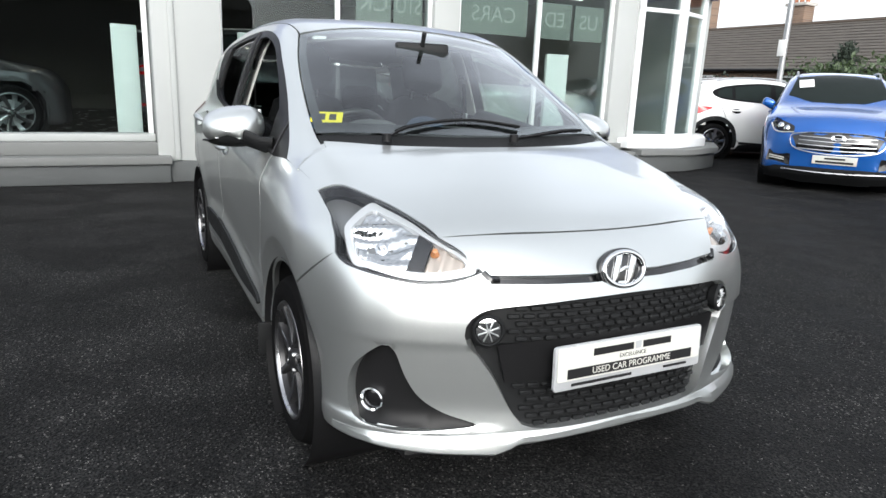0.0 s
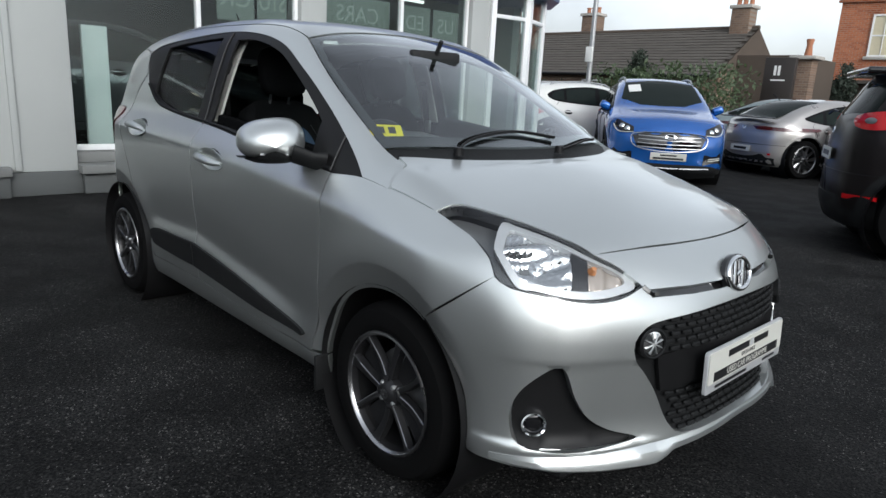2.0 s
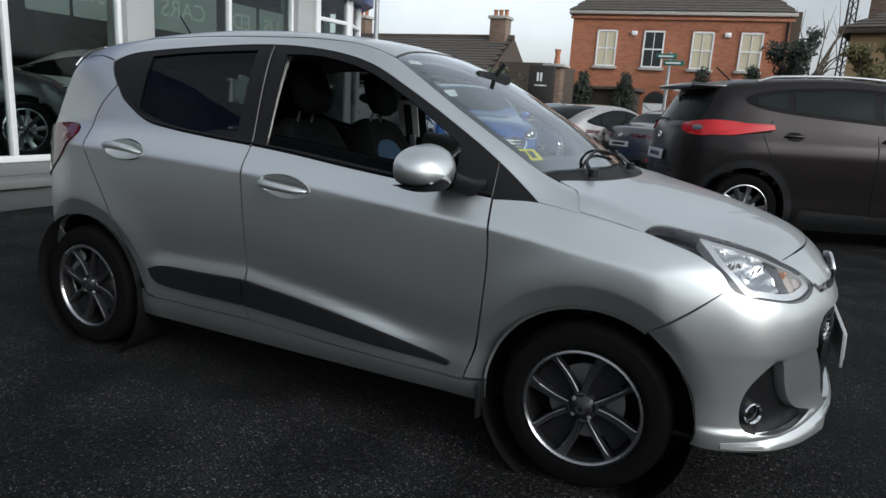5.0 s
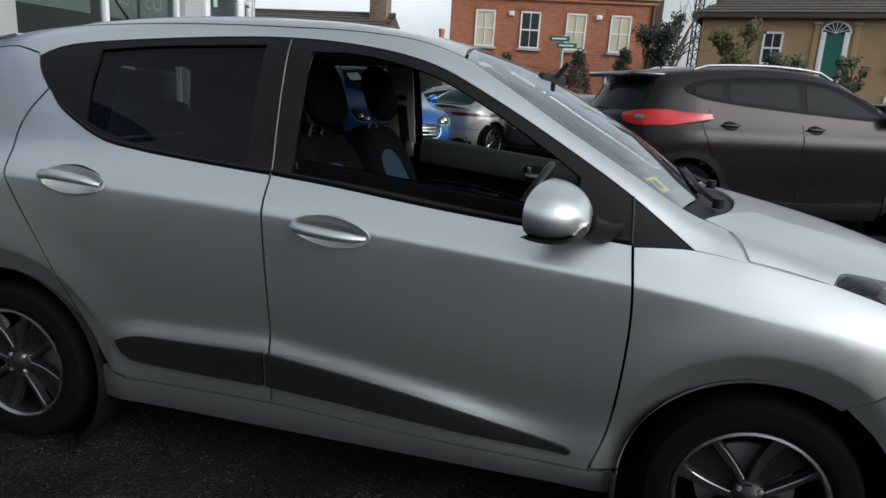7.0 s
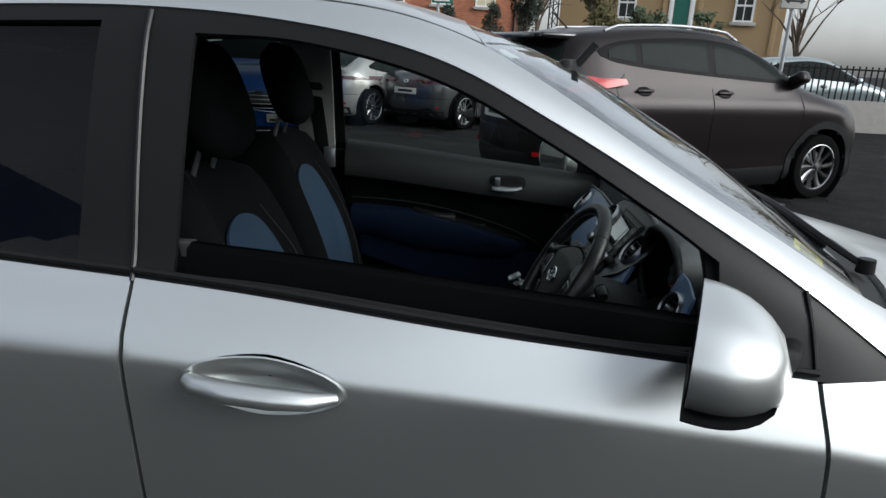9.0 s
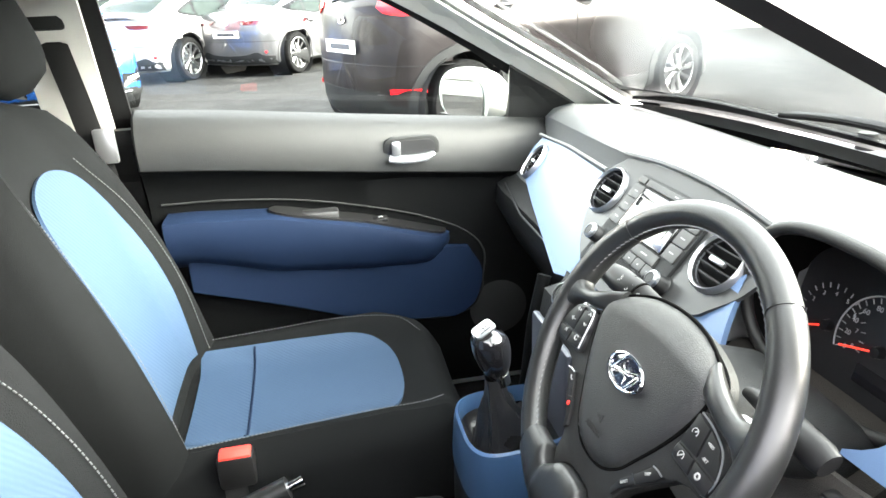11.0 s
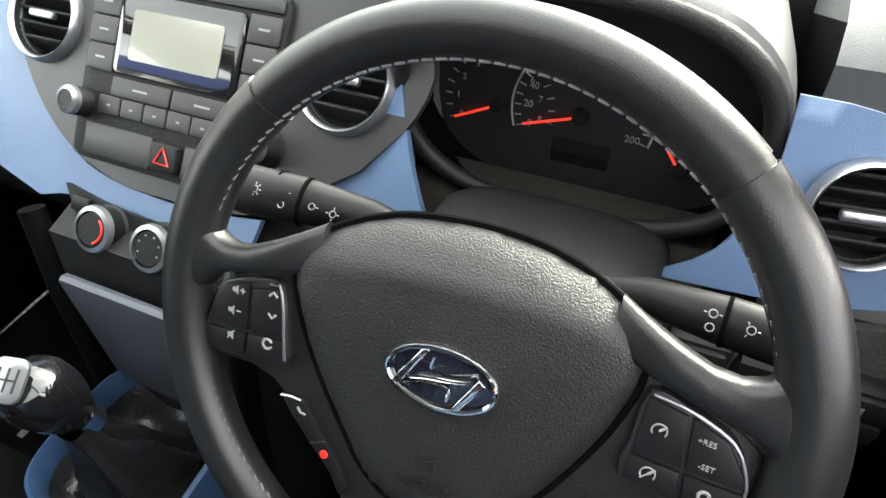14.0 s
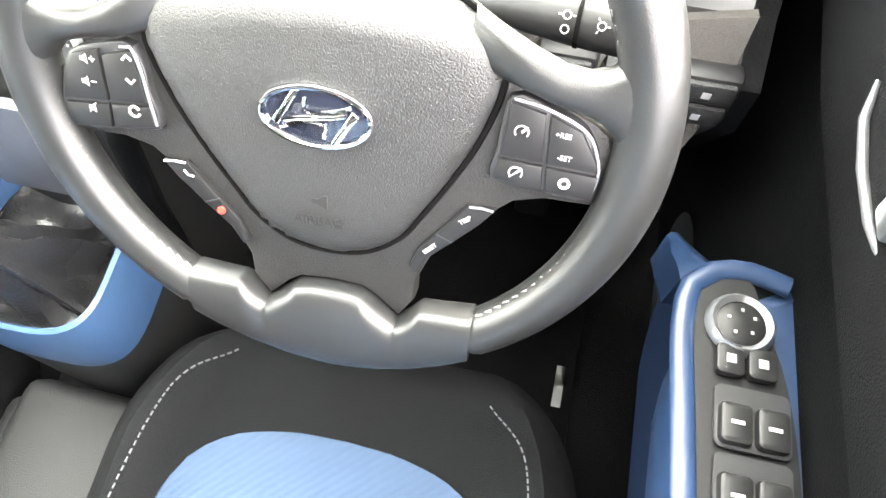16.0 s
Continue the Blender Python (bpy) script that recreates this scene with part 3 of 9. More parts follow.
# ---------------------------------------------------------------- showroom
def showroom():
    GX = -6.35
    H = 2.85
    t = thing("showroom", None, "white rendered car showroom with large glazed bays", "building", kind="structure")
    # plinth in steps, one run with a return at the pillar
    part("plinth", box(GX - .25, -9, 0, -5.92, -0.72, .21, .01), M["grey_plinth"], t)
    part("plinth_cap", box(GX - .2, -9, .21, -5.88, -0.70, .30, .012), M["sill_grey"], t)
    part("sill", box(GX - .15, -9, .30, -6.08, -0.80, .44, .012), M["sill_grey"], t)
    part("sill_board", box(GX - .1, -9, .44, -6.18, -0.84, .52, .012), M["white_paint"], t)
    part("pillar", box(GX - .35, -0.83, .235, -6.0, -0.10, H, .01), M["white_paint"], t)
    part("pillar_base", box(GX - .3, -0.80, 0, -5.98, -0.07, .235, .01), M["grey_plinth"], t)
    part("downpipe_trim", box(-6.0, -0.66, .25, -5.965, -0.60, H, .008), M["white_paint"], t)
    part("plinth", box(GX - .25, -0.07, 0, -5.92, 6.2, .21, .01), M["grey_plinth"], t)
    part("plinth_cap", box(GX - .2, -0.10, .21, -5.86, 6.2, .30, .012), M["sill_grey"], t)
    part("sill", box(GX - .15, -0.10, .30, -6.12, 6.2, .41, .012), M["sill_grey"], t)
    for y0, y1 in ((2.64, 3.02), (5.70, 6.10)):
        part("pillar", box(GX - .2, y0, .30, GX + .14, y1, H, .012), M["white_paint"], t)
    # windows
    def bay(y0, y1, mulls):
        w = part("window", box(GX - .03, y0, .41, GX + .05, y1, .47, .006), M["white_metal"], t)
        part("frame_bar", box(GX - .03, y0, H - .08, GX + .05, y1, H, .006), M["white_metal"], w)
        for y in [y0, *mulls, y1 - .045]:
            part("frame_bar", box(GX - .03, y, .47, GX + .05, y + .055, H - .08, .006), M["white_metal"], w)
        g = part("pane", box(GX - .004, y0, .47, GX + .004, y1, H - .08), M["shop_glass"], w)
        g.visible_shadow = False
    bay(-6.2, -0.86, (-4.4, -2.65))
    bay(-0.10, 2.64, (1.32,))
    bay(3.02, 5.70, (4.33,))
    # corner bay, turned in facets
    corner = [(-6.2, 6.1), (-6.12, 6.95), (-6.45, 7.75), (-7.1, 8.35)]
    bm = bmesh.new()
    out = [(-5.78, 6.0), (-5.70, 6.95), (-6.08, 8.0), (-6.85, 8.75), (-7.6, 8.8), (-7.6, 6.0)]
    part("bay_plinth", prism(out, .26, bevel=.012), M["grey_plinth"], t)
    part("bay_cap", prism([(x + .05 if x > -7 else x, y + .03) for x, y in out], .09, Matrix.Translation((0, 0, .26)), bevel=.012), M["sill_grey"], t)
    part("bay_sill", prism([(x - .18, y - .06) for x, y in out], .14, Matrix.Translation((0, 0, .35)), bevel=.012), M["white_metal"], t)
    for a, b in zip(corner, corner[1:]):
        d = Vector((b[0] - a[0], b[1] - a[1], 0))
        m = Matrix.Translation((a[0], a[1], 0)) @ Matrix.Rotation(math.atan2(d.y, d.x), 4, "Z")
        ln = d.length
        w = part("window", box(0, -.03, .49, ln, .03, .55, .006, m=m), M["white_metal"], t)
        for x in (0, ln - .10):
            part("frame_bar", box(x, -.04, .5, x + .10, .05, H, .008, m=m), M["white_metal"], w)
        part("frame_bar", box(0, -.03, 2.42, ln, .03, 2.48, .006, m=m), M["white_metal"], w)
        g = part("pane", box(.05, -.004, .55, ln - .05, .004, H, m=m), M["shop_glass"], w)
        g.visible_shadow = False
    part("end_pillar", box(-7.30, 8.22, .35, -7.02, 8.5, H, .02), M["white_paint"], t)
    part("fascia", prism([(-6.0, -9), (-6.0, 6.0), (-5.92, 6.95), (-6.25, 7.9), (-7.0, 8.6), (-8.2, 8.6), (-8.2, -9)], .95, Matrix.Translation((0, 0, H)), bevel=.02), M["fascia"], t)
    # pale panels behind the upper glass, their words read from inside
    film = mat("pale_film", (0.16, 0.18, 0.16), 0.5, var=.1)
    word = mat("film_word", (0.30, 0.32, 0.29), 0.5)
    for y0, y1, txt in ((1.62, 2.10, "CK"), (2.14, 2.55, "STO"), (3.10, 4.22, "CARS"), (4.40, 5.00, "ED"), (5.06, 5.60, "US")):
        o = solo("window_panel", box(GX - .075, y0, 1.92, GX - .07, y1, 2.42), film, "pale lettered panel behind the showroom glass", "sign", group="lettered window panels")
        m = Matrix(((0, 0, 1, GX - .068), (-1, 0, 0, (y0 + y1) / 2), (0, 1, 0, 2.18), (0, 0, 0, 1)))
        lettering(txt, .30, word, o, m @ Matrix.Diagonal((min(1.0, (y1 - y0) / (.21 * len(txt))), 1, 1, 1)))
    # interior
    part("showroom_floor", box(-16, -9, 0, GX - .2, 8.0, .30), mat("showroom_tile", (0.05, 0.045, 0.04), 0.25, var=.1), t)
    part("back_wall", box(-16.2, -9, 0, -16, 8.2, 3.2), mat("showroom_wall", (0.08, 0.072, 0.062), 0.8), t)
    part("end_wall", box(-16, -9.2, 0, -6.1, -9, 3.6), M["white_paint"], t)
    part("far_wall_return", box(-16, 8.0, 0, -7.4, 8.2, 3.6), M["white_paint"], t)
    part("ceiling_slab", box(-16.2, -9, 3.15, -6.3, 8.2, 3.3), mat("showroom_ceiling", (0.25, 0.25, 0.25), 0.8), t)
    part("roof_slab", box(-16.2, -9.2, 3.8, -6.2, 8.2, 3.9), M["grey_plinth"], t)
    lampm = glow("downlight", (1.0, 0.86, 0.66), 6.0)
    for x in (-8.2, -10.4, -12.8):
        for y in np.arange(-6, 7.5, 2.2):
            part("downlight", lathe([(0, 3.14), (.07, 3.14), (.08, 3.15)], 12, Matrix.Translation((x, float(y), 0))), lampm, t)
    tube_m = glow("strip_light", (1.0, 0.97, 0.92), 1.6)
    for z, x in ((2.95, -7.6), (2.95, -9.4)):
        part("strip_light", box(x, -8, z, x + .06, 7.4, z + .05), tube_m, t)
    # upright display boards inside the glass
    for y0, y1 in ((-1.22, -0.95), (0.18, 0.44), (4.75, 5.15)):
        solo("display_board", box(GX - .32, y0, .30, GX - .26, y1, 1.72, .006), M["paper"], "tall white display board standing inside the showroom glass", "board", group="display boards")
    return t


showroom()


# ---------------------------------------------------------------- street beyond
def sash(parent, m, w, h, blind=False):
    """A sash window with frame, glazing bars, pane and stone sill, facing -y of m."""
    f = part("window", box(-w / 2, -.02, 0, w / 2, .05, .06, m=m), M["white_metal"], parent)
    for x in (-w / 2, w / 2 - .07):
        part("window_frame", box(x, -.02, .06, x + .07, .05, h, m=m), M["white_metal"], f)
    part("window_frame", box(-w / 2, -.02, h - .07, w / 2, .05, h, m=m), M["white_metal"], f)
    part("window_frame", box(-w / 2, -.015, h * .5 - .03, w / 2, .05, h * .5 + .03, m=m), M["white_metal"], f)
    part("window_frame", box(-.015, -.01, .06, .015, .05, h, m=m), M["white_metal"], f)
    part("pane", box(-w / 2 + .06, .02, .05, w / 2 - .06, .03, h - .05, m=m), M["blind"] if blind else M["window_dark"], f)
    part("window_sill", box(-w / 2 - .1, -.10, -.12, w / 2 + .1, .06, 0, .01, m=m), M["stone"], f)


def chimney(parent, x, y, z0, z1, w=.75, d=.55, pots=3, material="brick_brown"):
    c = part("chimney", box(x - w / 2, y - d / 2, z0, x + w / 2, y + d / 2, z1, .01), M[material], parent)
    part("chimney_cap", box(x - w / 2 - .07, y - d / 2 - .07, z1, x + w / 2 + .07, y + d / 2 + .07, z1 + .12, .01), M["stone"], c)
    for i in range(pots):
        px = x + (i - (pots - 1) / 2) * w / pots
        part("chimney_pot", lathe([(.09, 0), (.08, .2), (.10, .22), (.10, .26), (.07, .26), (.06, 0)], 10, Matrix.Translation((px, y, z1 + .12)), closed=True), mat_pot, c)


mat_pot = mat("clay_pot", (0.36, 0.15, 0.08), 0.8, var=.2)


def slates(parent, p0, p1, q0, q1, rows, cols):
    """Courses of slates over a roof slope from eave p0-p1 to ridge q0-q1, joined into one sheet of real overlapping courses."""
    bm = bmesh.new()
    p0, p1, q0, q1 = map(Vector, (p0, p1, q0, q1))
    n = (p1 - p0).cross(q0 - p0).normalized()
    if n.z < 0:
        n = -n
    rnd = random.Random(4)
    for r in range(rows):
        for c in range(cols):
            o = .5 * (r % 2)
            u0, u1 = max(0, (c + o - .02) / (cols + .5)), min(1, (c + o + .97) / (cols + .5))
            v0, v1 = r / rows, min(1, (r + 1.35) / rows)
            pt = lambda u, v, h: p0.lerp(p1, u).lerp(q0.lerp(q1, u), v) + n * h
            l = .012 + .012 * rnd.random()
            vs = [bm.verts.new(pt(u0, v0, l + .02)), bm.verts.new(pt(u1, v0, l + .02)), bm.verts.new(pt(u1, v1, .004)), bm.verts.new(pt(u0, v1, .004))]
            bm.faces.new(vs)
            lo = [bm.verts.new(pt(u0, v0, 0)), bm.verts.new(pt(u1, v0, 0))]
            bm.faces.new((lo[0], lo[1], vs[1], vs[0]))
    return tagged(part("slate_courses", bm, M["slate"], parent, smooth=0), kind="stuff")


def gable_house(name, label, x0, x1, yf, yr, eave, ridge, wall, m=None):
    """A long low house with its roof ridge along x."""
    t = thing(name, m, label, "house", kind="structure")
    part("wall", box(x0, yf, 0, x1, yr, eave), M[wall], t)
    ym = (yf + yr) / 2
    for x, s in ((x0, 1), (x1, -1)):
        bm = bmesh.new()
        a = [bm.verts.new(v) for v in ((x, yf, eave), (x, yr, eave), (x, ym, ridge))]
        b = [bm.verts.new(v) for v in ((x + s * .3, yf, eave), (x + s * .3, yr, eave), (x + s * .3, ym, ridge))]
        bm.faces.new(a)
        bm.faces.new(b)
        for i in range(3):
            bm.faces.new((a[i], a[(i + 1) % 3], b[(i + 1) % 3], b[i]))
        part("gable", bm, M["render_brown"], t)
    bm = bmesh.new()
    for y in (yf - .25, yr + .25):
        e = eave - .25 * (ridge - eave) / (ym - yf)
        vs = [bm.verts.new(v) for v in ((x0, y, e), (x1, y, e), (x1, ym, ridge), (x0, ym, ridge))]
        bm.faces.new(vs)
    rf = part("roof", bm, M["slate"], t)
    slates(rf, (x0, yf - .25, e + .03), (x1, yf - .25, e + .03), (x0, ym, ridge + .03), (x1, ym, ridge + .03), 16, int((x1 - x0) / .3))
    part("ridge_tiles", tube([(x0, ym, ridge + .03), (x1, ym, ridge + .03)], .09, 8), M["render_brown"], rf)
    part("gutter", tube([(x0, yf - .3, e), (x1, yf - .3, e)], .06, 8), M["satin_black"], rf)
    return t


h = gable_house("terrace_house", "low terraced house with a weathered slate roof and brick chimneys", -30, -9.3, 21.0, 26.4, 2.35, 4.05, "brick_brown")
chimney(h, -9.9, 23.6, 3.2, 4.75, .7, .6, 3)
chimney(h, -17.0, 24.2, 3.4, 4.85, .8, .6, 3)
chimney(h, -23.5, 26.0, 3.2, 6.0, .8, .6, 1)
for x in (-14.5, -18.5, -22.0):
    sash(h, Matrix.Translation((x, 20.98, .8)), 1.0, 1.2)
part("gable_front", box(-9.3, 22.2, 0, -7.2, 25.8, 3.0), M["render_brown"], h)

# low annexe with its own chimney beside the gateway
an = thing("annexe", None, "small slate-roofed outbuilding behind the gateway", "building", kind="structure")
part("wall", box(-8.0, 27.0, 0, -5.0, 30, 2.3), M["render_brown"], an)
part("roof", box(-8.3, 26.7, 2.3, -4.8, 30.2, 2.42), M["slate"], an)
gp = thing("gate_pier", None, "tall rendered gate pier with a clay pot on top", "pillar", kind="structure")
part("pier", box(-7.3, 22.1, 0, -6.75, 22.65, 2.85, .02), M["brick_brown"], gp)
part("pier_cap", box(-7.45, 21.95, 2.85, -6.6, 22.8, 2.97, .03), M["stone"], gp)
part("pot", lathe([(.13, 0), (.09, .35), (.12, .5), (.12, .55), (0, .55)], 12, Matrix.Translation((-7.02, 22.4, 2.97))), mat_pot, gp)


def brick_house():
    m = Matrix.Translation((-8.4, 29.15, 0)) @ Matrix.Rotation(radians(6.5), 4, "Z")
    t = thing("brick_house", m, "two-storey red brick house with pale sash windows and arched doors", "house", kind="structure")
    part("wall", box(0, 0, 0, 9.3, 6.5, 5.75), M["brick_red"], t)
    part("cornice", box(-.12, -.12, 5.55, 9.42, .02, 5.65, .01), M["brick_red"], t)
    part("parapet", box(-.2, -.2, 5.75, 9.5, 6.7, 5.9, .02), M["stone"], t)
    bm = bmesh.new()
    a = [bm.verts.new(v) for v in ((-.2, -.2, 5.9), (9.5, -.2, 5.9), (9.5, 6.7, 5.9), (-.2, 6.7, 5.9), (1.8, 3.2, 8.0), (7.5, 3.2, 8.0))]
    for q in ((0, 1, 5, 4), (1, 2, 5), (2, 3, 4, 5), (3, 0, 4)):
        bm.faces.new([a[i] for i in q])
    rf = part("roof", bm, M["slate"], t, smooth=0)
    slates(rf, (-.2, -.2, 5.92), (9.5, -.2, 5.92), (1.8, 3.2, 8.02), (7.5, 3.2, 8.02), 14, 30)
    part("side_wall", box(9.3, 1.6, 0, 9.9, 6.5, 6.2), M["render_brown"], t)
    part("downpipe", tube([(9.2, -.06, 0), (9.2, -.06, 5.5)], .05, 8), M["satin_black"], t)
    for x in (1.65, 3.75, 5.85, 7.85):
        sash(t, Matrix.Translation((x, -.04, 3.45)), .92, 1.62, blind=abs(x - 3.75) > .1)
        bm = bmesh.new()
        for k in range(13):
            b = -.62 + k * .1035
            box(x + b - .045, -.03, 5.1 + .06 * (1 - (b / .62) ** 2), x + b + .045, .05, 5.36 + .10 * (1 - (b / .62) ** 2), bm=bm)
        part("brick_arch", bm, M["brick_red"], t)
    for x in (1.75, 7.9):
        sash(t, Matrix.Translation((x, -.04, .9)), 1.0, 1.55)
    for x in (4.1, 5.35):
        d = part("door", box(x - .5, -.03, 0, x + .5, .05, 1.85), M["white_metal"], t, "arched pale door")
        arc = [(x - .5, 1.88)] + [(x - .5 * math.cos(a), 1.88 + .5 * math.sin(a)) for a in np.linspace(0, math.pi, 14)]
        part("fanlight", prism([(p[0], p[1]) for p in arc], .04, Matrix.Rotation(radians(90), 4, "X")), M["window_dark"], d)
        bm = bmesh.new()
        for k in range(17):
            a = math.pi * (k + .5) / 17
            mm = Matrix.Translation((x - .70 * math.cos(a), -.02, 1.88 + .70 * math.sin(a))) @ Matrix.Rotation(a - math.pi / 2, 4, "Y")
            box(-.055, -.03, -.16, .055, .05, .16, bm=bm, m=mm)
        part("brick_arch", bm, M["brick_red"], t)
    for x in (2.85, 6.85):
        part("alarm_box", box(x - .13, -.12, 4.85, x + .13, 0, 5.05, .03), M["white_metal"], t)


brick_house()


def ochre_house():
    m = Matrix.Translation((3.89, 39.63, -.79)) @ Matrix.Rotation(radians(-13), 4, "Z") @ Matrix.Scale(1.6, 4)
    t = thing("ochre_house", m, "ochre rendered house with a fanlit green door and slate roof", "house", kind="structure")
    part("wall", box(0, 0, 0, 7.6, 6, 4.35), M["ochre"], t)
    part("eaves", box(-.35, -.35, 4.35, 7.95, 6.3, 4.5, .02), M["render_brown"], t)
    bm = bmesh.new()
    a = [bm.verts.new(v) for v in ((-.35, -.35, 4.5), (7.95, -.35, 4.5), (7.95, 6.3, 4.5), (-.35, 6.3, 4.5), (2.0, 3, 6.0), (5.6, 3, 6.0))]
    for q in ((0, 1, 5, 4), (1, 2, 5), (2, 3, 4, 5), (3, 0, 4)):
        bm.faces.new([a[i] for i in q])
    rf = part("roof", bm, M["slate"], t, smooth=0)
    slates(rf, (-.35, -.35, 4.52), (7.95, -.35, 4.52), (2.0, 3, 6.02), (5.6, 3, 6.02), 12, 26)
    chimney(t, .6, 2.2, 4.4, 6.6, .9, .7, 2)
    for x in (2.37, 6.27):
        sash(t, Matrix.Translation((x, -.04, 2.86)), .64, 1.08)
    for x in (2.37, 6.27):
        sash(t, Matrix.Translation((x, -.04, 1.0)), .64, 1.0)
    d = part("door", box(3.98, -.05, 1.9, 4.47, .04, 3.88), M["green_sign"], t, "dark green panelled door")
    part("door_frame", box(3.80, -.08, 1.9, 3.96, .02, 3.95, .01), M["white_metal"], d)
    part("door_frame", box(4.49, -.08, 1.9, 4.65, .02, 3.95, .01), M["white_metal"], d)
    arc = [(3.80, 3.9)] + [(4.225 - .425 * math.cos(a), 3.9 + .38 * math.sin(a)) for a in np.linspace(0, math.pi, 16)]
    part("fanlight", prism(arc, .03, Matrix.Translation((0, -.03, 0)) @ Matrix.Rotation(radians(90), 4, "X")), M["window_dark"], d)
    part("fanlight_rim", tube([(p[0], -.07, p[1]) for p in arc[1:]], .028, 6), M["white_metal"], d)
    for k in range(1, 8):
        a = math.pi * k / 8
        part("fanlight_bar", tube([(4.225, -.075, 3.9), (4.225 - .41 * math.cos(a), -.075, 3.9 + .36 * math.sin(a))], .010, 5), M["white_metal"], d)
    part("step", box(3.5, -1.0, 0, 5.0, 0, 1.9, .02), M["stone"], t)
    for x in (1.62, 3.66, 4.84, 7.3):
        c = part("pilaster", box(x - .09, -.05, 0, x + .09, .01, 4.2, .01), M["ochre"], t)
        part("capital", box(x - .13, -.09, 4.18, x + .13, .01, 4.27, .015), M["stone"], c, "pale stone capital")


ochre_house()


def leaf_clump(bm, c, r, n, rnd, size):
    """Small leaf blades scattered through a rough ball."""
    for _ in range(n):
        d = Vector((rnd.gauss(0, 1), rnd.gauss(0, 1), rnd.gauss(0, 1))).normalized() * r * (rnd.random() ** .4)
        p = Vector(c) + d
        u = Vector((rnd.gauss(0, 1), rnd.gauss(0, 1), rnd.gauss(0, 1))).normalized()
        w = u.orthogonal().normalized()
        s = size * (.6 + .8 * rnd.random())
        bm.faces.new([bm.verts.new(p + u * s), bm.verts.new(p + w * s * .45), bm.verts.new(p - u * s), bm.verts.new(p - w * s * .45)])


def hedge(name, a, b, width, z0, z1, material, label, seed, n=80, size=.07):
    rnd = random.Random(seed)
    bm = bmesh.new()
    a, b = Vector(a), Vector(b)
    k = int((b - a).length / .35)
    for i in range(k + 1):
        p = a.lerp(b, i / max(1, k))
        for j in range(3):
            for l in range(4):
                z = z0 + (z1 - z0) * (l + .5) / 4 + rnd.uniform(-.1, .14)
                leaf_clump(bm, (p.x + rnd.uniform(-.15, .15), p.y + (j - 1) * width / 2 + rnd.uniform(-.15, .15), z), .42, n // 3, rnd, size)
    return solo(name, bm, M[material], label, "hedge", kind="stuff", smooth=0)


hedge("hedge", (-11.5, 17.6, 0), (-7.1, 17.5, 0), .9, .5, 2.25, "leaf", "dark green clipped hedge behind a brick wall", 3)
hedge("hedge", (-20, 18.3, 0), (-11.8, 18.0, 0), .8, .3, 1.6, "leaf_dark", "dark clipped hedge along the terrace front", 5, 60)


def topiary(x, y, h, w, seed):
    rnd = random.Random(seed)
    t = thing("conical_shrub", None, "clipped dark evergreen shrub in front of the brick house", "shrub", "clipped shrubs")
    part("trunk", tube([(x, y, 0), (x + .02, y, h * .4)], [.07, .04], 7), M["bark"], t)
    bm = bmesh.new()
    for i in range(26):
        z = .35 + (h - .5) * i / 25
        r = w * .5 * math.sin(math.pi * min(1, .25 + .75 * (i + 1) / 27)) ** .7 * (1.05 - .35 * i / 25)
        for k in range(7):
            a = rnd.uniform(0, 6.28)
            leaf_clump(bm, (x + r * .75 * math.cos(a), y + r * .75 * math.sin(a), z), .22, 16, rnd, .06)
    part("crown", bm, M["leaf_dark"], t, smooth=0)


for i, (x, y, h, w) in enumerate(((-7.0, 26.5, 3.0, 1.3), (-5.17, 26.5, 3.0, 1.35), (-2.1, 26.5, 3.3, 1.4), (-0.3, 26.5, 3.4, 1.35), (-11.0, 18.6, 2.9, 1.3))):
    topiary(x, y, h, w, i + 20)


def tree(name, x, y, h, r, seed, material, label, leaves=900, bare=False):
    rnd = random.Random(seed)
    t = thing(name, None, label, "tree")
    bm = tube([(x, y, 0), (x + .05, y, h * .3), (x - .05, y + .05, h * .55)], [.16, .12, .07], 8)
    tips = []
    for k in range(11):
        a = rnd.uniform(0, 6.28)
        z0 = h * rnd.uniform(.25, .55)
        e = Vector((x + r * .8 * math.cos(a), y + r * .8 * math.sin(a), h * rnd.uniform(.6, 1.0)))
        mid = Vector((x, y, z0)).lerp(e, .5) + Vector((0, 0, .2))
        tube([(x, y, z0), mid, e], [.06, .035, .012], 6, bm=bm)
        tips += [e, mid]
        for j in range(3):
            f = e + Vector((rnd.uniform(-1, 1), rnd.uniform(-1, 1), rnd.uniform(-.2, 1))) * r * .4
            tube([mid.lerp(e, .5), f], [.02, .006], 5, bm=bm)
            tips.append(f)
    part("trunk", bm, M["bark"], t)
    if not bare:
        bm = bmesh.new()
        for p in tips:
            leaf_clump(bm, p, r * .42, leaves // len(tips), rnd, .09)
        part("crown", bm, M[material], t, smooth=0)


tree("tree", 1.05, 27.0, 4.6, .8, 1, "leaf_dark", "dense dark evergreen tree between two houses", 2600)
tree("tree", 3.2, 21.6, 4.0, .6, 2, "leaf_olive", "thin olive-leaved young tree in a front garden", 1500)
tree("tree", 4.7, 21.8, 3.0, .5, 6, "leaf", "low green shrub tree before the ochre house", 900)
tree("tree", 6.7, 21.7, 2.9, .42, 7, "leaf", "low green shrub tree before the ochre house", 700)
tree("tree", 12.5, 17.5, 4.0, 1.7, 8, "leaf_olive", "green and yellow garden tree by the railings", 1800)
tree("bare_tree", 13.5, 30, 6.5, 2.2, 9, "leaf", "bare leafless winter tree in the distance", bare=True)
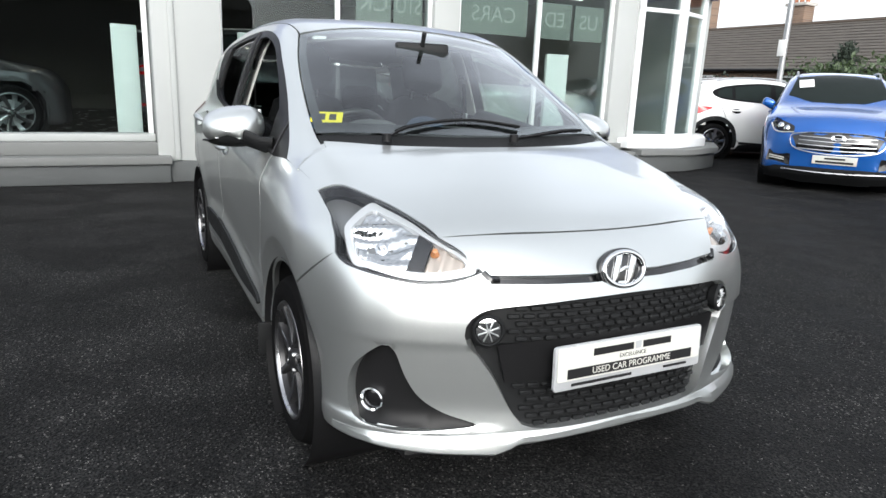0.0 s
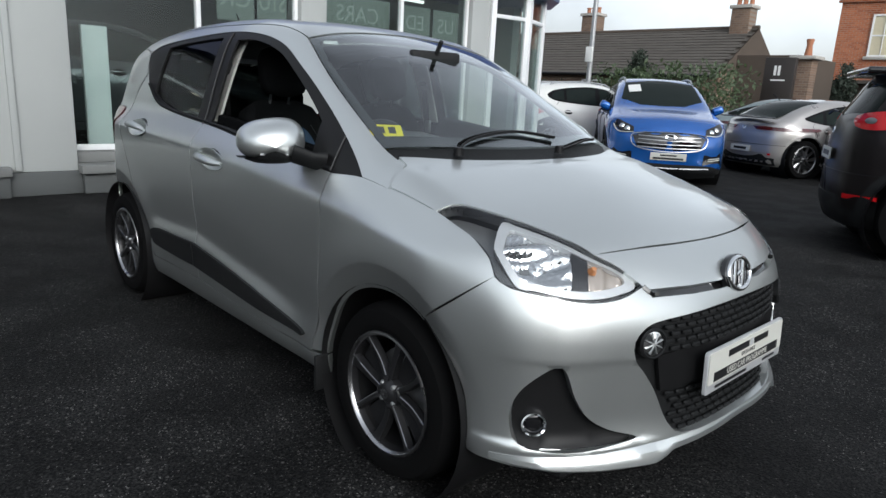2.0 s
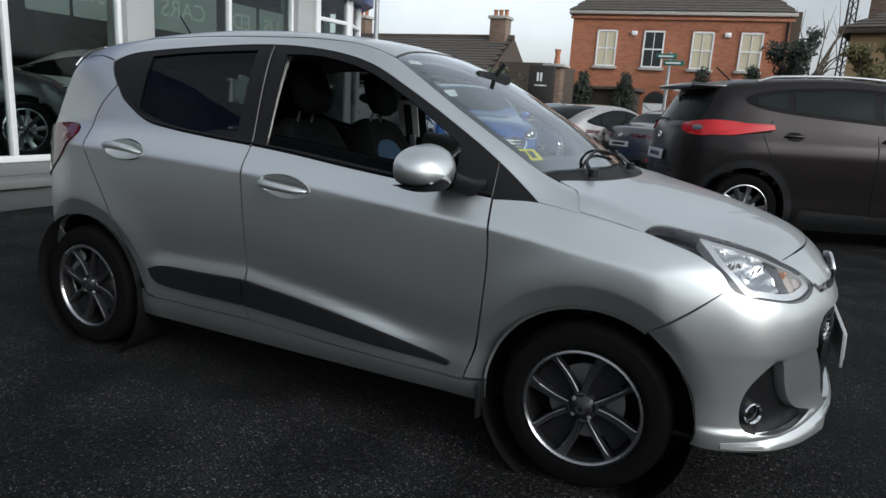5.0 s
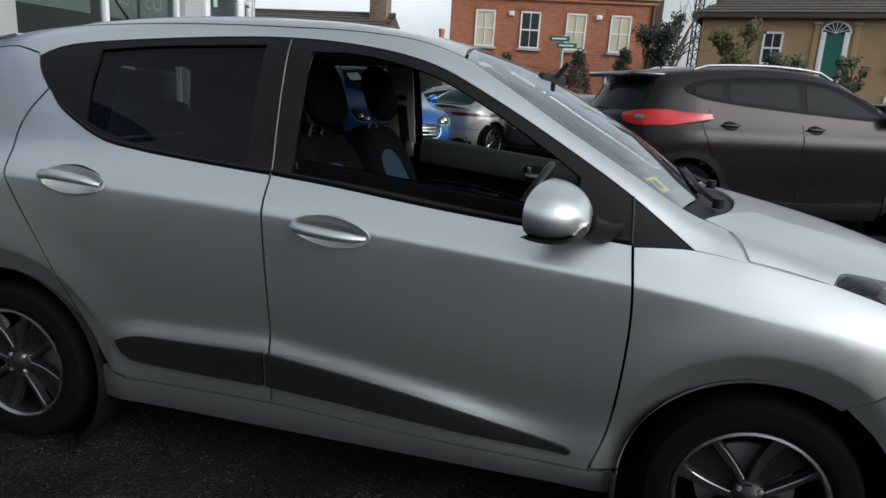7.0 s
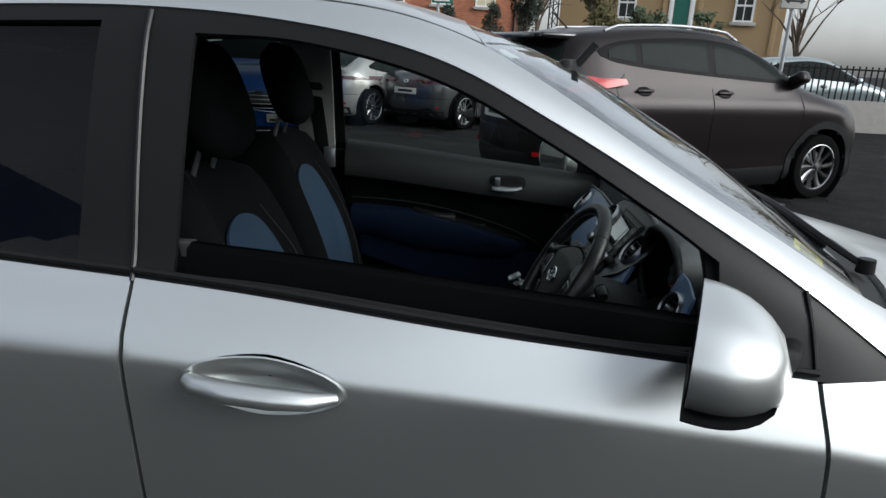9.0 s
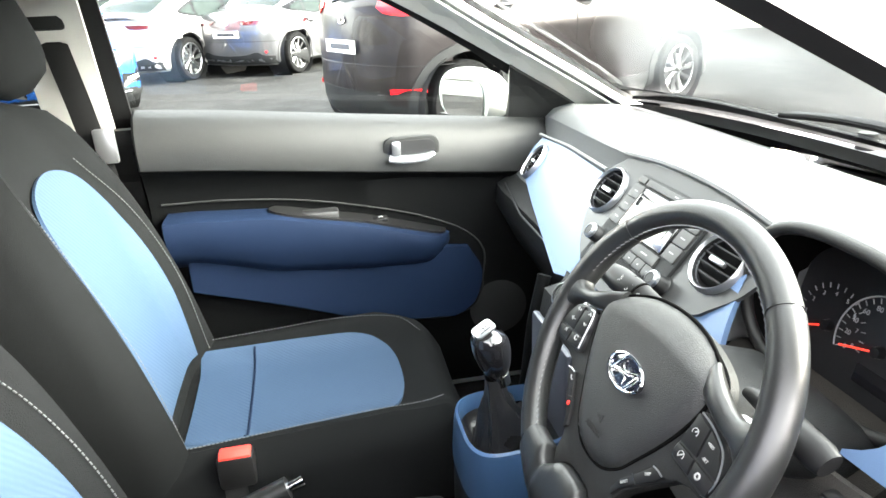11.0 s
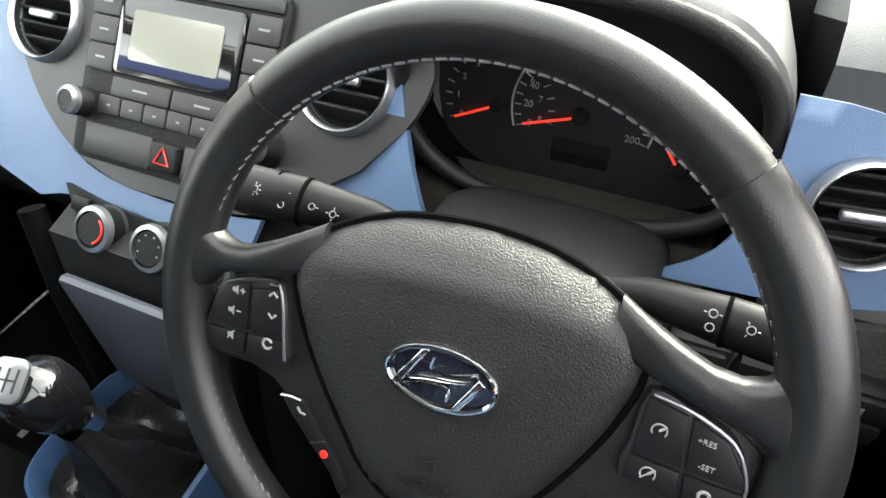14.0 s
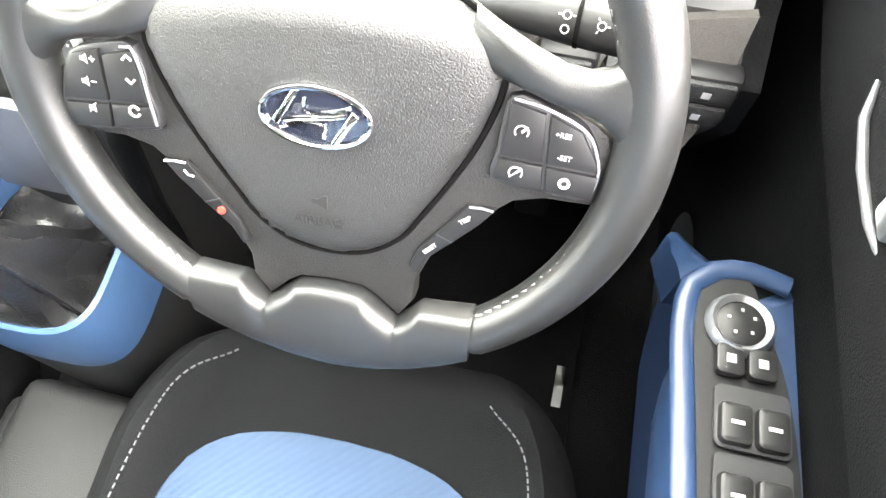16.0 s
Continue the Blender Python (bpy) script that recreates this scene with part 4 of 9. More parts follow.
tree("bare_tree", 2.3, 36, 7.0, 1.6, 11, "leaf", "bare leafless winter tree in the distance", bare=True)

# boundary wall of brick with a pale coping, stretch by stretch
def garden_wall(x0, y0, x1, y1, h):
    d = Vector((x1 - x0, y1 - y0, 0))
    m = Matrix.Translation((x0, y0, 0)) @ Matrix.Rotation(math.atan2(d.y, d.x), 4, "Z")
    t = thing("garden_wall", m, "low red brick boundary wall with stone coping", "wall", kind="structure")
    part("brickwork", box(0, 0, 0, d.length, .22, h), M["brick_red"], t)
    part("coping", box(-.03, -.04, h, d.length + .03, .26, h + .07, .015), M["stone"], t)
    part("kerb", box(0, -2.2, 0, d.length, -1.9, .12, .02), M["stone"], t)
    part("pavement", box(0, -1.9, 0, d.length, 0, .11), mat("paving", (0.30, 0.29, 0.28), .85, var=.15, scale=2), t)


garden_wall(-22, 16.6, -1.2, 17.2, .92)
garden_wall(1.5, 18.3, 4.3, 18.0, .8)
# railings by the ochre house
rl = thing("railings", None, "black iron garden railings on a stone plinth", "fence")
part("rail_plinth", box(6.0, 15.0, 0, 15, 15.3, .75), M["stone"], rl)
for k in range(58):
    x = 6.05 + k * .15
    part("railing_bar", box(x, 15.12, .75, x + .025, 15.15, 1.55), M["satin_black"], rl)
part("top_rail", box(6, 15.11, 1.45, 15, 15.16, 1.49), M["satin_black"], rl)


def post(name, x, y, h, r, label, category):
    t = thing(name, Matrix.Translation((x, y, 0)), label, category)
    part("pole", tube([(0, 0, 0), (0, 0, h)], [r, r * .8], 10), M["galv"], t)
    part("pole_base", lathe([(r * 1.8, 0), (r * 1.8, .02), (r * 1.2, .05), (r, .4)], 12), M["galv"], t)
    return t


lp = post("street_lamp", -11.1, 15.9, 7.5, .085, "tall galvanised street lamp with a small notice", "lamp post")
part("notice", box(-.13, -.12, 2.35, .13, -.09, 2.8, .01), M["paper"], lp)
part("lamp_head", box(-.1, -1.2, 7.4, .1, -.2, 7.52, .03), M["galv"], lp)
part("bracket", tube([(0, 0, 7.3), (0, -.3, 7.45)], .04, 8), M["galv"], lp)
rs = post("direction_sign", -1.83, 14.1, 2.75, .045, "grey pole with small green finger signs", "road sign")
for z, dx in ((2.45, .12), (2.60, -.06)):
    s = part("sign_plate", box(dx - .26, -.07, z, dx + .22, -.05, z + .12, .004), M["green_sign"], rs)
    part("bar", box(dx - .2, -.072, z + .04, dx + .14, -.0705, z + .075), M["paper"], s)
rp = post("ramps_sign", 4.86, 11.5, 2.95, .04, "white rectangular road sign lettered RAMPS on a grey pole", "road sign")
pl = part("sign_plate", box(-.26, -.07, 2.46, .26, -.05, 2.95, .02), M["plate_white"], rp)
for a, b, c, d in ((-.25, 2.465, .25, 2.475), (-.25, 2.935, .25, 2.945), (-.25, 2.475, -.24, 2.935), (.24, 2.475, .25, 2.935)):
    part("border", box(a, -.0725, b, c, -.0705, d), M["ink"], pl)
lettering("RAMPS", .13, M["ink"], rp, Matrix.Translation((0, -.073, 2.76)) @ Matrix.Rotation(radians(90), 4, "X"))
ar = prism([(-.19, 0), (-.10, .055), (-.10, .02), (.10, .02), (.10, .055), (.19, 0), (.10, -.055), (.10, -.02), (-.10, -.02), (-.10, -.055)], .003, Matrix.Translation((0, -.0705, 2.60)) @ Matrix.Rotation(radians(90), 4, "X"))
part("arrow", ar, M["ink"], rp)
# brown totem sign
tt = thing("totem_sign", Matrix.Translation((-6.3, 18.4, 0)), "dark brown upright totem sign with a white emblem", "sign")
part("slab", box(-.42, -.1, 0, .42, .1, 2.65, .02), M["totem"], tt)
part("emblem", box(-.14, -.105, 2.15, -.07, -.101, 2.42), M["paper"], tt)
part("emblem", box(-.03, -.105, 2.15, .04, -.101, 2.42), M["paper"], tt)
part("bar", box(-.2, -.105, 2.0, .2, -.101, 2.04), M["paper"], tt)
# lattice mast far off
ms = thing("lattice_mast", Matrix.Translation((4.3, 47, 0)), "tall steel lattice mast far behind the houses", "mast")
for sx_, sy_ in ((-1, -1), (1, -1), (0, 1)):
    part("mast_leg", tube([(sx_ * .35, sy_ * .3, 0), (sx_ * .18, sy_ * .15, 14)], .05, 6), M["satin_black"], ms)
for k in range(20):
    z = k * .7
    w = .35 - .17 * k / 20
    part("brace", tube([(-w, -w, z), (w, -w, z + .7)], .03, 5), M["satin_black"], ms)
    part("brace", tube([(w, -w, z), (-w, -w, z + .7)], .03, 5), M["satin_black"], ms)

# ---------------------------------------------------------------- unseen, added to close the forecourt behind the walk
# never in view: they bound what paint and glass reflect
ys_ = thing("yard_building", None, "plain grey rendered building, out of view, closing the forecourt", "building", kind="structure")
part("wall", box(-24, -21, 0, 4.0, -14.5, 2.5, .02), M["render_grey"], ys_)
part("roof", box(-24.3, -21.3, 2.5, 4.3, -14.2, 2.65, .02), M["grey_plinth"], ys_)
fs_ = thing("street_building", None, "plain rendered building added out of view across the street", "building", kind="structure")
part("wall", box(24, -40, 0, 32, 6, 4.6, .02), M["render_grey"], fs_)
part("roof", prism([(23.7, 4.6), (28, 6.6), (32.3, 4.6)], 46, Matrix(((1, 0, 0, 0), (0, 0, -1, 6), (0, 1, 0, 0), (0, 0, 0, 1)))), M["slate"], fs_)
hedge("hedge", (5.0, -14.0, 0), (22.0, -13.0, 0), 1.2, 0, 1.5, "leaf_dark", "dark hedge added out of view along the forecourt edge", 77, n=24, size=.14)

# ---------------------------------------------------------------- wheels and parked cars
def spoke_wheel(parent, m, r=0.29, rim=0.20, width=0.175, spokes=8, twist=0.25, two_tone=True, paired=False):
    """A wheel with z outwards: tyre, barrel, spokes, hub cap and bolts."""
    w = new("wheel")
    w.parent = parent
    w.matrix_basis = m
    h = width / 2
    prof = [(rim, -h + .01), (rim + .02, -h), (r - .02, -h + .005), (r - .004, -h + .03), (r, -h + .05), (r, h - .05), (r - .004, h - .03), (r - .02, h - .006), (rim + .03, h + .002), (rim + .008, h - .004), (rim, h - .014), (rim - .004, 0)]
    part("tyre", lathe(prof, 56, closed=True), M["rubber"], w)
    part("rim", lathe([(rim + .006, h - .010), (rim + .004, h - .003), (rim - .003, h - .001), (rim - .008, h - .006), (rim - .010, h - .012)], 56), M["alloy"], w)
    part("rim_well", lathe([(rim - .009, h - .010), (rim - .014, h - .03), (rim - .03, -h + .02)], 56), M["dark_alloy"], w)
    part("barrel", lathe([(rim - .02, h - .03), (rim - .03, -h + .02), (0.03, -h + .02), (0, -h + .02)], 40), M["satin_black"], w)
    part("brake_disc", lathe([(0, h - .085), (rim * .66, h - .085), (rim * .66, h - .095), (0, h - .095)], 40), M["galv"], w)
    for k in range(4 if paired else 0):
        # a thin and a broad spoke that spring from one root
        a = math.pi / 2 * k
        for nm, a_in, a_out, w_in, w_out in (("thin_spoke", .42, .62, .0085, .0075), ("broad_spoke", -.02, -.30, .0105, .0165)):
            sec = []
            for t in np.linspace(0, 1, 9):
                an = a + a_in + (a_out - a_in) * t ** .8
                rr = .046 + (rim - .050) * t
                wd = w_in + (w_out - w_in) * t ** 2 + .008 * max(0, t - .85) / .15
                c = Vector((rr * math.cos(an), rr * math.sin(an), h - .010 - .012 * (1 - t) * t * 2 - .010 * (1 - t)))
                u = Vector((-math.sin(an), math.cos(an), 0))
                sec.append([c + u * (wd + .004) + Vector((0, 0, -.024)), c + u * wd + Vector((0, 0, -.002)), c + u * (wd - .003), c - u * (wd - .003), c - u * wd + Vector((0, 0, -.002)), c - u * (wd + .004) + Vector((0, 0, -.024))])
            sp = part(nm, loft(sec), M["spoke_face"], w, smooth=25)
            sp.data.materials.append(M["dark_alloy"])
            for p in sp.data.polygons:
                p.material_index = 0 if p.normal.z > .8 else 1
        part("spoke_root", tube([(.046 * math.cos(a + b), .046 * math.sin(a + b), h - .023) for b in np.linspace(-.06, .46, 7)], .010, 8), M["dark_alloy"], w)
        part("pocket_back", prism([(r_ * math.cos(a + b), r_ * math.sin(a + b)) for r_, b in ((.05, .62), (rim - .012, .70), (rim - .012, .95), (rim - .012, 1.2), (.05, 1.45))], .006, Matrix.Translation((0, 0, h - .052))), M["dark_alloy"], w)
    for k in range(0 if paired else spokes):
        a = 2 * math.pi * k / spokes
        sec = []
        for t in np.linspace(0, 1, 7):
            rr = .032 + (rim - .044) * t
            an = a + twist * t * t
            wd = (.017 + .010 * t * t) * rim / .20
            zc = h - .016 - .018 * (1 - t) * t * 2 - .004 * (1 - t)
            c = Vector((rr * math.cos(an), rr * math.sin(an), zc))
            s = Vector((-math.sin(an), math.cos(an), 0))
            sec.append([c + s * wd + Vector((0, 0, -.018)), c + s * wd * .9, c - s * wd * .25, c - s * wd + Vector((0, 0, -.012)), c - s * wd + Vector((0, 0, -.026))])
        part("spoke", loft(sec), M["alloy"] if (two_tone and k % 2 == 0) or not two_tone else M["dark_alloy"], w, smooth=25)
    part("hub_cap", lathe([(0, h - .004), (.022, h - .006), (.03, h - .012), (.045, h - .022), (.05, h - .045)], 28), M["dark_alloy"], w)
    part("emblem", lathe([(.008, h - .003), (.017, h - .003), (.017, h - .0015), (.008, h - .0015)], 24, closed=True), M["chrome"], w)
    for k in range(4):
        a = math.pi / 4 + math.pi / 2 * k
        part("bolt", lathe([(0, h - .010), (.006, h - .011), (.008, h - .016), (.008, h - .03)], 8, Matrix.Translation((.038 * math.cos(a), .038 * math.sin(a), 0))), M["galv"], w)
    return w


def ring_body(sh, rear, front, cz, arches=(), n=64, k=56):
    """The whole skin of a shell as rings along the car, with the wheel openings cut away."""
    xs = np.concatenate([[rear + .004], rear + (front - rear) * (0.5 - 0.5 * np.cos(np.linspace(0.08, math.pi - 0.08, n))), [front - .004]])
    th = np.linspace(0, 2 * math.pi, k, endpoint=False)
    O, D = [], []
    for x in xs:
        for a in th:
            O.append((x, 0, cz))
            D.append((0, math.cos(a), math.sin(a)))
    P = sh.cast(np.array(O), np.array(D), 1.3)
    P[:, 2] = np.maximum(P[:, 2], .19 * sh.s[2])
    bm = bmesh.new()
    vs = [bm.verts.new(tuple(p)) for p in P]
    for i in range(len(xs) - 1):
        for j in range(k):
            q = [vs[i * k + j], vs[i * k + (j + 1) % k], vs[(i + 1) * k + (j + 1) % k], vs[(i + 1) * k + j]]
            c = sum((v.co for v in q), Vector()) / 4
            if abs(c.y) > .5 and any((c.x - ax) ** 2 + (c.z - az) ** 2 < ar * ar for ax, az, ar in arches):
                continue
            bm.faces.new(q)
    for s in (vs[:k], vs[-k:][::-1]):
        bm.faces.new(s)
    bmesh.ops.delete(bm, geom=[v for v in bm.verts if not v.link_faces], context="VERTS")
    return bm


TOPS = {
    "suv": ([-3.1, -2.95, -2.85, -2.75, -2.6, -2.3, -1.9, -1.5, -1.2, -1.0, -0.85, -0.7, -0.5, -0.3, -0.15, -0.05, 0.1, 0.3, 0.5, 0.62, 0.72, 0.8, .9],
            [0.5, .96, 1.12, 1.33, 1.40, 1.45, 1.485, 1.50, 1.485, 1.455, 1.41, 1.345, 1.245, 1.14, 1.06, 1.025, 1.0, .965, .92, .875, .80, .72, .55]),
    "fastback": ([-3.1, -2.98, -2.9, -2.75, -2.5, -2.2, -1.9, -1.6, -1.3, -1.1, -0.9, -0.7, -0.5, -0.3, -0.15, -0.05, 0.1, 0.3, 0.5, 0.62, 0.72, 0.8, .9],
                 [0.6, 1.0, 1.08, 1.12, 1.27, 1.41, 1.48, 1.50, 1.485, 1.455, 1.39, 1.30, 1.2, 1.09, 1.02, .99, .965, .93, .88, .83, .76, .69, .5]),
    "sedan": ([-3.1, -2.98, -2.9, -2.75, -2.5, -2.3, -2.0, -1.7, -1.4, -1.15, -0.95, -0.75, -0.55, -0.35, -0.2, -0.05, 0.1, 0.3, 0.5, 0.62, 0.72, 0.8, .9],
              [0.6, 1.02, 1.07, 1.10, 1.14, 1.24, 1.41, 1.49, 1.50, 1.475, 1.41, 1.32, 1.21, 1.10, 1.03, .99, .965, .93, .88, .83, .76, .69, .5]),
}
TAIL_UP = ([.10, .25, .4, .6, .75, .9, 1.05, 1.2, 1.36, 1.5], [-2.82, -2.92, -2.95, -2.95, -2.95, -2.93, -2.90, -2.80, -2.72, -2.6])


def parked_car(name, m, kind, L, W, H, paint, label, lamp="red_lens", cladding=True, nose=False, rails=False, wheel_r=0.34, rim=0.245, simple=False, group="cars parked in the forecourt", tall=0.0):
    """A parked car with its own origin on the ground under the front axle, x forwards."""
    sx, sy, sz = L / 3.70, W / 1.65, H / 1.51
    sh = Shell(sx, sy, sz, TOPS[kind], TAIL_UP)
    car = thing(name, m, label, "car", group)
    wb = -2.385 * sx
    ar = wheel_r + .075
    zc = wheel_r
    part("body", ring_body(sh, -2.955 * sx, 0.763 * sx, .62 * sz, ((0, zc, ar), (wb, zc, ar)), 56 if simple else 72, 48 if simple else 64), paint, car)
    S = lambda pts: [(x * sx, z * sz) for x, z in pts]
    low = M["black_plastic"]
    high = kind == "suv"
    belt = [(-0.28, 1.0), (-0.7, 1.0), (-1.4, 1.035), (-2.0, 1.075), (-2.32, 1.12)] if high else [(-0.28, .97), (-0.7, .975), (-1.4, .985), (-2.0, 1.01), (-2.40, 1.09)]
    up = [(-2.44, 1.22), (-2.2, 1.33), (-1.6, 1.40), (-1.2, 1.385), (-0.9, 1.31), (-0.6, 1.17)] if high else [(-2.42, 1.13), (-2.0, 1.30), (-1.6, 1.385), (-1.25, 1.375), (-0.9, 1.27), (-0.6, 1.13)]
    belt = [(x, z + tall) for x, z in belt]
    up = [(x, z + tall * max(0, (1.40 - z) / .18) * .6) for x, z in up]
    dlo = S(belt + up)
    for v in ("R", "L"):
        sh.panel("window_surround", [tuple(p) for p in crom(dlo, .06, True)], v, M["dark_trim"], car, res=.06, off=.003, thick=.003)
        bl = lambda x: np.interp(-x, [-p[0] for p in belt], [p[1] for p in belt])
        tp = lambda x: np.interp(-x, [-p[0] for p in up[::-1]], [p[1] for p in up[::-1]])
        for x0, x1 in ((-0.55, -1.28), (-1.36, -2.02), (-2.08, -2.34)):
            xs = np.linspace(x0, x1, 7)
            o = S([(x, bl(x) + .025) for x in xs] + [(x, tp(x) - .03) for x in xs[::-1]])
            sh.panel("window", o, v, M["tinted_window"], car, res=.06, off=.007, thick=.003)
        for line in ([(-.33, .98), (-.31, .75), (-.36, .45), (-.4, .30)], [(-1.32, 1.0), (-1.33, .7), (-1.30, .30)], [(-2.2, 1.09), (-2.28, .95), (-2.13, .62), (-1.95, .36), (-1.88, .30)], [(-.4, .29), (-1.2, .285), (-1.88, .295)]):
            sh.seam(S(line), v, car, .004)
        if cladding:
            for ax in (0, wb):
                arc = [(ax + ar * .985 * math.cos(a), zc + ar * .985 * math.sin(a)) for a in np.linspace(-.25, math.pi + .25, 26)]
                arc2 = [(ax + (ar + .07) * math.cos(a), zc + (ar + .07) * math.sin(a)) for a in np.linspace(math.pi + .25, -.25, 26)]
                sh.panel("arch_cladding", arc + arc2, v, low, car, res=.1, off=.012, thick=.05)
            sh.panel("sill_cladding", S([(-.42, .15), (-.42, .33), (-1.2, .30), (-1.9, .33), (-1.95, .15)]), v, low, car, res=.12, off=.01, thick=.02)
        else:
            for ax in (0, wb):
                arc = [(ax + ar * .985 * math.cos(a), zc + ar * .985 * math.sin(a)) for a in np.linspace(-.25, math.pi + .25, 26)]
                arc2 = [(ax + (ar + .035) * math.cos(a), zc + (ar + .035) * math.sin(a)) for a in np.linspace(math.pi + .25, -.25, 26)]
                sh.panel("arch_lip", arc + arc2, v, paint, car, res=.1, off=.012, thick=.05)
        for hx in (-1.2, -2.02):
            hm = sh.at(v, hx * sx, (.89 + tall) * sz, off=.012)
            h = part("door_handle", box(-.10, -.014, .002, .10, .014, .022, .010, 2, m=hm), paint, car)
            # dark oval laid on the skin, standing for the shaded hollow behind the grip
            part("handle_shade", lathe([(0, -.006), (.05, -.004), (.062, -.010)], 20, hm @ Matrix.Diagonal((1.5, .8, 1, 1))), M["dark_trim"], h)
        # door mirror
        mm = sh.at(v, -.42 * sx, (1.0 + tall) * sz, off=.10)
        mir = part("door_mirror", box(-.09, -.065, -.09, .075, .065, .09, .045, 3, m=mm), paint if not cladding else paint, car)
        part("mirror_arm", box(-.03, -.07, -.10, .03, -.03, -.02, .01, m=mm), M["black_plastic"], mir)
    for ax in (0, wb):
        for s in (-1, 1):
            wm = Matrix.Translation((ax, s * (.80 * sy - .10), zc)) @ Matrix.Rotation(radians(90 if s < 0 else -90), 4, "X")
            spoke_wheel(car, wm, wheel_r, rim, .21, 10, .1)
            part("wheel_well", lathe([(ar + .01, .09), (ar + .01, -.28), (0, -.28)], 28, wm), M["satin_black"], car)
    # windscreen and rear window
    ws = [(-.42 * sx, -.58 * sy), (-.2 * sx, -.3 * sy), (-.16 * sx, 0), (-.2 * sx, .3 * sy), (-.42 * sx, .58 * sy), (-.92 * sx, .50 * sy), (-.98 * sx, 0), (-.92 * sx, -.50 * sy)]
    sh.panel("windscreen", ws, "T", M["tinted_window"], car, res=.06, off=.006, thick=.003)
    if kind == "suv":
        sh.panel("rear_window", S([(-.55, 1.03), (0, 1.02), (.55, 1.03), (.50, 1.28), (0, 1.30), (-.50, 1.28)]), "B", M["tinted_window"], car, res=.06, off=.006, thick=.003)
        part("spoiler", box(-2.86 * sx, -.52 * sy, 1.335 * sz, -2.55 * sx, .52 * sy, 1.385 * sz, .02, 3), M["gloss_black"] if cladding else paint, car)
        part("rear_wiper", tube([(-2.99 * sx, 0, 1.03 * sz), (-2.98 * sx, -.2, 1.06 * sz), (-2.96 * sx, -.34, 1.05 * sz)], .012, 6), M["satin_black"], car)
    else:
        x0, x1 = (-2.78, -2.05) if kind == "fastback" else (-2.42, -2.02)
        sh.panel("rear_window", [(x0 * sx, -.46 * sy), (x0 * sx, .46 * sy), (x1 * sx, .50 * sy), (x1 * sx, -.50 * sy)], "T", M["tinted_window"], car, res=.06, off=.006, thick=.003)
        if kind == "fastback":
            part("spoiler", box(-2.99 * sx, -.60 * sy, 1.09 * sz, -2.86 * sx, .60 * sy, 1.115 * sz, .01, 3), M["gloss_black"], car)
    # tail
    lz = (.88 if kind == "suv" else .90) + tall * 1.6
    for s in (-1, 1):
        if high:
            back = [(.40, lz + .02), (.56, lz + .05), (.66, lz + .06), (.70, lz + .02), (.68, lz - .05), (.55, lz - .05), (.44, lz - .03)]
            wing = [(-2.86, lz - .045), (-2.76, lz - .065), (-2.62, lz - .03), (-2.46, lz + .045), (-2.45, lz + .062), (-2.62, lz + .075), (-2.76, lz + .065), (-2.85, lz + .03)]
        else:
            back = [(.40, lz + .0), (.58, lz + .025), (.735, lz + .035), (.75, lz + .0), (.72, lz - .03), (.55, lz - .03)]
            wing = [(-2.915, lz - .025), (-2.80, lz - .015), (-2.68, lz + .022), (-2.80, lz + .034), (-2.915, lz + .036)]
        tl = sh.panel("tail_lamp", [tuple(p) for p in crom(S([(s * a, z) for a, z in back]), .05, True)], "B", M[lamp if high else "dark_red_lens"], car, res=.08, off=.012, thick=.03)
        sh.panel("tail_lamp_wing", [tuple(p) for p in crom(S(wing), .04, True)], "R" if s < 0 else "L", M[lamp if high else "dark_red_lens"], car, res=.03, off=.014, thick=.03)
        if high:
            rv = sh.at("R" if s < 0 else "L", -2.79 * sx, (lz + .0) * sz, off=.017)
            part("reversing_lens", lathe([(0, .004), (.03, .003), (.04, 0)], 20, rv @ Matrix.Diagonal((1.5, .7, 1, 1))), M["lamp_shell"], tl)
        sh.panel("rear_reflector", S([(s * .50, .41), (s * .66, .42), (s * .66, .45), (s * .50, .445)]), "B", M["red_lens"], car, res=.08, off=.016, thick=.01)
    sh.panel("rear_bumper_lower", S([(-.72, .16), (.72, .16), (.70, .40), (.4, .42), (-.4, .42), (-.70, .40)]), "B", low, car, res=.12, off=.008, thick=.02)
    sh.seam(S([(-.72, .60), (-.4, .60), (.4, .60), (.72, .60)]), "B", car, .004)
    pm = sh.at("B", 0, .72 * sz if kind != "fastback" else .50 * sz, off=.012)
    pl = part("number_plate", box(-.26, -.055, -.004, .26, .055, .004, .003, 1, m=pm), M["plate_white"], car)
    part("bar", box(-.17, -.022, .004, .17, .022, .006, m=pm), M["ink"], pl)
    em = sh.at("B", 0, .90 * sz, off=.01)
    part("emblem", lathe([(.022, 0), (.035, .004), (.047, 0)], 24, em @ Matrix.Diagonal((1.25, .75, 1, 1))), M["chrome"], car)
    if nose:
        # front: grille with bars, slim lamps, lower intake, plate
        g = part("grille", box(0, 0, 0, .001, .001, .001), M["gloss_black"], car)
        o = S([(-.44, .66), (-.38, .52), (0, .47), (.38, .52), (.44, .66), (.30, .705), (0, .715), (-.30, .705)])
        sh.panel("grille_mesh", [tuple(p) for p in o], "F", M["gloss_black"], car, res=.08, off=.008, thick=.02)
        for z0 in (.52, .57, .62, .665):
            sh.seam(S([(-.37, z0), (0, z0 - .008), (.37, z0)]), "F", car, .008, M["alloy"], "grille_bar", .010)
        sh.seam(S([(-.30, .71), (-.45, .665), (-.39, .515), (0, .465), (.39, .515), (.45, .665), (.30, .71), (0, .72), (-.30, .71)]), "F", car, .008, M["alloy"], "grille_frame", .008)
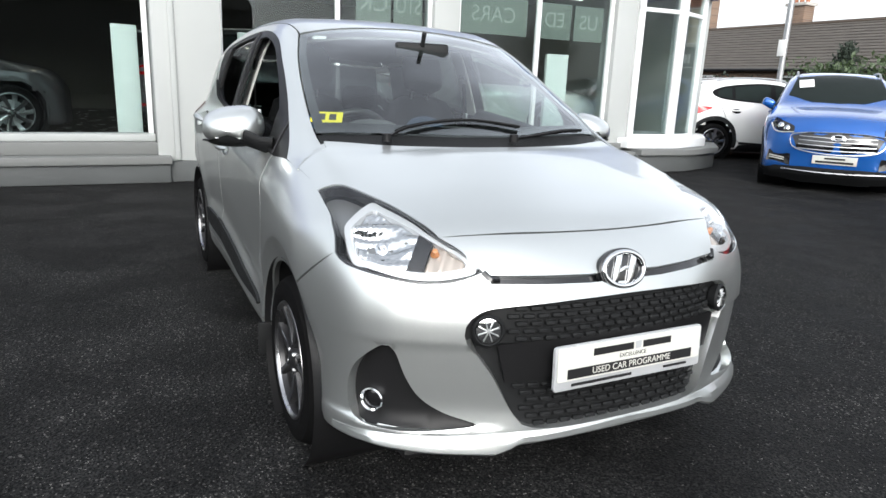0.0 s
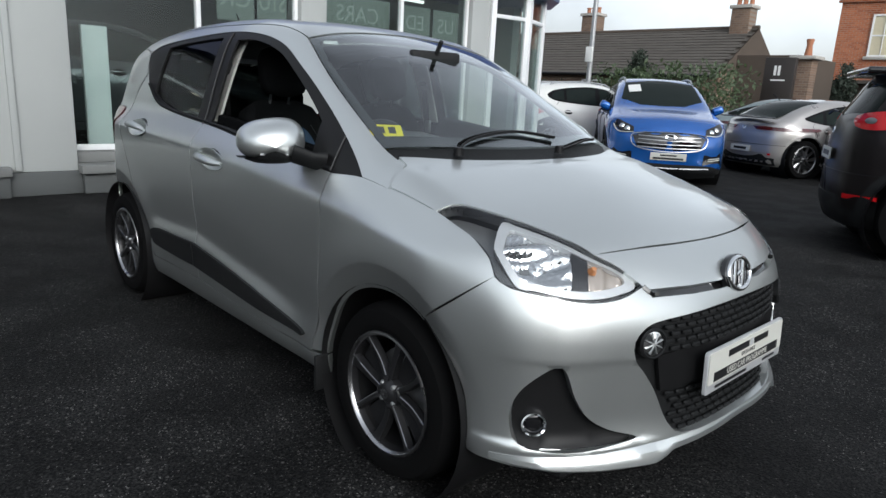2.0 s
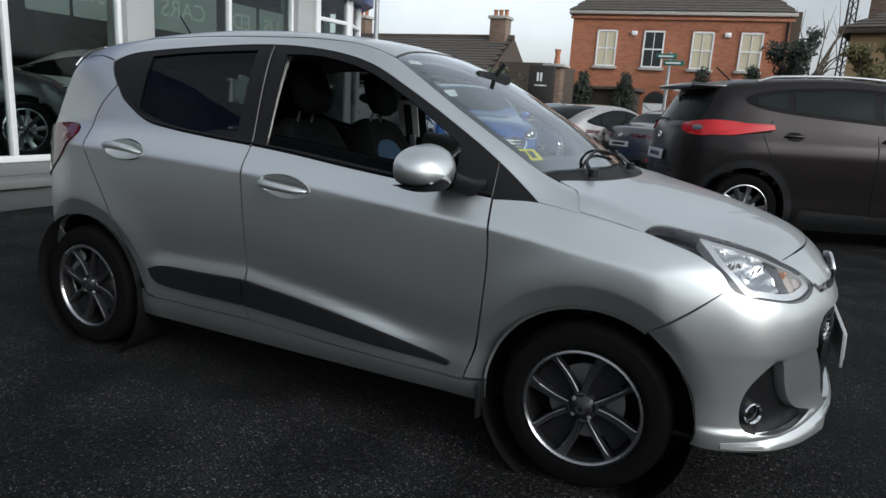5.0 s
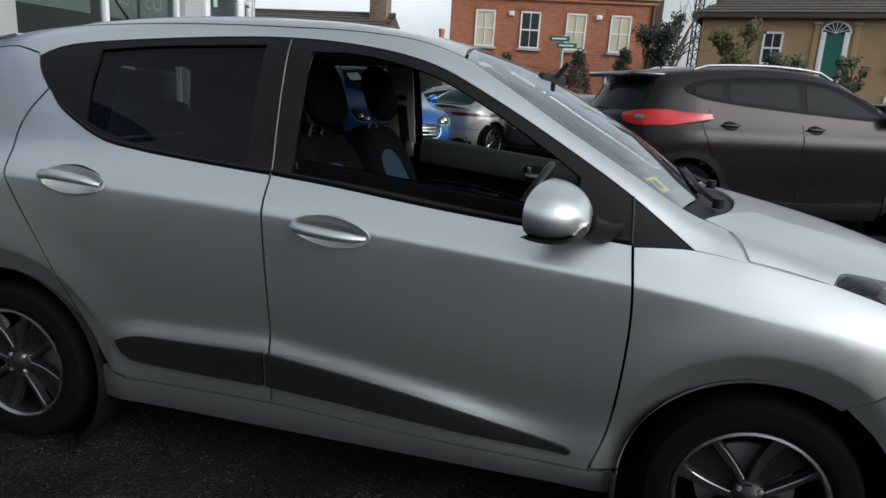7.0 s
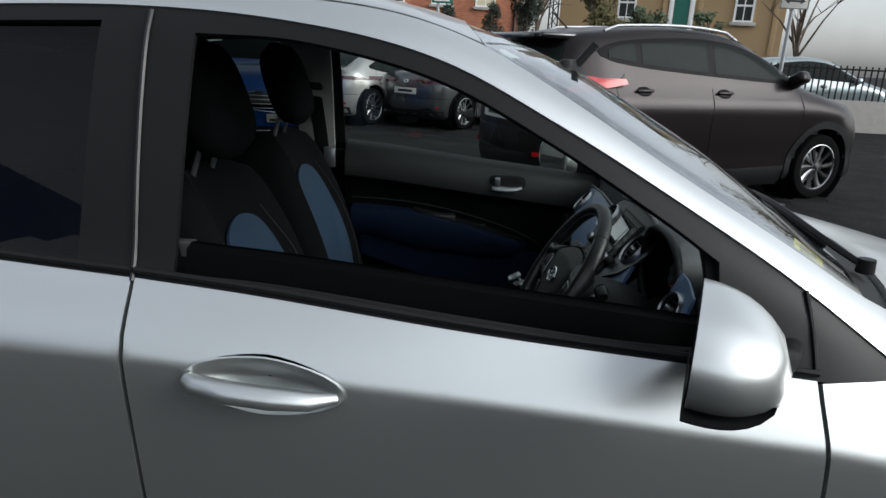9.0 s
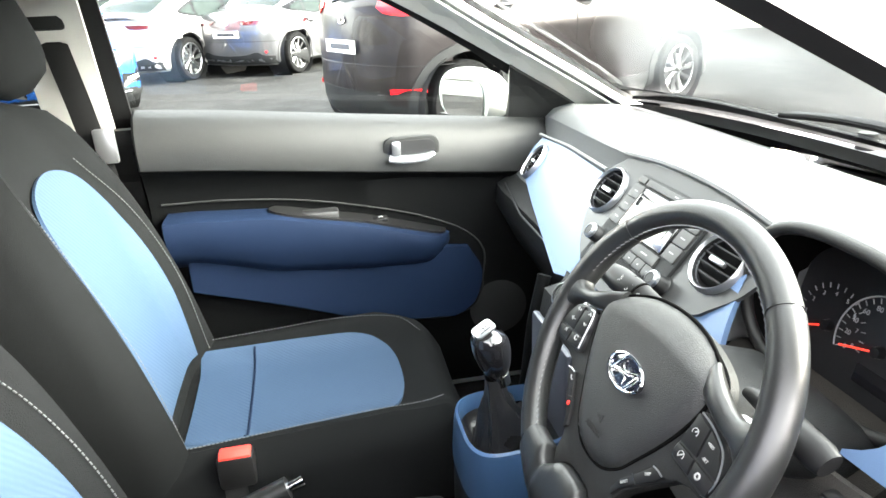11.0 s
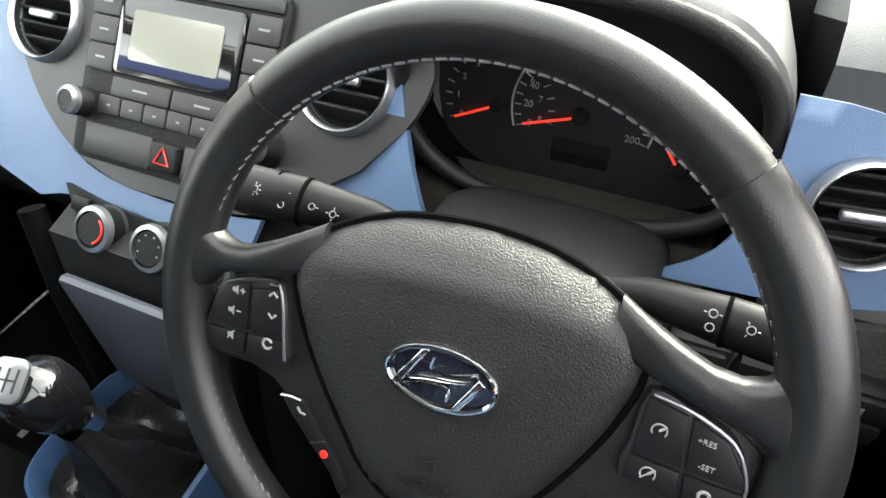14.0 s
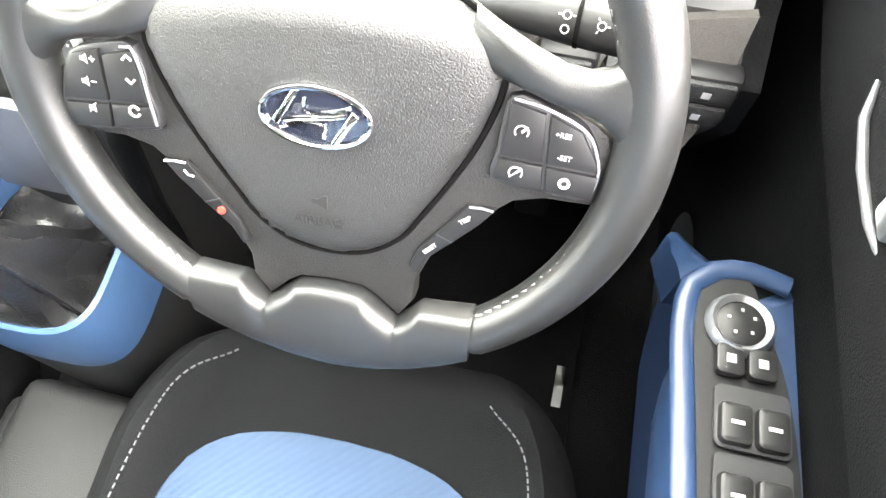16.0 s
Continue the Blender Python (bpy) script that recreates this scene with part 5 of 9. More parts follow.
        em = sh.at("F", 0, .655 * sz, off=.03)
        part("emblem", lathe([(.035, 0), (.05, .006), (.066, 0)], 28, em @ Matrix.Diagonal((1.3, .75, 1, 1))), M["chrome"], car)
        for s in (-1, 1):
            o = [(s * p * .65, z * sz) for p, z in ((.66, .70), (.70, .77), (.95, .83), (1.12, .86), (1.10, .80), (.92, .715))]
            hl = sh.panel("headlamp", [tuple(p) for p in crom(o, .05, True)], "C", M["gloss_black"], car, res=.06, off=.008, thick=.02)
            for a, z in ((.80, .745), (.92, .775)):
                lm = sh.at("C", s * a * .65, z * sz, off=.012)
                part("projector", lathe([(0, .02), (.03, .012), (.042, 0)], 20, lm), M["chrome"], car)
            sh.seam([(s * .66 * .65, .70 * sz), (s * .92 * .65, .70 * sz), (s * 1.1 * .65, .79 * sz)], "C", car, .007, M["plate_white"], "lamp_strip", .012)
            for z in (.36, .385):
                sh.seam([(s * .72 * .65, z * sz), (s * .95 * .65, (z + .02) * sz)], "C", car, .008, M["plate_white"], "running_light", .012)
            o = [(s * p * .65, z * sz) for p, z in ((.62, .30), (.64, .44), (.98, .47), (1.02, .33))]
            sh.panel("lower_intake", o, "C", M["gloss_black"], car, res=.08, off=.006, thick=.02)
        sh.panel("bumper_lower", S([(-.74, .11), (-.3, .105), (.3, .105), (.74, .11), (.74, .29), (.56, .285), (.3, .30), (-.3, .30), (-.56, .285), (-.74, .29)]), "F", low, car, res=.06, off=.012, thick=.03)
        sh.seam(S([(-.5, .255), (0, .245), (.5, .255)]), "F", car, .012, M["alloy"], "skid_bar", .012)
        pm = sh.at("F", 0, .40 * sz, off=.012)
        pl = part("front_plate", box(-.26, -.056, -.004, .26, .056, .006, .003, 1, m=pm), M["plate_white"], car)
        part("bar", box(-.12, .008, .006, .12, .032, .008, m=pm), M["ink"], pl)
        part("bar", box(-.22, -.040, .006, .22, -.012, .008, m=pm), M["ink"], pl)
        part("price_sheet", box(-.10, -.14, -.003, .10, .14, .003, m=sh.at("T", -.66 * sx, -.38 * sy, up=(-1, 0, 0), off=.02)), M["paper"], car)
        bpy.data.objects.remove(g)
    if rails:
        for s in (-1, 1):
            xs = np.linspace(-2.3, -.95, 12)
            P = sh.lay("T", [(x * sx, s * .50 * sy) for x in xs])
            P[1:-1, 2] += .035
            part("roof_rail", tube([tuple(p) for p in P], .016, 8), M["galv"], car)
    part("aerial", tube([(-2.35 * sx, 0, 1.44 * sz), (-2.5 * sx, 0, 1.56 * sz)], .008, 6), M["satin_black"], car)
    return car

PAINT = {
    "blue": car_paint("blue_paint", (0.012, 0.105, 0.40), 0.25, 0.4),
    "white": car_paint("white_paint_car", (0.72, 0.72, 0.70), 0.3, 0.0),
    "brown": car_paint("brown_grey_paint", (0.021, 0.018, 0.0185), 0.30, 0.55, coat=0.10, spec=0.15),
    "fast": car_paint("grey_silver_paint", (0.42, 0.40, 0.385), 0.28, 0.6),
    "dark": car_paint("dark_grey_paint", (0.09, 0.09, 0.095), 0.28, 0.6),
    "red": car_paint("red_paint", (0.22, 0.02, 0.02), 0.28, 0.4),
    "teal": car_paint("teal_grey_paint", (0.25, 0.30, 0.31), 0.28, 0.5),
}


def stand(x, y, heading):
    return Matrix.Translation((x, y, 0)) @ Matrix.Rotation(radians(heading), 4, "Z")


def beside(wx, wy, heading, back, side):
    """Pose of a car whose named wheel stands at (wx, wy): back metres behind the front axle, side metres to its left."""
    h = radians(heading)
    return stand(wx + back * math.cos(h) + side * math.sin(h), wy + back * math.sin(h) - side * math.cos(h), heading)


parked_car("blue_suv", beside(-4.63, 7.48, -53, 0, -.80), "suv", 4.48, 1.85, 1.65, PAINT["blue"], "bright blue compact SUV with a chrome-barred grille and price sheet", nose=True, rails=True)
parked_car("white_suv", beside(-7.2, 9.3, 70, 2.55, -.78), "suv", 4.17, 1.80, 1.57, PAINT["white"], "white small SUV with black wheel-arch cladding beside the showroom", rails=True, simple=True)
parked_car("brown_suv", stand(2.60, 6.62, 24.5), "suv", 4.50, 1.82, 1.76, PAINT["brown"], "dark grey-brown SUV with red tail lamps and roof rails", rails=True, wheel_r=.36, rim=.25, tall=.07)
parked_car("silver_fastback", beside(-2.75, 11.15, 62, 2.65, -.78), "fastback", 4.45, 1.80, 1.44, PAINT["fast"], "silver-grey fastback with a rear lip spoiler", cladding=False)
parked_car("grey_saloon", beside(-0.95, 11.3, 56, 2.7, -.78), "sedan", 4.7, 1.82, 1.42, PAINT["dark"], "dark grey saloon parked beside a silver fastback", cladding=False, simple=True)
parked_car("red_hatchback", stand(-9.0, 13.4, 75), "suv", 4.0, 1.75, 1.50, PAINT["red"], "dark red hatchback by the hedge", cladding=False, simple=True)
parked_car("pale_saloon", stand(-2.6, 14.6, 20), "sedan", 4.6, 1.8, 1.45, PAINT["teal"], "pale grey-green saloon at the roadside", cladding=False, simple=True)
parked_car("far_jeep", stand(9.2, 17.0, 10), "suv", 4.4, 1.8, 1.75, PAINT["teal"], "small grey off-roader beyond the railings", cladding=False, simple=True)
parked_car("showroom_car", stand(-8.6, -2.6, 105) @ Matrix.Translation((0, 0, .30)), "suv", 4.0, 1.75, 1.5, PAINT["dark"], "dark hatchback on the showroom floor", cladding=False, simple=True, group="cars in the showroom")
parked_car("showroom_car", stand(-8.4, 2.4, 80) @ Matrix.Translation((0, 0, .30)), "suv", 4.2, 1.78, 1.6, PAINT["dark"], "dark SUV on the showroom floor", cladding=False, simple=True, group="cars in the showroom")
parked_car("showroom_car", stand(-8.3, 6.0, 60) @ Matrix.Translation((0, 0, .30)), "sedan", 4.3, 1.78, 1.45, PAINT["white"], "pale saloon on the showroom floor", cladding=False, simple=True, group="cars in the showroom")

# ---------------------------------------------------------------- the silver hatchback
SH = Shell()


def lamp_view(s):
    """The view along a headlamp's own axis (s = -1 right, 1 left), and its outline in space."""
    loop = [(.118, s * .722, .884), (.155, s * .656, .903), (.25, s * .605, .886), (.345, s * .556, .862), (.430, s * .523, .838), (.508, s * .492, .805), (.565, s * .452, .778), (.622, s * .415, .732), (.604, s * .492, .704), (.565, s * .575, .696), (.50, s * .645, .701), (.405, s * .714, .716), (.362, s * .728, .738), (.335, s * .722, .782), (.285, s * .728, .832), (.20, s * .732, .868)]
    return ((-.70, s * .714, 0), (-.36, s * -.353, .865), (.617, s * .605, .503), (.05, s * .30, .55)), loop


def lamp_flat(s):
    view, loop = lamp_view(s)
    U, V, O = (np.array(view[i]) for i in (0, 1, 3))
    return view, [((np.array(p) - O) @ U, (np.array(p) - O) @ V) for p in loop]


LAMP_R = SH.lay(*lamp_flat(-1))
car = thing("silver_hatchback", None, "silver five-door hatchback with its driver's window lowered", "car")
SILVER = M["silver"]


def oblique(side):
    """View at 45 degrees onto the roof rail of one side (-1 right, 1 left)."""
    c = math.sqrt(.5)
    return ((1, 0, 0), (0, -side * c, c), (0, side * c, c), (0, 0, .45))


def flat45(P, side):
    c = math.sqrt(.5)
    return [(p[0], -side * c * p[1] + c * (p[2] - .45)) for p in P]


def arc_pts(cx, cz, r, a0, a1, n=20):
    return [(cx + r * math.cos(radians(a)), cz + r * math.sin(radians(a))) for a in np.linspace(a0, a1, n)]


belt_front = [(-.381, .935), (-.682, .957), (-.929, .978), (-1.227, 1.008), (-1.432, 1.024)]
belt_rear = [(-1.438, 1.024), (-1.66, 1.038), (-1.895, 1.058), (-2.058, 1.086), (-2.213, 1.166), (-2.276, 1.23)]
dlo_top = [(-2.345, 1.335), (-2.23, 1.378), (-1.918, 1.410), (-1.507, 1.432), (-1.213, 1.418), (-.985, 1.373), (-.782, 1.280), (-.588, 1.174), (-.405, 1.066), (-.222, .938)]
rear_cut = [(-2.276, 1.23), (-2.345, 1.14), (-2.366, 1.045), (-2.303, .893), (-2.175, .661), (-2.075, .44), (-2.0, .345), (-1.93, .318)]
front_hole = joined([(-1.375, 1.034), (-1.375, 1.395)], [(-1.375, 1.395), (-1.2, 1.390), (-.985, 1.344), (-.80, 1.258), (-.62, 1.154), (-.53, 1.095)], [(-.53, 1.095), (-.53, .970)], [(-.53, .970), (-.7, .978), (-.93, .999), (-1.2, 1.025), (-1.375, 1.034)])
rear_hole = joined([(-1.53, 1.046), (-1.7, 1.058), (-1.9, 1.078), (-2.05, 1.112), (-2.12, 1.140)], [(-2.12, 1.140), (-2.125, 1.25), (-2.115, 1.366)], [(-2.115, 1.366), (-1.9, 1.388), (-1.53, 1.408)], [(-1.53, 1.408), (-1.53, 1.046)])
strip_r = joined([(-1.955, .448), (-1.86, .474), (-1.65, .480), (-1.424, .487)], [(-1.424, .487), (-1.424, .378)], [(-1.424, .378), (-1.7, .380), (-1.9, .392), (-1.955, .448)])
strip_f = joined([(-1.412, .487), (-1.1, .450), (-.8, .404), (-.49, .350)], [(-.49, .350), (-.472, .340), (-.485, .330)], [(-.485, .330), (-.8, .345), (-1.1, .362), (-1.412, .378)], [(-1.412, .378), (-1.412, .487)])


def side_body(v):
    s = -1 if v == "R" else 1
    # front door
    fd = joined(belt_front[:], [(-1.432, 1.024), (-1.425, .918), (-1.404, .60), (-1.396, .318)], [(-1.399, .318), (-.95, .302), (-.483, .291), (-.425, .296)], [(-.425, .296), (-.384, .447), (-.365, .725), (-.381, .935)])
    bend = flank_points()
    handles = ((-1.212, .891), (-2.09, .958))
    scoop = [(.128 * math.copysign(abs(math.cos(a)) ** 1.25, math.cos(a)), .048 * math.sin(a)) for a in np.linspace(0, 2 * math.pi, 28, endpoint=False)]
    tip_c, tip_s = .94 * math.cos(radians(4)), .94 * math.sin(radians(4))
    mouth = [[(hx + x * tip_c + z * tip_s, hz - x * tip_s + z * tip_c) for x, z in scoop] for hx, hz in handles]
    door_f = SH.panel("front_door", fd, v, SILVER, car, holes=(mouth[0],), thick=.03, res=.024, extra=bend)
    rd = joined(belt_rear[:], rear_cut[:], [(-1.93, .318), (-1.867, .317), (-1.6, .318), (-1.406, .319)], [(-1.403, .319), (-1.411, .60), (-1.432, .918), (-1.438, 1.024)])
    door_r = SH.panel("rear_door", rd, v, SILVER, car, holes=(mouth[1],), thick=.03, res=.024, extra=bend)
    # black window surround, with openings
    full = joined(belt_front[::-1][0:1] + belt_front[::-1][1:] + [(-.222, .934)], [(-.222, .934), *dlo_top[::-1]], [(-2.345, 1.335), (-2.32, 1.285), (-2.276, 1.23)], belt_rear[::-1] + [belt_front[-1]])
    SH.panel("window_frame", full, v, M["satin_black"], car, holes=(front_hole, rear_hole), off=-.003, thick=.010, label="matt black window frame")
    SH.seam([(-1.436, 1.02), (-1.445, 1.2), (-1.452, 1.425)], v, car, .004, M["ink"])
    SH.seam([(-.381, .94), (-.383, 1.0), (-.388, 1.055)], v, car, .003, M["ink"])
    SH.seam([(x, z + .010) for x, z in belt_front], v, car, .006, M["black_plastic"], "waist_seal", .004)
    SH.seam([(x, z + .010) for x, z in belt_rear[:-1]], v, car, .006, M["black_plastic"], "waist_seal", .004)
    SH.panel("rear_door_glass", [tuple(p) for p in rear_hole], v, M["privacy"], car, off=-.012, thick=0)
    if s > 0:
        SH.panel("front_door_glass", [tuple(p) for p in front_hole], v, M["glass"], car, off=-.012, thick=0)
    SH.seam(rear_cut, v, door_r, .0030, M["ink"], off=-.002)
    # wing, sill, quarter
    wing = joined([(-.373, .932), (-.30, .936), (-.222, .936), (-.085, .918), (.03, .898), tuple(LAMP_R[0][[0, 2]])], [tuple(LAMP_R[k][[0, 2]]) for k in (0, 15, 14, 13, 12)], [tuple(LAMP_R[12][[0, 2]]), (.27, .665), (.180, .597)], arc_pts(0.003, .28, .345, 61, 176), [(-.341, .304), (-.418, .299)], [(-.418, .299), (-.377, .447), (-.358, .725), (-.373, .932)])
    SH.panel("front_wing", wing, v, SILVER, car, thick=.02, res=.024, extra=bend)
    sill = joined([(-.342, .296), (-.483, .284), (-.95, .295), (-1.4, .311), (-1.867, .310), (-1.95, .312), (-2.035, .335)], [(-2.035, .335), (-2.04, .215)], [(-2.04, .215), (-1.2, .212), (-.345, .215)], [(-.345, .215), (-.342, .296)])
    SH.panel("sill", sill, v, SILVER, car, thick=.02)
    quarter = joined(
        [(-2.349, 1.34), (-2.325, 1.285), (-2.282, 1.232)], [(-2.282, 1.232), (-2.351, 1.14), (-2.372, 1.045), (-2.309, .893), (-2.181, .661), (-2.081, .44), (-2.050, .385)], arc_pts(-2.385, .287, .345, 17, 163), [(-2.715, .388), (-2.735, .50), (-2.745, .62)], [(-2.745, .62), (-2.78, .75), (-2.68, .81), (-2.55, .885), (-2.43, .985), (-2.46, 1.042), (-2.58, 1.045), (-2.70, 1.03)], [(-2.70, 1.03), (-2.62, 1.30), (-2.60, 1.345)], [(-2.60, 1.345), (-2.47, 1.36), (-2.349, 1.34)])
    SH.panel("rear_quarter", quarter, v, SILVER, car, thick=.02, res=.026, extra=bend)
    lamp = joined([(-2.785, .755), (-2.68, .814), (-2.55, .889), (-2.435, .985)], [(-2.435, .985), (-2.462, 1.038), (-2.58, 1.041), (-2.70, 1.025)], [(-2.70, 1.025), (-2.80, .92), (-2.82, .82), (-2.785, .755)])
    SH.panel("tail_lamp", lamp, v, M["dark_red_lens"], car, off=.006, thick=.03, res=.03)
    # roof rail and pillar in one sheet
    lo = SH.lay(v, crom(dlo_top[::-1] + [(-2.349, 1.345), (-2.47, 1.365), (-2.60, 1.35)], .03))
    base = SH.lay(v, [(-.16, .930), (-.088, .919)])
    up = SH.lay("T", [(x, s * y) for x, y in crom([(-2.62, .505), (-2.3, .525), (-1.9, .530), (-1.3, .525), (-.96, .512), (-.915, .515), (-.7, .572), (-.45, .612), (-.26, .628), (-.135, .628)], .03)])
    o = flat45(base[::-1], s) + flat45(lo, s) + flat45(up, s)
    SH.panel("roof_rail", o, oblique(s), SILVER, car, thick=.02, res=.03)
    # black lower strip, per door
    SH.panel("side_moulding", strip_f, v, M["black_plastic"], door_f, off=.013, thick=.016, res=.02, label="black plastic side moulding")
    SH.panel("side_moulding", strip_r, v, M["black_plastic"], door_r, off=.013, thick=.016, res=.02, label="black plastic side moulding")
    # handles with their scooped cups
    for (hx, hz), d in zip(handles, (door_f, door_r)):
        m = SH.at(v, hx, hz, off=0)
        k = 1 if s < 0 else -1
        rot = Matrix.Rotation(radians(-4 * k), 4, "Z")
        sec = []
        for sc, zz in ((1.0, .0015), (.96, .0030), (.92, .001), (.84, -.008), (.66, -.022), (.40, -.031), (.02, -.034)):
            sec.append([(m @ rot) @ Vector((x * sc, y * sc, zz)) for x, y in scoop])
        hd = part("door_handle", loft(sec, caps=False), SILVER, d)
        pts = [(m @ rot) @ Vector((x, -.002 + .0 * x, z)) for x, z in ((-.115, .004), (-.095, .020), (-.045, .030), (.02, .031), (.075, .025), (.112, .006))]
        part("grip", tube(pts, [.011, .0165, .018, .018, .0155, .008], 12, flat=.8), SILVER, d)
        if s < 0 and d is door_f:
            part("key_lock", lathe([(0, .022), (.008, .0225), (.010, .018)], 16, m @ rot @ Matrix.Translation((-.088, -.001, 0))), M["chrome"], d)
    # door mirror
    mc = Vector((-.552, s * .868, 1.020))
    mir = part("mirror_housing", mirror_shell(mc, s, 1.0), SILVER, car, "silver door mirror housing")
    part("mirror_lower", mirror_shell(mc + Vector((-.004, 0, -.012)), s, .99, True), M["black_plastic"], mir)
    gl = [mc + Matrix.Rotation(radians(20 * s), 3, "Z") @ Vector((-.057, s * dy, dz)) for dy, dz in rounded_rect(.195, .105, .04)]
    part("mirror_glass", mirror_plate(gl, -.006), mirror_mat, mir)
    arm = [Vector((-.44, s * .735, .960)), Vector((-.455, s * .775, .966)), Vector((-.50, s * .82, .985))]
    part("mirror_arm", tube(arm, [.045, .036, .040], 14, flat=.55), M["black_plastic"], mir)
    part("indicator", box(.036, -.050, -.040, .048, .045, -.033, .003, m=Matrix.Translation(mc) @ Matrix.Rotation(radians(20 * s), 4, "Z")), M["plate_grey"], mir)
    # wheels and wells
    for ax in (0.0, -2.385):
        wm = Matrix.Translation((ax, s * .715, .287)) @ Matrix.Rotation(radians(90 if s < 0 else -90), 4, "X")
        spoke_wheel(car, wm, .287, .196, .165, paired=True)
        part("wheel_well", lathe([(.350, .085), (.352, -.20), (0, -.20)], 40, wm), M["satin_black"], car)
    # mud flap edge behind the front wheel
    part("mud_flap", box(-.36, s * .775 - .05, .17, -.345, s * .775 + .01, .30, .004), M["black_plastic"], car)


mirror_mat = mat("mirror", (0.9, 0.9, 0.9), 0.01, 1.0, var=.01, rvar=0.0)


def mirror_shell(c, s, k, lower=False):
    """Rounded door-mirror housing: full section at the glass side, swept to a round front."""
    secs = []
    for i, t in enumerate(np.linspace(0, 1, 9)):
        x = -.060 + .122 * t
        f = math.sqrt(max(0.0, 1 - t ** 2.4)) * k + .001
        ring = []
        for a in np.linspace(0, 2 * math.pi, 30, endpoint=False):
            ca, sa = math.cos(a), math.sin(a)
            yy = math.copysign(abs(ca) ** .75, ca) * .116 * f
            zz = math.copysign(abs(sa) ** .8, sa) * (.078 if sa > 0 else .062) * f
            if sa > 0:
                zz *= 1 - .18 * (s * yy / .116) * 1.0
            if lower:
                zz = min(zz, -.040 * f)
            else:
                zz = max(zz, -.048 * f)
            ring.append((c.x + x, c.y + yy, c.z + zz - .012 * t))
        secs.append(ring)
    bm = loft(secs)
    bm.transform(Matrix.Translation(c) @ Matrix.Rotation(radians(20 * s), 4, "Z") @ Matrix.Translation(-c))
    return bm


def mirror_plate(pts, dx):
    bm = bmesh.new()
    bm.faces.new([bm.verts.new(p) for p in pts])
    bm.faces.new([bm.verts.new(p + Vector((dx, 0, 0))) for p in pts][::-1])
    return bm


side_body("R")
side_body("L")

# roof, bonnet, windscreen
def both(line):
    """A line of (x, y) with y < 0 mirrored to run right across."""
    return line + [(x, -y) for x, y in line[::-1]]


roof = joined(both([(-.915, -.508), (-.945, -.3), (-.955, -.001)]), [(-.915, .508), (-.96, .506), (-1.3, .519), (-1.9, .524), (-2.3, .519), (-2.62, .499)], [(-2.62, .499), (-2.66, .25), (-2.67, 0), (-2.66, -.25), (-2.62, -.499)], [(-2.62, -.499), (-2.3, -.519), (-1.9, -.524), (-1.3, -.519), (-.96, -.506), (-.915, -.508)])
SH.panel("roof", roof, "T", SILVER, car, thick=.02, res=.06)
lamp_top = [(float(p[0]), -float(p[1])) for p in LAMP_R[:6]]
nose_edge = [lamp_top[-1], (.558, .345), (.594, .175), (.606, 0), (.594, -.175), (.558, -.345), (lamp_top[-1][0], -lamp_top[-1][1])]
bonnet = joined([(-.19, -.612), (-.095, -.385), (-.04, -.15), (-.03, 0), (-.04, .15), (-.095, .385), (-.19, .612)], [(-.19, .612), (-.128, .628), (-.085, .728)], [(-.085, .728), (.03, .722), lamp_top[0]], lamp_top, nose_edge, [(x, -y) for x, y in lamp_top[::-1]], [(lamp_top[0][0], -lamp_top[0][1]), (.03, -.722), (-.085, -.728)], [(-.085, -.728), (-.128, -.628), (-.19, -.612)])
SH.panel("bonnet", bonnet, "T", SILVER, car, thick=.015, res=.045)
for s in (-1, 1):
    SH.panel("wing_flange", [(-.19, s * .60), (.10, s * .62), (.135, s * .66), (.12, s * .745), (-.19, s * .735)], "T", SILVER, car, off=-.006, thick=.003, res=.03)
screen = joined([(-.255, -.622), (-.19, -.40), (-.145, -.15), (-.138, 0), (-.145, .15), (-.19, .40), (-.255, .622)], [(-.255, .622), (-.45, .606), (-.7, .566), (-.905, .510)], both([(-.905, .510), (-.935, .3), (-.945, .001)]), [(-.905, -.510), (-.7, -.566), (-.45, -.606), (-.255, -.622)])
SH.panel("windscreen", screen, "T", M["glass"], car, off=-.004, thick=0, res=.06)
# black printed edge of the windscreen
rim_in = joined([(-.30, -.585), (-.235, -.38), (-.19, -.15), (-.184, 0), (-.19, .15), (-.235, .38), (-.30, .585)], [(-.30, .585), (-.45, .572), (-.7, .535), (-.875, .485)], both([(-.875, .485), (-.91, .3), (-.922, .001)]), [(-.875, -.485), (-.7, -.535), (-.45, -.572), (-.30, -.585)])
SH.panel("windscreen_border", screen, "T", M["gloss_black"], car, holes=(rim_in,), off=-.006, thick=0, res=.06)
cowl = joined([(-.195, -.622), (-.10, -.385), (-.045, -.15), (-.036, 0), (-.045, .15), (-.10, .385), (-.195, .622)], [(-.195, .622), (-.252, .622)], [(-.252, .622), (-.188, .40), (-.143, .15), (-.136, 0), (-.143, -.15), (-.188, -.40), (-.252, -.622)], [(-.252, -.622), (-.195, -.622)])
SH.panel("scuttle", cowl, "T", M["black_plastic"], car, off=-.012, thick=.02, res=.05)
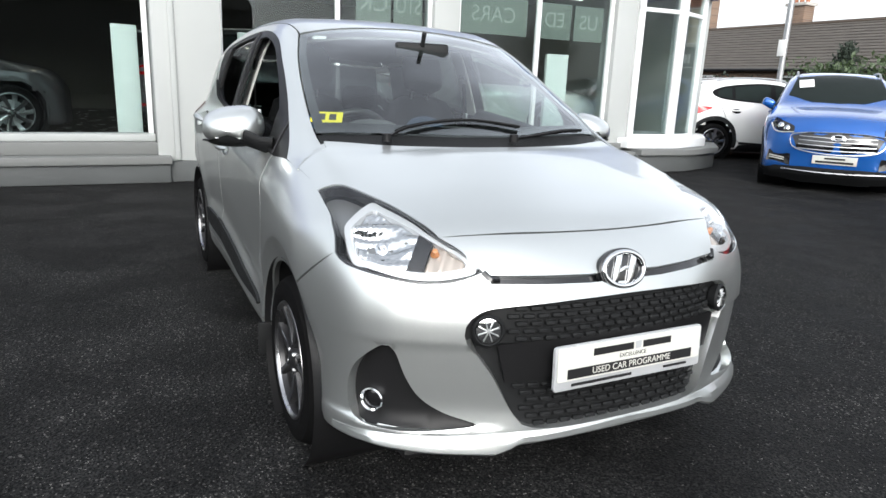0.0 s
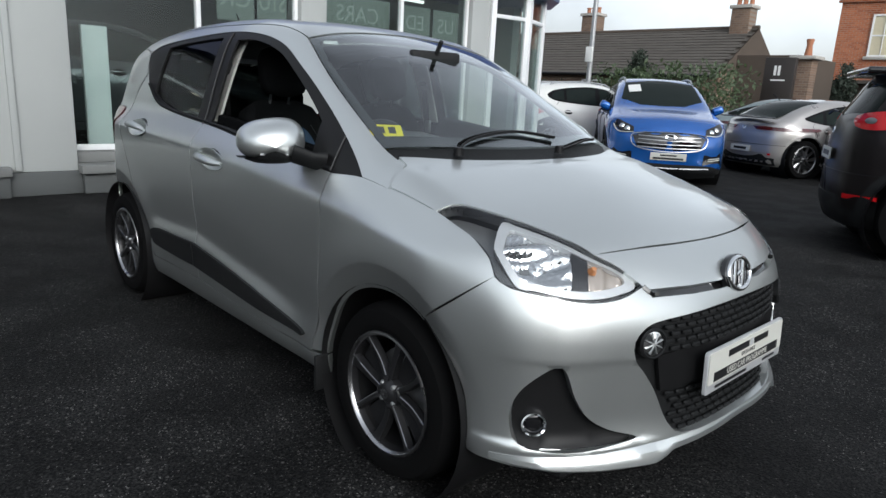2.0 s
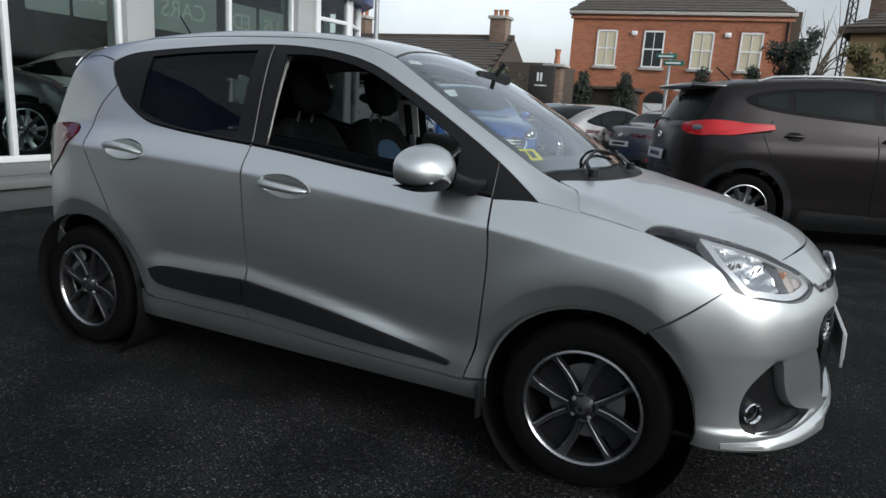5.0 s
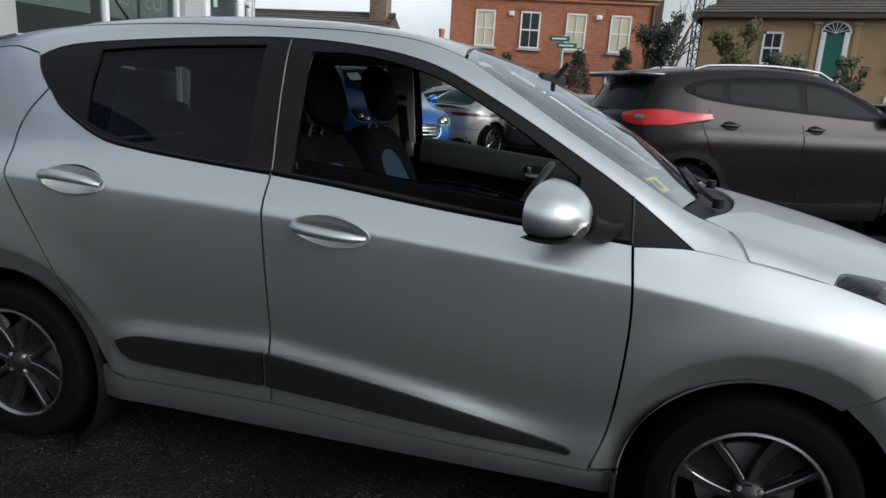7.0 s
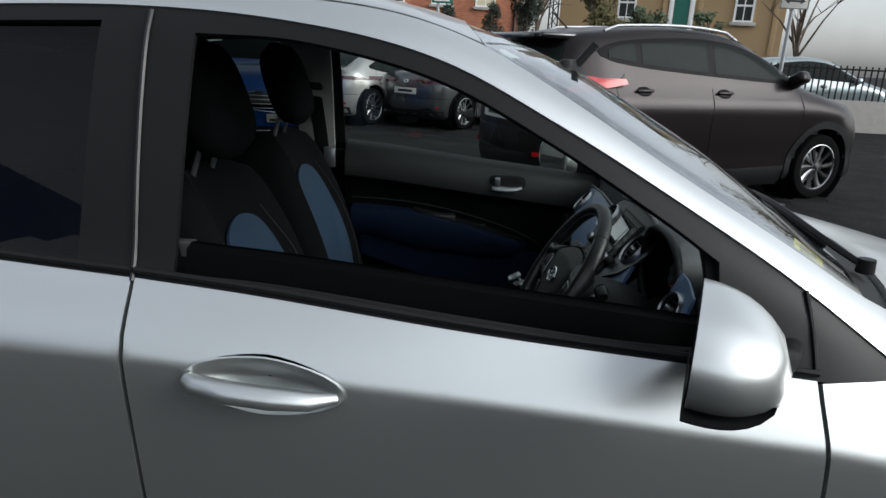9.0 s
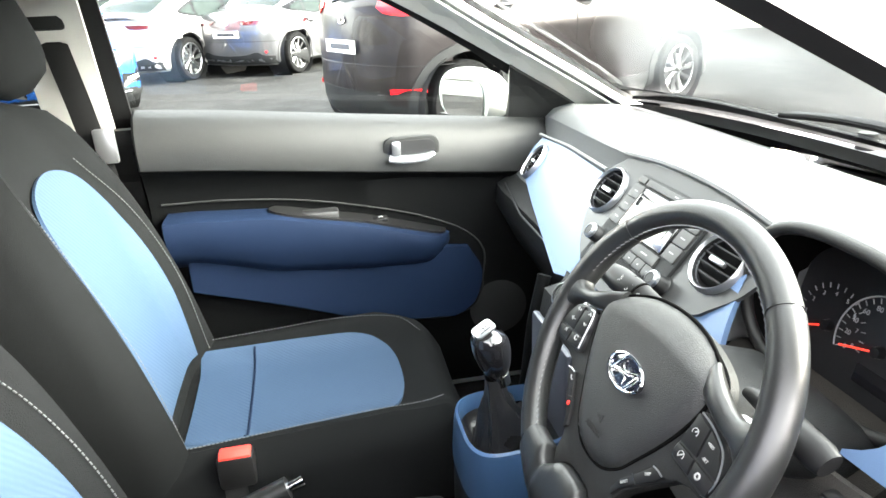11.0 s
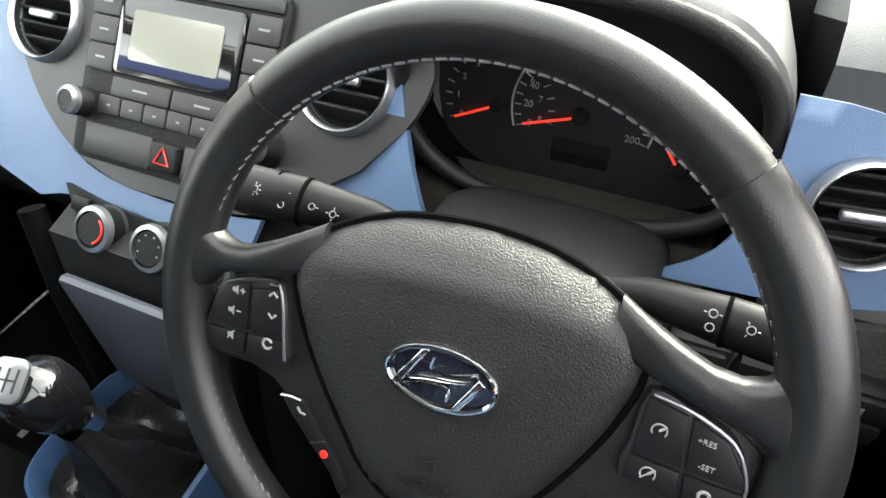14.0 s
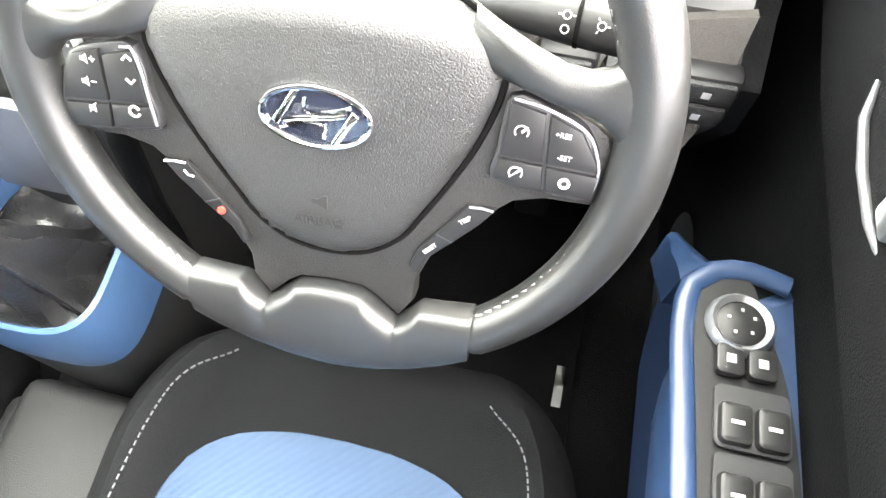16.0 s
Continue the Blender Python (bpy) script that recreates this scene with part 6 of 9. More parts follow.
for pts in ([(-.13, -.40), (-.18, -.30), (-.20, -.05), (-.175, .18)], [(-.085, .10), (-.12, .22), (-.19, .42), (-.22, .52)]):
    P = SH.lay("T", crom(pts, .03))
    w = part("wiper_arm", tube([tuple(p + np.array([0, 0, .012])) for p in P], .0075, 8, flat=.6), M["satin_black"], car)
    part("wiper_blade", tube([tuple(p + np.array([-.022, 0, .012])) for p in P[2:]], .005, 6), M["rubber"], w)
    part("wiper_pivot", lathe([(0, .03), (.016, .028), (.018, 0)], 14, Matrix.Translation(P[0])), M["satin_black"], w)

# tail
gate = joined([(-.60, .66), (-.3, .63), (0, .62), (.3, .63), (.60, .66)], [(.60, .66), (.64, .80), (.60, .98)], [(.60, .98), (.3, .965), (0, .96), (-.3, .965), (-.60, .98)], [(-.60, .98), (-.64, .80), (-.60, .66)])
SH.panel("tailgate", gate, "B", SILVER, car, res=.08)
SH.panel("tailgate_glass", joined([(-.58, .99), (0, .97), (.58, .99)], [(.58, .99), (.52, 1.30)], [(.52, 1.30), (0, 1.32), (-.52, 1.30)], [(-.52, 1.30), (-.58, .99)]), "B", M["privacy"], car, off=-.004, thick=0, res=.08)
SH.panel("rear_bumper", joined([(-.74, .20), (0, .19), (.74, .20)], [(.74, .20), (.76, .45), (.70, .65)], [(.70, .65), (.3, .62), (0, .61), (-.3, .62), (-.70, .65)], [(-.70, .65), (-.76, .45), (-.74, .20)]), "B", SILVER, car, res=.08)
SH.panel("spoiler", joined([(-.56, 1.31), (0, 1.33), (.56, 1.31)], [(.56, 1.31), (.50, 1.40)], [(.50, 1.40), (0, 1.43), (-.50, 1.40)], [(-.50, 1.40), (-.56, 1.31)]), "B", SILVER, car, res=.08, off=.01)
part("aerial", tube([(-2.45, 0, 1.46), (-2.58, 0, 1.62)], [.008, .004], 8), M["satin_black"], car)
part("underbody", box(-2.75, -.60, .17, .55, .60, .21, .02), M["satin_black"], car)
part("bulkhead", box(-.06, -.66, .2, -.02, .66, .88, .01), M["satin_black"], car)


# ---------------------------------------------------------------- front bumper, grille, lamps
def nose_line(pts):
    """(x, y, z) near the nose -> the round-the-nose view."""
    return [(math.atan2(y, x - .1) * .65, z) for x, y, z in pts]


def front_yz(pts):
    P = SH.lay("F", pts)
    return nose_line([tuple(p) for p in P])


edge = lambda *ks: nose_line([tuple(LAMP_R[k]) for k in ks])
R_top = nose_line([(.18, -.803, .592), (.27, -.790, .66)]) + edge(12)
LAMP_C = edge(7)[0]
R_lamp = edge(12, 11, 10, 9, 8, 7)
R_inner = edge(7, 6, 5)
cut = edge(5) + nose_line([tuple(p) for p in SH.lay("T", [(.563, -.345), (.599, -.175), (.611, 0)])])
R_arch = nose_line([(.335, -.76, .252), (.348, -.765, .30), (.325, -.772, .42), (.26, -.79, .52), (.18, -.803, .592)])
R_low = nose_line([(.745, 0, .276), (.738, -.2, .272), (.71, -.36, .262), (.56, -.62, .250), (.42, -.74, .252), (.335, -.76, .252)])
mir2 = lambda ln: [(-a, z) for a, z in ln[::-1]]
bumper_o = joined(R_top, R_lamp, R_inner, cut, mir2(cut), mir2(R_inner), mir2(R_lamp), mir2(R_top), mir2(R_arch), mir2(R_low), R_low, R_arch, step=.018)
half = [(-.0, .668), (-.2, .664), (-.38, .652), (-.445, .636), (-.480, .60), (-.478, .555), (-.445, .515), (-.405, .455), (-.365, .375), (-.338, .335), (-.30, .312), (-.15, .300), (0, .297)]
grille_yz = [tuple(p) for p in crom(half, .02)[:-1]] + [(-p[0], p[1]) for p in crom(half, .02)[::-1][:-1]]
grille_o = front_yz(grille_yz)
pocket_h = nose_line([(.535, -.655, .535), (.475, -.70, .47), (.452, -.715, .40), (.462, -.71, .33), (.50, -.69, .306), (.58, -.60, .300), (.64, -.50, .308), (.672, -.44, .320), (.63, -.52, .348), (.598, -.578, .39), (.575, -.61, .45), (.56, -.635, .52)])
pocket_o = [tuple(p) for p in crom(pocket_h, .015, True)]
slot = nose_line([(.628, -.395, .728), (.655, -.25, .727), (.672, -.12, .724), (.672, .12, .724), (.655, .25, .727), (.628, .395, .728), (.632, .395, .708), (.662, .25, .706), (.684, .12, .703), (.684, -.12, .703), (.662, -.25, .706), (.632, -.395, .708)])
bumper = SH.panel("front_bumper", bumper_o, "C", SILVER, car, holes=(grille_o, pocket_o, [(-a, z) for a, z in pocket_o[::-1]], slot), thick=.035, res=.018)
SH.panel("upper_slot", [(a * 1.02, z) for a, z in slot], "C", M["gloss_black"], bumper, off=-.020, thick=.005, res=.03)
for sg in (-1, 1):
    SH.seam([(sg * p, z) for p, z in nose_line([(.655, .385, .718), (.64, .40, .718)]) + [(-LAMP_C[0], LAMP_C[1])]], "C", bumper, .009, M["gloss_black"], "slot_end", -.003, .01)
gr = SH.panel("grille", [(a * 1.03, z) for a, z in grille_o], "C", M["black_plastic"], car, off=-.030, thick=.006, res=.04, label="black honeycomb-patterned grille insert")
# staggered raised cells of the grille, upper and lower bands
bm = bmesh.new()
gp = np.array(grille_yz)
for z, rows in ((.648, 5), (.425, 6)):
    for r in range(rows):
        zz = z - r * .0215
        for k in range(-12, 13):
            y = (k + .5 * (r % 2)) * .042
            if inside(gp, np.array([[y * 1.08 + math.copysign(.015, y), zz]]))[0] and (zz > .54 or True) and not (abs(y) > .36 and zz > .54 and abs(abs(y) - .42) < .05):
                m = SH.at("F", y, zz, off=-.020)
                box(-.017, -.0068, -.006, .017, .0068, .004, .003, 1, bm=bm, m=m)
tagged(part("grille_honeycomb", bm, M["black_plastic"], gr), kind="stuff")
# smooth plate carrier band
SH.panel("plate_carrier", front_yz([(-.40, .545), (0, .562), (.40, .545), (.375, .44), (0, .43), (-.375, .44)]), "C", M["satin_black"], gr, off=-.012, thick=.015, res=.05)
# number plate with dealer text: the dealer's name stays as plain bars
pm = frame_at((.768, 0, .487), (1, 0, .05))
plate = part("dealer_plate", prism(rounded_rect(.53, .126, .01), .010, pm @ Matrix.Translation((0, 0, -.012)), .002), M["plate_grey"], car, "white dealer number plate on a grey holder")
part("plate_face", prism(rounded_rect(.515, .094, .006), .003, pm @ Matrix.Translation((0, .012, -.002))), M["plate_white"], plate)
Z = pm @ Matrix.Translation((0, 0, .0014))
for x0, x1, y0, y1 in ((-.14, .0, .026, .046), (.035, .14, .026, .046)):
    part("bar", box(x0, y0, 0, x1, y1, .001, m=Z), M["ink"], plate)
part("bar", box(.008, .026, 0, .028, .048, .001, m=Z), M["plate_grey"], plate)
lettering("EXCELLENCE", .0165, M["ink"], plate, Z @ Matrix.Translation((0, .012, 0)))
part("bar", box(-.225, -.030, 0, .225, -.002, .0008, m=Z), M["ink"], plate)
lettering("USED CAR PROGRAMME", .026, M["plate_white"], plate, Z @ Matrix.Translation((0, -.0165, .001)))
part("bar", box(-.21, -.052, -.001, .0, -.044, .0, m=Z), M["ink"], plate)
part("bar", box(.12, -.050, -.001, .21, -.043, .0, m=Z), M["ink"], plate)
# badge
bmx = frame_at(Vector(SH.at("F", -.012, .728).translation) + Vector((.006, 0, .002)), (1, 0, .30))
oval = lambda a, b, n=48: [(a * math.cos(t), b * math.sin(t)) for t in np.linspace(0, 2 * math.pi, n, endpoint=False)]
bd = part("badge", prism(oval(.086, .060), .016, bmx @ Matrix.Translation((0, 0, -.016)), .004), M["gloss_black"], car)
part("badge_rim", tube([bmx @ Vector((x, y, .003)) for x, y in oval(.071, .0475)], .0075, 10, True), M["chrome"], bd)
for x in (-.026, .026):
    k = 1 if x > 0 else -1
    part("badge_stroke", prism([(x - .012 - .012, -.041 + .006 * (k < 0)), (x + .010 - .012, -.041 + .006 * (k > 0) * 0), (x + .012 + .012, .041 - .006 * (k > 0)), (x - .010 + .012, .041)], .012, bmx @ Matrix.Translation((0, 0, -.006)), .003), M["chrome"], bd)
part("badge_stroke", prism([tuple(p) for p in crom([(-.030, -.012), (.0, -.006), (.030, .012), (.030, .004), (.004, .009), (-.028, -.004)], .006, True)], .011, bmx @ Matrix.Translation((0, 0, -.006)), .002), M["chrome"], bd)

def clipped(poly, lo, hi):
    """The stretch of a flat outline between two values of its first coordinate."""
    for lim, sg in ((lo, 1), (hi, -1)):
        out = []
        for p, q in zip(poly, poly[1:] + poly[:1]):
            a, b = sg * (p[0] - lim), sg * (q[0] - lim)
            if a >= 0:
                out.append(p)
            if (a >= 0) != (b >= 0):
                t = a / (a - b)
                out.append((p[0] + (q[0] - p[0]) * t, p[1] + (q[1] - p[1]) * t))
        poly = out
    return poly


M["bezel"] = mat("lamp_bezel", (0.62, 0.63, 0.64), 0.32, 0.55, var=.04)
M["reflector"] = mat("lamp_reflector", (0.62, 0.63, 0.64), 0.10, 1.0, var=.05)
M["indicator"] = mat("clear_indicator", (0.44, 0.38, 0.33), 0.22, 0.4, coat=.6, var=.2, scale=90)
M["satin_lamp"] = mat("lamp_rib", (0.45, 0.46, 0.46), 0.3, 0.6, var=.05)
# silver chin blade under the grille and the lamp pockets
def chin_blade():
    """The blade under the bumper: a shelf that stands proud, with a lower winglet at each side."""
    secs = []
    ys = [0, .33, .365, .40, .55, .68, .74, .79]
    for f in np.linspace(-1.17, 1.17, 81):
        P = SH.lay("C", [(f * .65, .30)])
        n = SH.normal(P)[0]
        n = np.array([n[0], n[1], 0]) / np.hypot(n[0], n[1])
        y = abs(P[0][1])
        zt, zb, pr = (np.interp(y, ys, t) for t in ([.306, .303, .300, .298, .290, .288, .282, .272], [.280, .268, .252, .243, .243, .248, .252, .254], [.008, .010, .018, .024, .018, .010, .004, .001]))
        base = np.array([P[0][0], P[0][1], 0])
        secs.append([tuple(base + n * o + np.array([0, 0, z])) for o, z in ((-.03, zt + .004), (.001, zt), (pr * .75, zt - .014), (pr, zb + .022), (pr + .002, zb + .008), (pr - .006, zb), (-.04, zb))])
    return loft(secs)


part("chin_blade", chin_blade(), SILVER, car, "silver chin blade with small winglets", smooth=28)
for s in (-1, 1):
    # round daytime lamp set in the grille corner
    m = SH.at("F", s * .425, .590, off=-.006)
    d = part("daytime_lamp", lathe([(.040, -.02), (.044, .004), (.038, .010), (.035, .006)], 36, m), M["black_plastic"], car)
    part("lamp_face", lathe([(0, .0085), (.018, .008), (.033, .004), (.036, -.002)], 28, m), M["chrome"], d)
    for a in range(4):
        part("lamp_rib", box(-.030, -.0015, .005, .030, .0015, .0105, .001, 1, m=m @ Matrix.Rotation(radians(45 * a + 20), 4, "Z")), M["satin_lamp"], d)
    # pocket with fog lamp
    po = [(s * -a, z) for a, z in pocket_o]
    SH.panel("lamp_pocket", [((a - po[0][0]) * 1.02 + po[0][0], z) for a, z in po], "C", M["satin_black"], car, off=-.035, thick=.004, res=.03)
    fm = SH.at("C", s * math.atan2(.687, .412) * .65, .360, off=-.028)
    fl = part("fog_lamp", lathe([(.030, -.02), (.034, .010), (.031, .014), (.027, .008)], 32, fm), M["chrome"], car)
    part("fog_lens", lathe([(0, .002), (.02, 0), (.028, -.004)], 24, fm), M["gloss_black"], fl)
    # headlamp, seen along its own axis
    view, base2 = lamp_flat(s)
    U, V, O = (np.array(view[i]) for i in (0, 1, 3))
    o2 = [tuple(p) for p in crom(base2, .015, True)]
    cx, cy = np.mean([p[0] for p in o2]), np.mean([p[1] for p in o2])
    hl = SH.panel("headlamp", o2, view, M["lamp_shell"], car, off=-.055, thick=.004, res=.03)
    ln = SH.panel("lamp_lens", o2, view, M["lens"], hl, off=-.002, thick=0, res=.03)
    ln.visible_shadow = False
    inn = [(cx + (p[0] - cx) * .972, cy + (p[1] - cy) * .955) for p in o2]
    SH.panel("lamp_rim", o2, view, M["gloss_black"], hl, holes=(inn,), off=-.004, thick=.03, res=.02)
    # silver bezel, fluted bowl, dark divider and clear indicator
    k0 = max(range(len(inn)), key=lambda i: inn[i][0])
    run = [p for p in inn[k0:] + inn[:k0] if p[0] < .062]
    bo = [tuple(p) for p in crom([(cx + (p[0] - cx) * .985, cy + (p[1] - cy) * .95) for p in run[::3]] + [(.082, run[-1][1] * .6 + run[0][1] * .4), (.090, (run[-1][1] + run[0][1]) / 2), (.082, run[-1][1] * .3 + run[0][1] * .7)], .012, True)]
    bu, bv = np.mean([q[0] for q in bo]), np.mean([q[1] for q in bo])
    bi = [(bu + (p[0] - bu) * .86, bv + (p[1] - bv) * .78) for p in bo]
    SH.panel("lamp_bezel", bo, view, M["bezel"], hl, holes=(bi,), off=-.014, thick=.03, res=.015)
    bowl, band, tip = clipped(bi, -.128, .2), clipped(bi, -.170, -.126), clipped(bi, -.4, -.172)

    def bowl_depth(P):
        u, w = (P - O) @ U, (P - O) @ V
        d = np.hypot((u + .02) / .10, (w - bv) / .055)
        return -.032 * np.clip(1 - d * d, 0, 1) + .0016 * np.sin(u * 420) * np.clip((u + .03) / .05, 0, 1) + .004 * np.round(np.sin(w * 130 + u * 30))

    SH.panel("reflector", bowl, view, M["reflector"], hl, off=-.026, thick=.003, res=.005, lift=bowl_depth)
    SH.panel("lamp_divider", band, view, M["gloss_black"], hl, off=-.018, thick=.02, res=.02)
    SH.panel("indicator", tip, view, M["indicator"], hl, off=-.020, thick=.004, res=.008, lift=lambda P: -.010 * np.abs(np.sin(((P - O) @ U) * 60)))
    q = SH.lay(view, [(-.185, bv - .004), (-.035, bv)])
    qn = SH.normal(q)
    part("indicator_bulb", lathe([(0, .012), (.007, .009), (.010, 0), (.013, -.008)], 16, frame_at(Vector(q[0] - qn[0] * .018), qn[0])), M["amber"], hl)
    part("lamp_bulb", lathe([(0, .018), (.009, .015), (.012, .004), (.020, 0), (.024, -.010)], 20, frame_at(Vector(q[1] - qn[1] * .048), qn[1])), M["chrome"], hl)

# round yellow club sticker and tax disc inside the screen
m = SH.at("T", -.325, -.562, up=(0, 0, 1), off=-.010)
stk = part("windscreen_sticker", prism(rounded_rect(.115, .062, .004), .0015, m), M["sticker"], car, "yellow rectangular windscreen sticker with black marks")
for x in (-.018, .022):
    part("bar", box(x - .013, -.017, .0015, x + .013, .019, .0022, m=m), M["ink"], stk)
m = SH.at("T", -.865, -.435, up=(0, 0, 1), off=-.010)
part("tax_label", prism(rounded_rect(.06, .035, .003), .001, m), M["paper"], car)

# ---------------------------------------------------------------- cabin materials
# dash: dark grey plastic, base colour raised to carry the sky's glare on top
M["dash"] = mat("lit_dash_grain", (0.085, 0.087, 0.088), 0.42, spec=0.8, bump=0.3, bscale=1500, var=.08)
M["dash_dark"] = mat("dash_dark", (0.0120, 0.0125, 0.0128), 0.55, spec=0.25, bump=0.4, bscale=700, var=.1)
M["leather"] = mat("wheel_leather", (0.0120, 0.0124, 0.0126), 0.31, spec=0.5, bump=0.14, bscale=1600, var=.12)
M["hub_grain"] = mat("hub_grain", (0.0125, 0.0128, 0.0129), 0.47, bump=0.45, bscale=1000, var=.06)
M["spoke_black"] = mat("spoke_black", (0.0120, 0.0118, 0.0116), 0.48, spec=0.3, bump=0.3, bscale=900, var=.08)
M["badge_navy"] = mat("badge_navy", (0.010, 0.012, 0.020), 0.12, coat=0.6)
M["cloth"] = mat("black_cloth", (0.0045, 0.0049, 0.0053), 0.9, spec=0.08, bump=0.5, bscale=900, var=.2)
M["headliner"] = mat("headliner", (0.40, 0.395, 0.38), 0.9, bump=0.3, bscale=600, var=.04)
M["trim_light"] = mat("pillar_trim", (0.42, 0.42, 0.40), 0.6, bump=0.3, bscale=700, var=.04)
M["carpet"] = mat("carpet", (0.005, 0.005, 0.0055), 0.95, spec=0.05, bump=0.8, bscale=500, var=.3)
M["button"] = mat("button_black", (0.008, 0.008, 0.0085), 0.45, spec=0.25, var=.1)
M["satin_silver"] = mat("satin_silver", (0.42, 0.43, 0.45), 0.32, 0.9, var=.04)
M["radio_grey"] = mat("radio_grey", (0.027, 0.027, 0.027), 0.42, var=.06)
M["radio_key"] = mat("radio_key", (0.021, 0.0205, 0.020), 0.45, var=.06)
M["lcd"] = mat("lcd_panel", (0.25, 0.25, 0.21), 0.2, var=.15, scale=12, coat=.6)
M["icon"] = mat("white_print", (0.24, 0.24, 0.24), 0.6)
M["red_print"] = mat("red_print", (0.75, 0.03, 0.02), 0.5)
# red needles with a faint added glow, to stay bright under the hood
M["needle"] = glow("needle", (1.0, 0.05, 0.03), 0.06)
M["thread"] = mat("grey_thread", (0.060, 0.062, 0.066), 0.8)
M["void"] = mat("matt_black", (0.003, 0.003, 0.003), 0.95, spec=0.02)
M["stitch"] = mat("pale_stitch", (0.13, 0.13, 0.135), 0.8)
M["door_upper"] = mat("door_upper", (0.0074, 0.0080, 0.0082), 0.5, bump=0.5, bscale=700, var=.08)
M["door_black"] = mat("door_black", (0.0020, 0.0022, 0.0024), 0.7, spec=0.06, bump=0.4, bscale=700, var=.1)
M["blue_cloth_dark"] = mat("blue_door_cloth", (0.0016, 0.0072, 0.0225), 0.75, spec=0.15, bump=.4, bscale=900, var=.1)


def weave_blue(name, col, rough, scale, bump, rings):
    """Blue trim with a fine woven or dotted relief."""
    m = mat(name, col, rough, var=.06, scale=5)
    n, l = m.node_tree.nodes, m.node_tree.links
    p = n["Principled BSDF"]
    co = n.new("ShaderNodeTexCoord")
    w = n.new("ShaderNodeTexWave" if rings else "ShaderNodeTexVoronoi")
    w.inputs["Scale"].default_value = scale
    if rings:
        w.bands_direction = "DIAGONAL"
        w.inputs["Distortion"].default_value = 1.5
    l.new(co.outputs["Object"], w.inputs["Vector"])
    bp = n.new("ShaderNodeBump")
    bp.inputs["Strength"].default_value, bp.inputs["Distance"].default_value = bump, .001
    l.new(w.outputs["Fac" if rings else "Distance"], bp.inputs["Height"])
    l.new(bp.outputs["Normal"], p.inputs["Normal"])
    return m


M["blue_cloth"] = weave_blue("blue_seat_cloth", (0.0105, 0.0300, 0.063), 0.8, 60, .25, True)
M["blue_trim"] = weave_blue("blue_dash_trim", (0.098, 0.158, 0.270), 0.36, 1000, .18, False)
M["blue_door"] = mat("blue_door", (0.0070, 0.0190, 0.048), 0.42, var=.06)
M["blue_gloss"] = mat("blue_console", (0.030, 0.066, 0.135), 0.36, var=.06)


def mesh_sheet(outline, f, holes=(), res=.02, thick=.004):
    """A sheet over a flat outline, carried into space by f, with thickness along its normals."""
    from mathutils.geometry import delaunay_2d_cdt
    pts, edges = [], []
    for lp in (outline, *holes):
        k = len(pts)
        pts += [tuple(p) for p in lp]
        edges += [(k + i, k + (i + 1) % len(lp)) for i in range(len(lp))]
    B = np.array(pts)
    lo, hi = B.min(0), B.max(0)
    gx, gy = np.meshgrid(np.arange(lo[0] + res / 2, hi[0], res), np.arange(lo[1] + res / 2, hi[1], res))
    G = np.stack([gx.ravel(), gy.ravel()], 1)
    if len(G):
        keep = inside(outline, G)
        for h in holes:
            keep &= ~inside(h, G)
        G = G[keep]
        if len(G):
            G = G[np.min(np.linalg.norm(G[:, None] - B[None], axis=2), axis=1) > res * .45]
    vs, es, fs, *_ = delaunay_2d_cdt([Vector(p) for p in pts] + [Vector(p) for p in G], edges, [], 0, 1e-7)
    V2 = np.array([tuple(v) for v in vs])
    cen = np.array([V2[list(q)].mean(0) for q in fs])
    ok = inside(outline, cen)
    for h in holes:
        ok &= ~inside(h, cen)
    bm = bmesh.new()
    P = f(V2)
    bv = [bm.verts.new(tuple(p)) for p in P]
    for q, k in zip(fs, ok):
        if k:
            bm.faces.new([bv[i] for i in q])
    bmesh.ops.delete(bm, geom=[v for v in bm.verts if not v.link_faces], context="VERTS")
    bmesh.ops.recalc_face_normals(bm, faces=bm.faces)
    if thick:
        bmesh.ops.solidify(bm, geom=bm.faces[:], thickness=thick)
    return bm


